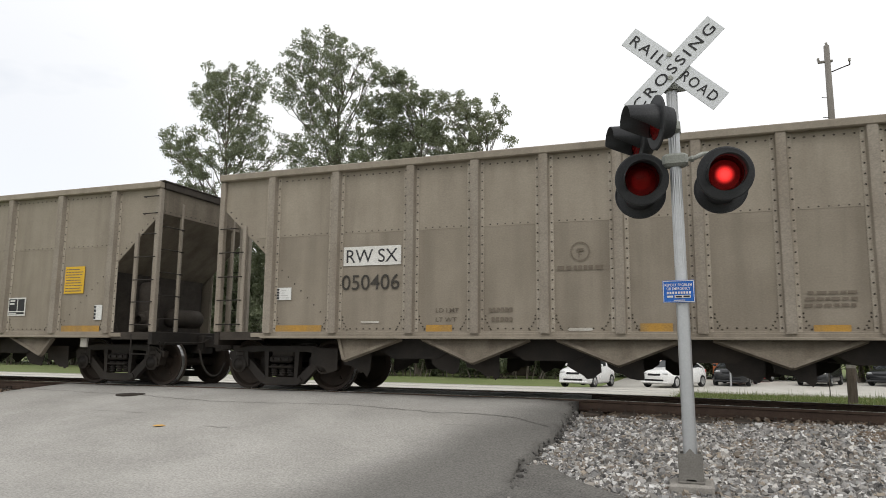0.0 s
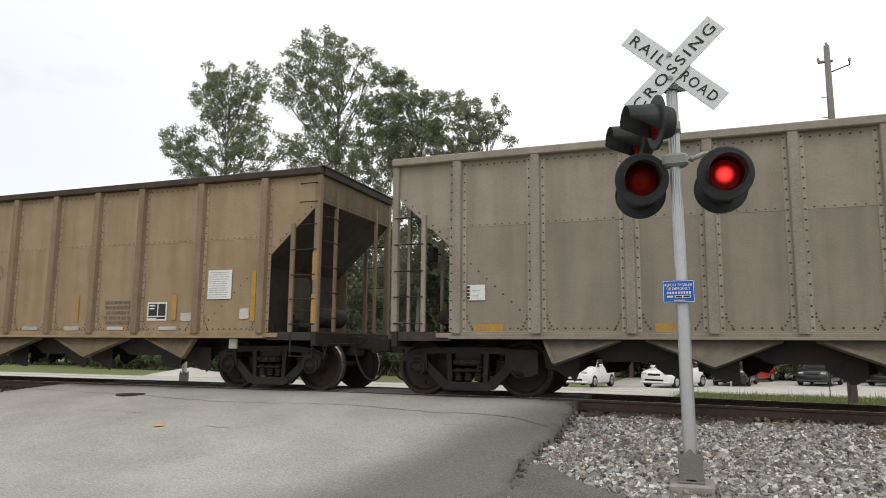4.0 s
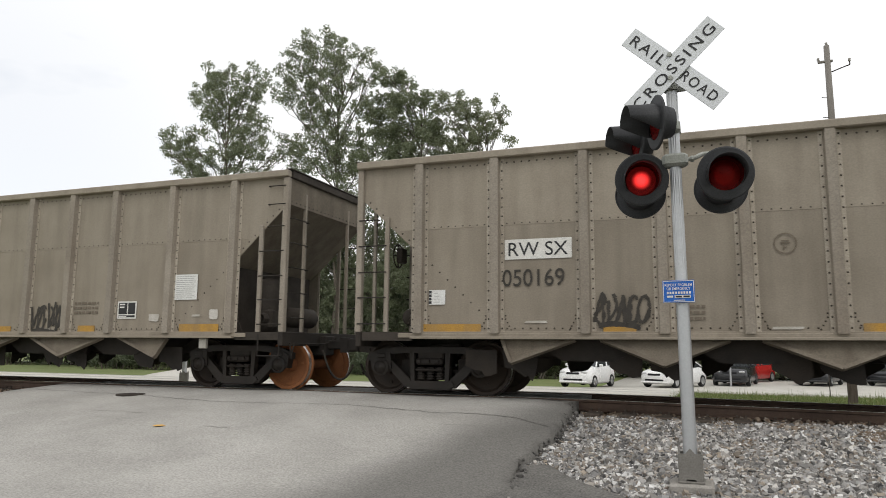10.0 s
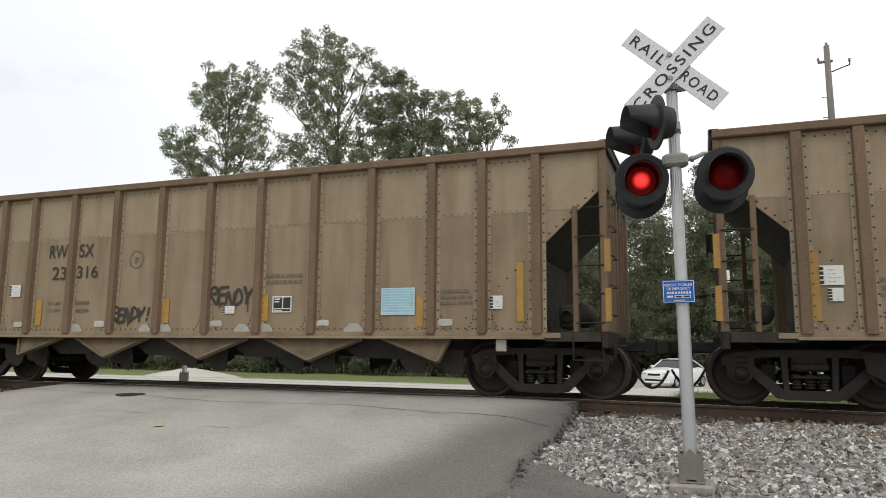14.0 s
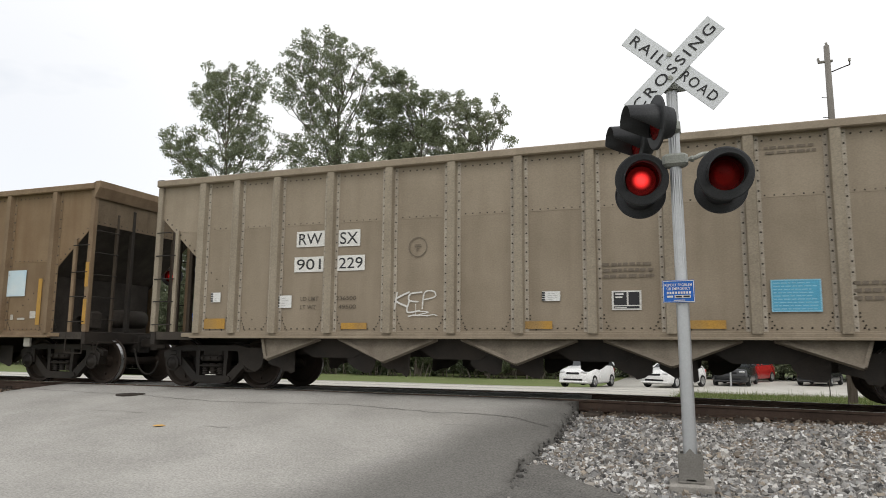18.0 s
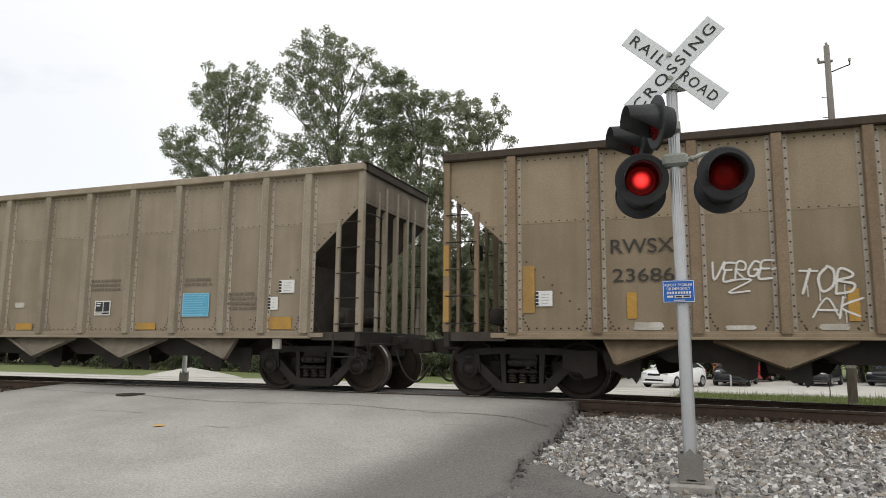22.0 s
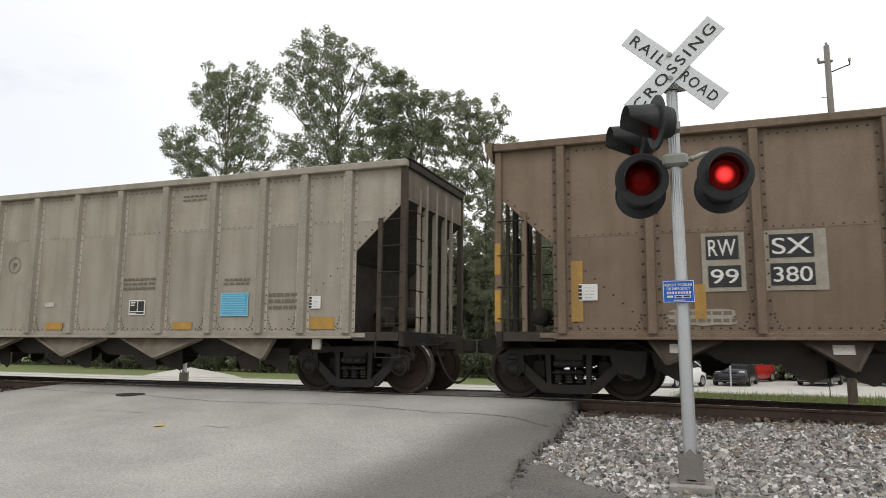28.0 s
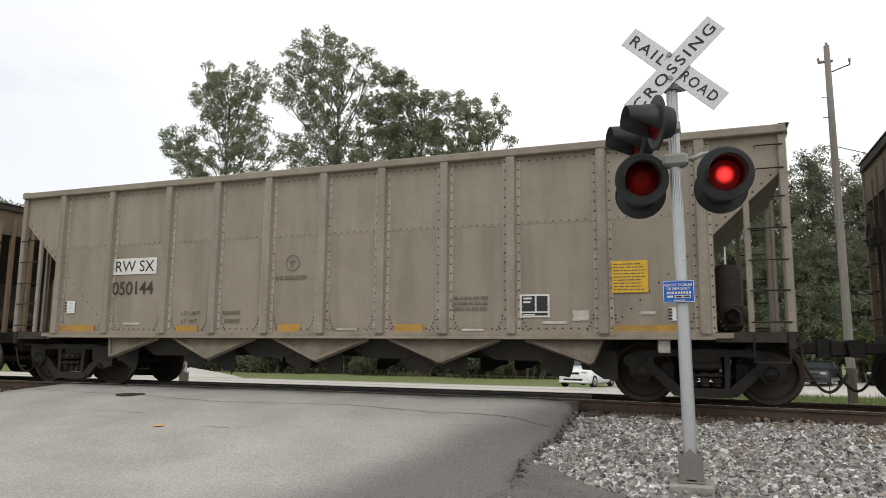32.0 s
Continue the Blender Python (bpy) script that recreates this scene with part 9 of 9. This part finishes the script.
# ---- parked cars ----
def parked(at, length, width, height, hood_z, paint, label, hatch=False, low=False):
    """A parked car; its nose points to -y."""
    car = thing("car", at, label, "car", "parked cars")
    h, w = length / 2, width / 2
    belt = hood_z + 0.12
    st = [(-h, 0.32, hood_z - 0.22, 0.80), (-h + 0.12, 0.24, hood_z - 0.08, 0.93), (-h + 0.5, 0.2, hood_z, 1.0), (-h * 0.42, 0.19, belt - 0.03, 1.0), (0, 0.19, belt, 1.0), (h * 0.55, 0.19, belt + 0.04, 1.0), (h - 0.3, 0.22, belt + (0.02 if hatch else -0.02), 0.97), (h, 0.34, belt - 0.22, 0.86)]
    s = Shape()
    for y, z0, z1, k in st:
        ww = w * k
        zm = (z0 + z1) / 2
        s.v += [(-ww * 0.9, y, z0), (-ww, y, z0 + 0.1), (-ww, y, zm + 0.05), (-ww * 0.93, y, z1 - 0.03), (-ww * 0.72, y, z1 + 0.03), (0, y, z1 + 0.055), (ww * 0.72, y, z1 + 0.03), (ww * 0.93, y, z1 - 0.03), (ww, y, zm + 0.05), (ww, y, z0 + 0.1), (ww * 0.9, y, z0)]
    n = 11
    for j in range(len(st) - 1):
        s.f += [(j * n + i, j * n + (i + 1) % n, j * n + n + (i + 1) % n, j * n + n + i) for i in range(n)]
    s.f += [tuple(range(n))[::-1], tuple(range((len(st) - 1) * n, len(st) * n))]
    part("body", s, paint, car, "", smooth=True)
    a, b, c, d = (-h * 0.40, -h * 0.08, h * (0.86 if hatch else 0.42), h * (0.97 if hatch else 0.80))
    g = Shape()
    for y, z, k in ((a, belt - 0.02, 0.90), (b, height - 0.06, 0.70), ((b + c) / 2, height, 0.70), (c, height - 0.05, 0.68), (d, belt, 0.86)):
        g.v += [(-w * 0.92, y if z < belt + 0.1 else y, belt - 0.04), (-w * k, y, z), (0, y, z + 0.03), (w * k, y, z), (w * 0.92, y, belt - 0.04)]
    for j in range(4):
        g.f += [(j * 5 + i, j * 5 + i + 1, j * 5 + i + 6, j * 5 + i + 5) for i in range(4)]
    part("glasshouse", g, CAR_GLASS, car, "dark tinted windows", smooth=False)
    r = Shape()
    for y, z, k in ((b - 0.04, height - 0.05, 0.71), ((b + c) / 2, height + 0.012, 0.715), (c + 0.06, height - 0.045, 0.69)):
        r.v += [(-w * k, y, z), (-w * k * 0.6, y, z + 0.03), (w * k * 0.6, y, z + 0.03), (w * k, y, z)]
    r.f = [(j * 4 + i, j * 4 + i + 1, j * 4 + i + 5, j * 4 + i + 4) for j in range(2) for i in range(3)]
    part("roof", r, paint, car, smooth=True)
    for sx in (-1, 1):
        for p, q in (((sx * w * 0.92, a, belt - 0.02), (sx * w * 0.705, b, height - 0.05)), ((sx * w * 0.92, (a + c) / 2 + 0.25, belt), (sx * w * 0.71, (b + c) / 2 + 0.2, height)), ((sx * w * 0.90, d, belt), (sx * w * 0.685, c, height - 0.04))):
            part("pillar", Shape().tube(p, q, 0.045, 0.035, 6), paint, car)
        part("headlight", Shape().block(sx * w * 0.66 - 0.17, sx * w * 0.66 + 0.17, -h - 0.0, -h + 0.3, hood_z - 0.25, hood_z - 0.10, 0.05), CHROME, car, "clear headlight")
        part("mirror", Shape().block(sx * (w + 0.09) - 0.09, sx * (w + 0.09) + 0.09, a + 0.22, a + 0.34, belt - 0.02, belt + 0.13, 0.03), paint, car)
        part("tail_light", Shape().block(sx * w * 0.74 - 0.12, sx * w * 0.74 + 0.12, h - 0.12, h + 0.01, belt - 0.3, belt - 0.1, 0.03), RED_CARD, car, "red tail light")
        for y in (-h + 0.78, h - 0.74):
            wh = part("wheel", Shape().lathe([(0.2, -0.1), (0.3, -0.105), (0.325, -0.06), (0.325, 0.06), (0.3, 0.105), (0.2, 0.1)], 22, pose(0, 0, 0, 0, 90)), RUBBER, car, "black tyre", pose(sx * (w - 0.08), y, 0.325))
            rim = Shape().lathe([(0.0, -0.085), (0.05, -0.09), (0.06, -0.07), (0.19, -0.08), (0.215, -0.10), (0.215, 0.1), (0.19, 0.08), (0.06, 0.07), (0.05, 0.09), (0.0, 0.085)], 16, pose(0, 0, 0, 0, 90))
            for k in range(5):
                rim.box(-0.1, 0.1, -0.03, 0.03, 0.05, 0.2, pose(0, 0, 0, k * 72))
            part("rim", rim, CHROME, wh, "silver alloy rim")
    part("grille", Shape().block(-w * 0.42, w * 0.42, -h - 0.02, -h + 0.1, hood_z - 0.28, hood_z - 0.16, 0.03), BLACK_IN, car, "dark grille")
    part("lower_intake", Shape().block(-w * 0.62, w * 0.62, -h - 0.015, -h + 0.1, 0.36, 0.48, 0.03), BLACK_IN, car, "dark lower intake")
    part("bumper", Shape().block(-w * 0.9, w * 0.9, -h - 0.04, -h + 0.12, 0.26, 0.35, 0.03), paint, car)
    return car


LOT = lambda y: along(NEAR_FALL, y) + 0.03
parked(pose(-5.95, 25.8, LOT(25.8), 0, 0, -14), 3.85, 1.72, 1.52, 0.95, CAR_WHITE, "white small hatchback parked on the lot", True)
parked(pose(-1.72, 29.0, LOT(29.0), 0, 0, -25), 4.5, 1.78, 1.5, 0.92, CAR_WHITE, "white sedan parked on the lot")
parked(pose(1.55, 33.5, LOT(33.5), 0, 0, -9.6), 4.8, 1.92, 1.45, 0.98, CAR_BLACK, "black coupe parked on the lot")
parked(pose(2.44, 38.6, LOT(38.6), 0, 0, -28), 4.6, 1.85, 1.42, 0.95, CAR_RED, "red coupe parked behind a black one")
parked(pose(6.35, 36.0, LOT(36.0), 0, 0, -19), 4.4, 1.75, 1.4, 0.9, CAR_BLACK, "black coupe parked beside the woods")
parked(pose(10.7, 37.5, LOT(37.5), 0, 0, -35), 4.5, 1.8, 1.4, 0.9, CAR_BLACK, "dark car parked at the end of the lot")


# ---- what moves ----
def run_of(t):
    """The way that the train has gone along the track at t seconds."""
    return (((1.34025867e-05 * t - 1.42078464e-03) * t + 5.20628749e-02) * t - 11.4276589) * t - 1.11683853


def motions():
    for k, car in CARS.items():
        x = k * PITCH_CARS + {13: -0.06, 19: -0.07}.get(k, 0.0)
        walk(car, [(t, pose(x + run_of(t), 0, 0)) for t in range(0, 33, 2)])
        # the wheels roll while their car is within a hundred metres of the crossing
        near = [i for i in range(961) if -75 < x + run_of(i / 30) < 60]
        times = sorted({0, 960, *near})
        first, final = (near[0], near[-1]) if near else (0, 0)
        rows = []
        for i in times:
            j = min(max(i, first), final)
            rows.append((i / 30, math.degrees(run_of(j / 30) / WHEEL_R)))
        for t in [o for o in car.children if o.name.startswith("truck")]:
            for w in [o for o in t.children if o.name.startswith("wheelset")]:
                px = w.matrix_basis.translation.x
                walk(w, [(s, pose(px, 0, WHEEL_R, 0, a, 0)) for s, a in rows])
    # the burners turn to the front and away in turn
    lit = 0.58
    for lamps in (FRONT, SIDE, TWIN):
        for side, burner in enumerate(lamps):
            on = side == 0 if lamps is SIDE else burner.parent.matrix_basis.translation.x < 0 if lamps is TWIN else side // 2 % 2 == 1  # lit at the start
            rows = []
            a = 0.0 if on else 180.0
            place = burner.matrix_basis.translation.copy()
            rows.append((0.0, a))
            for n in range(24):
                start = 0.62 + 1.317 * n + 0.0005 * n * n
                for t in (start, start + lit):
                    f = round(t * 30) - 1
                    if f > 955:
                        continue
                    rows += [(f / 30, a), ((f + 1) / 30, a + 60), ((f + 2) / 30, a + 120), ((f + 3) / 30, a + 180)]
                    a += 180
            rows.append((32.0, a))
            walk(burner, [(s, pose(place.x, place.y, place.z, 0, 0, d)) for s, d in rows])


motions()
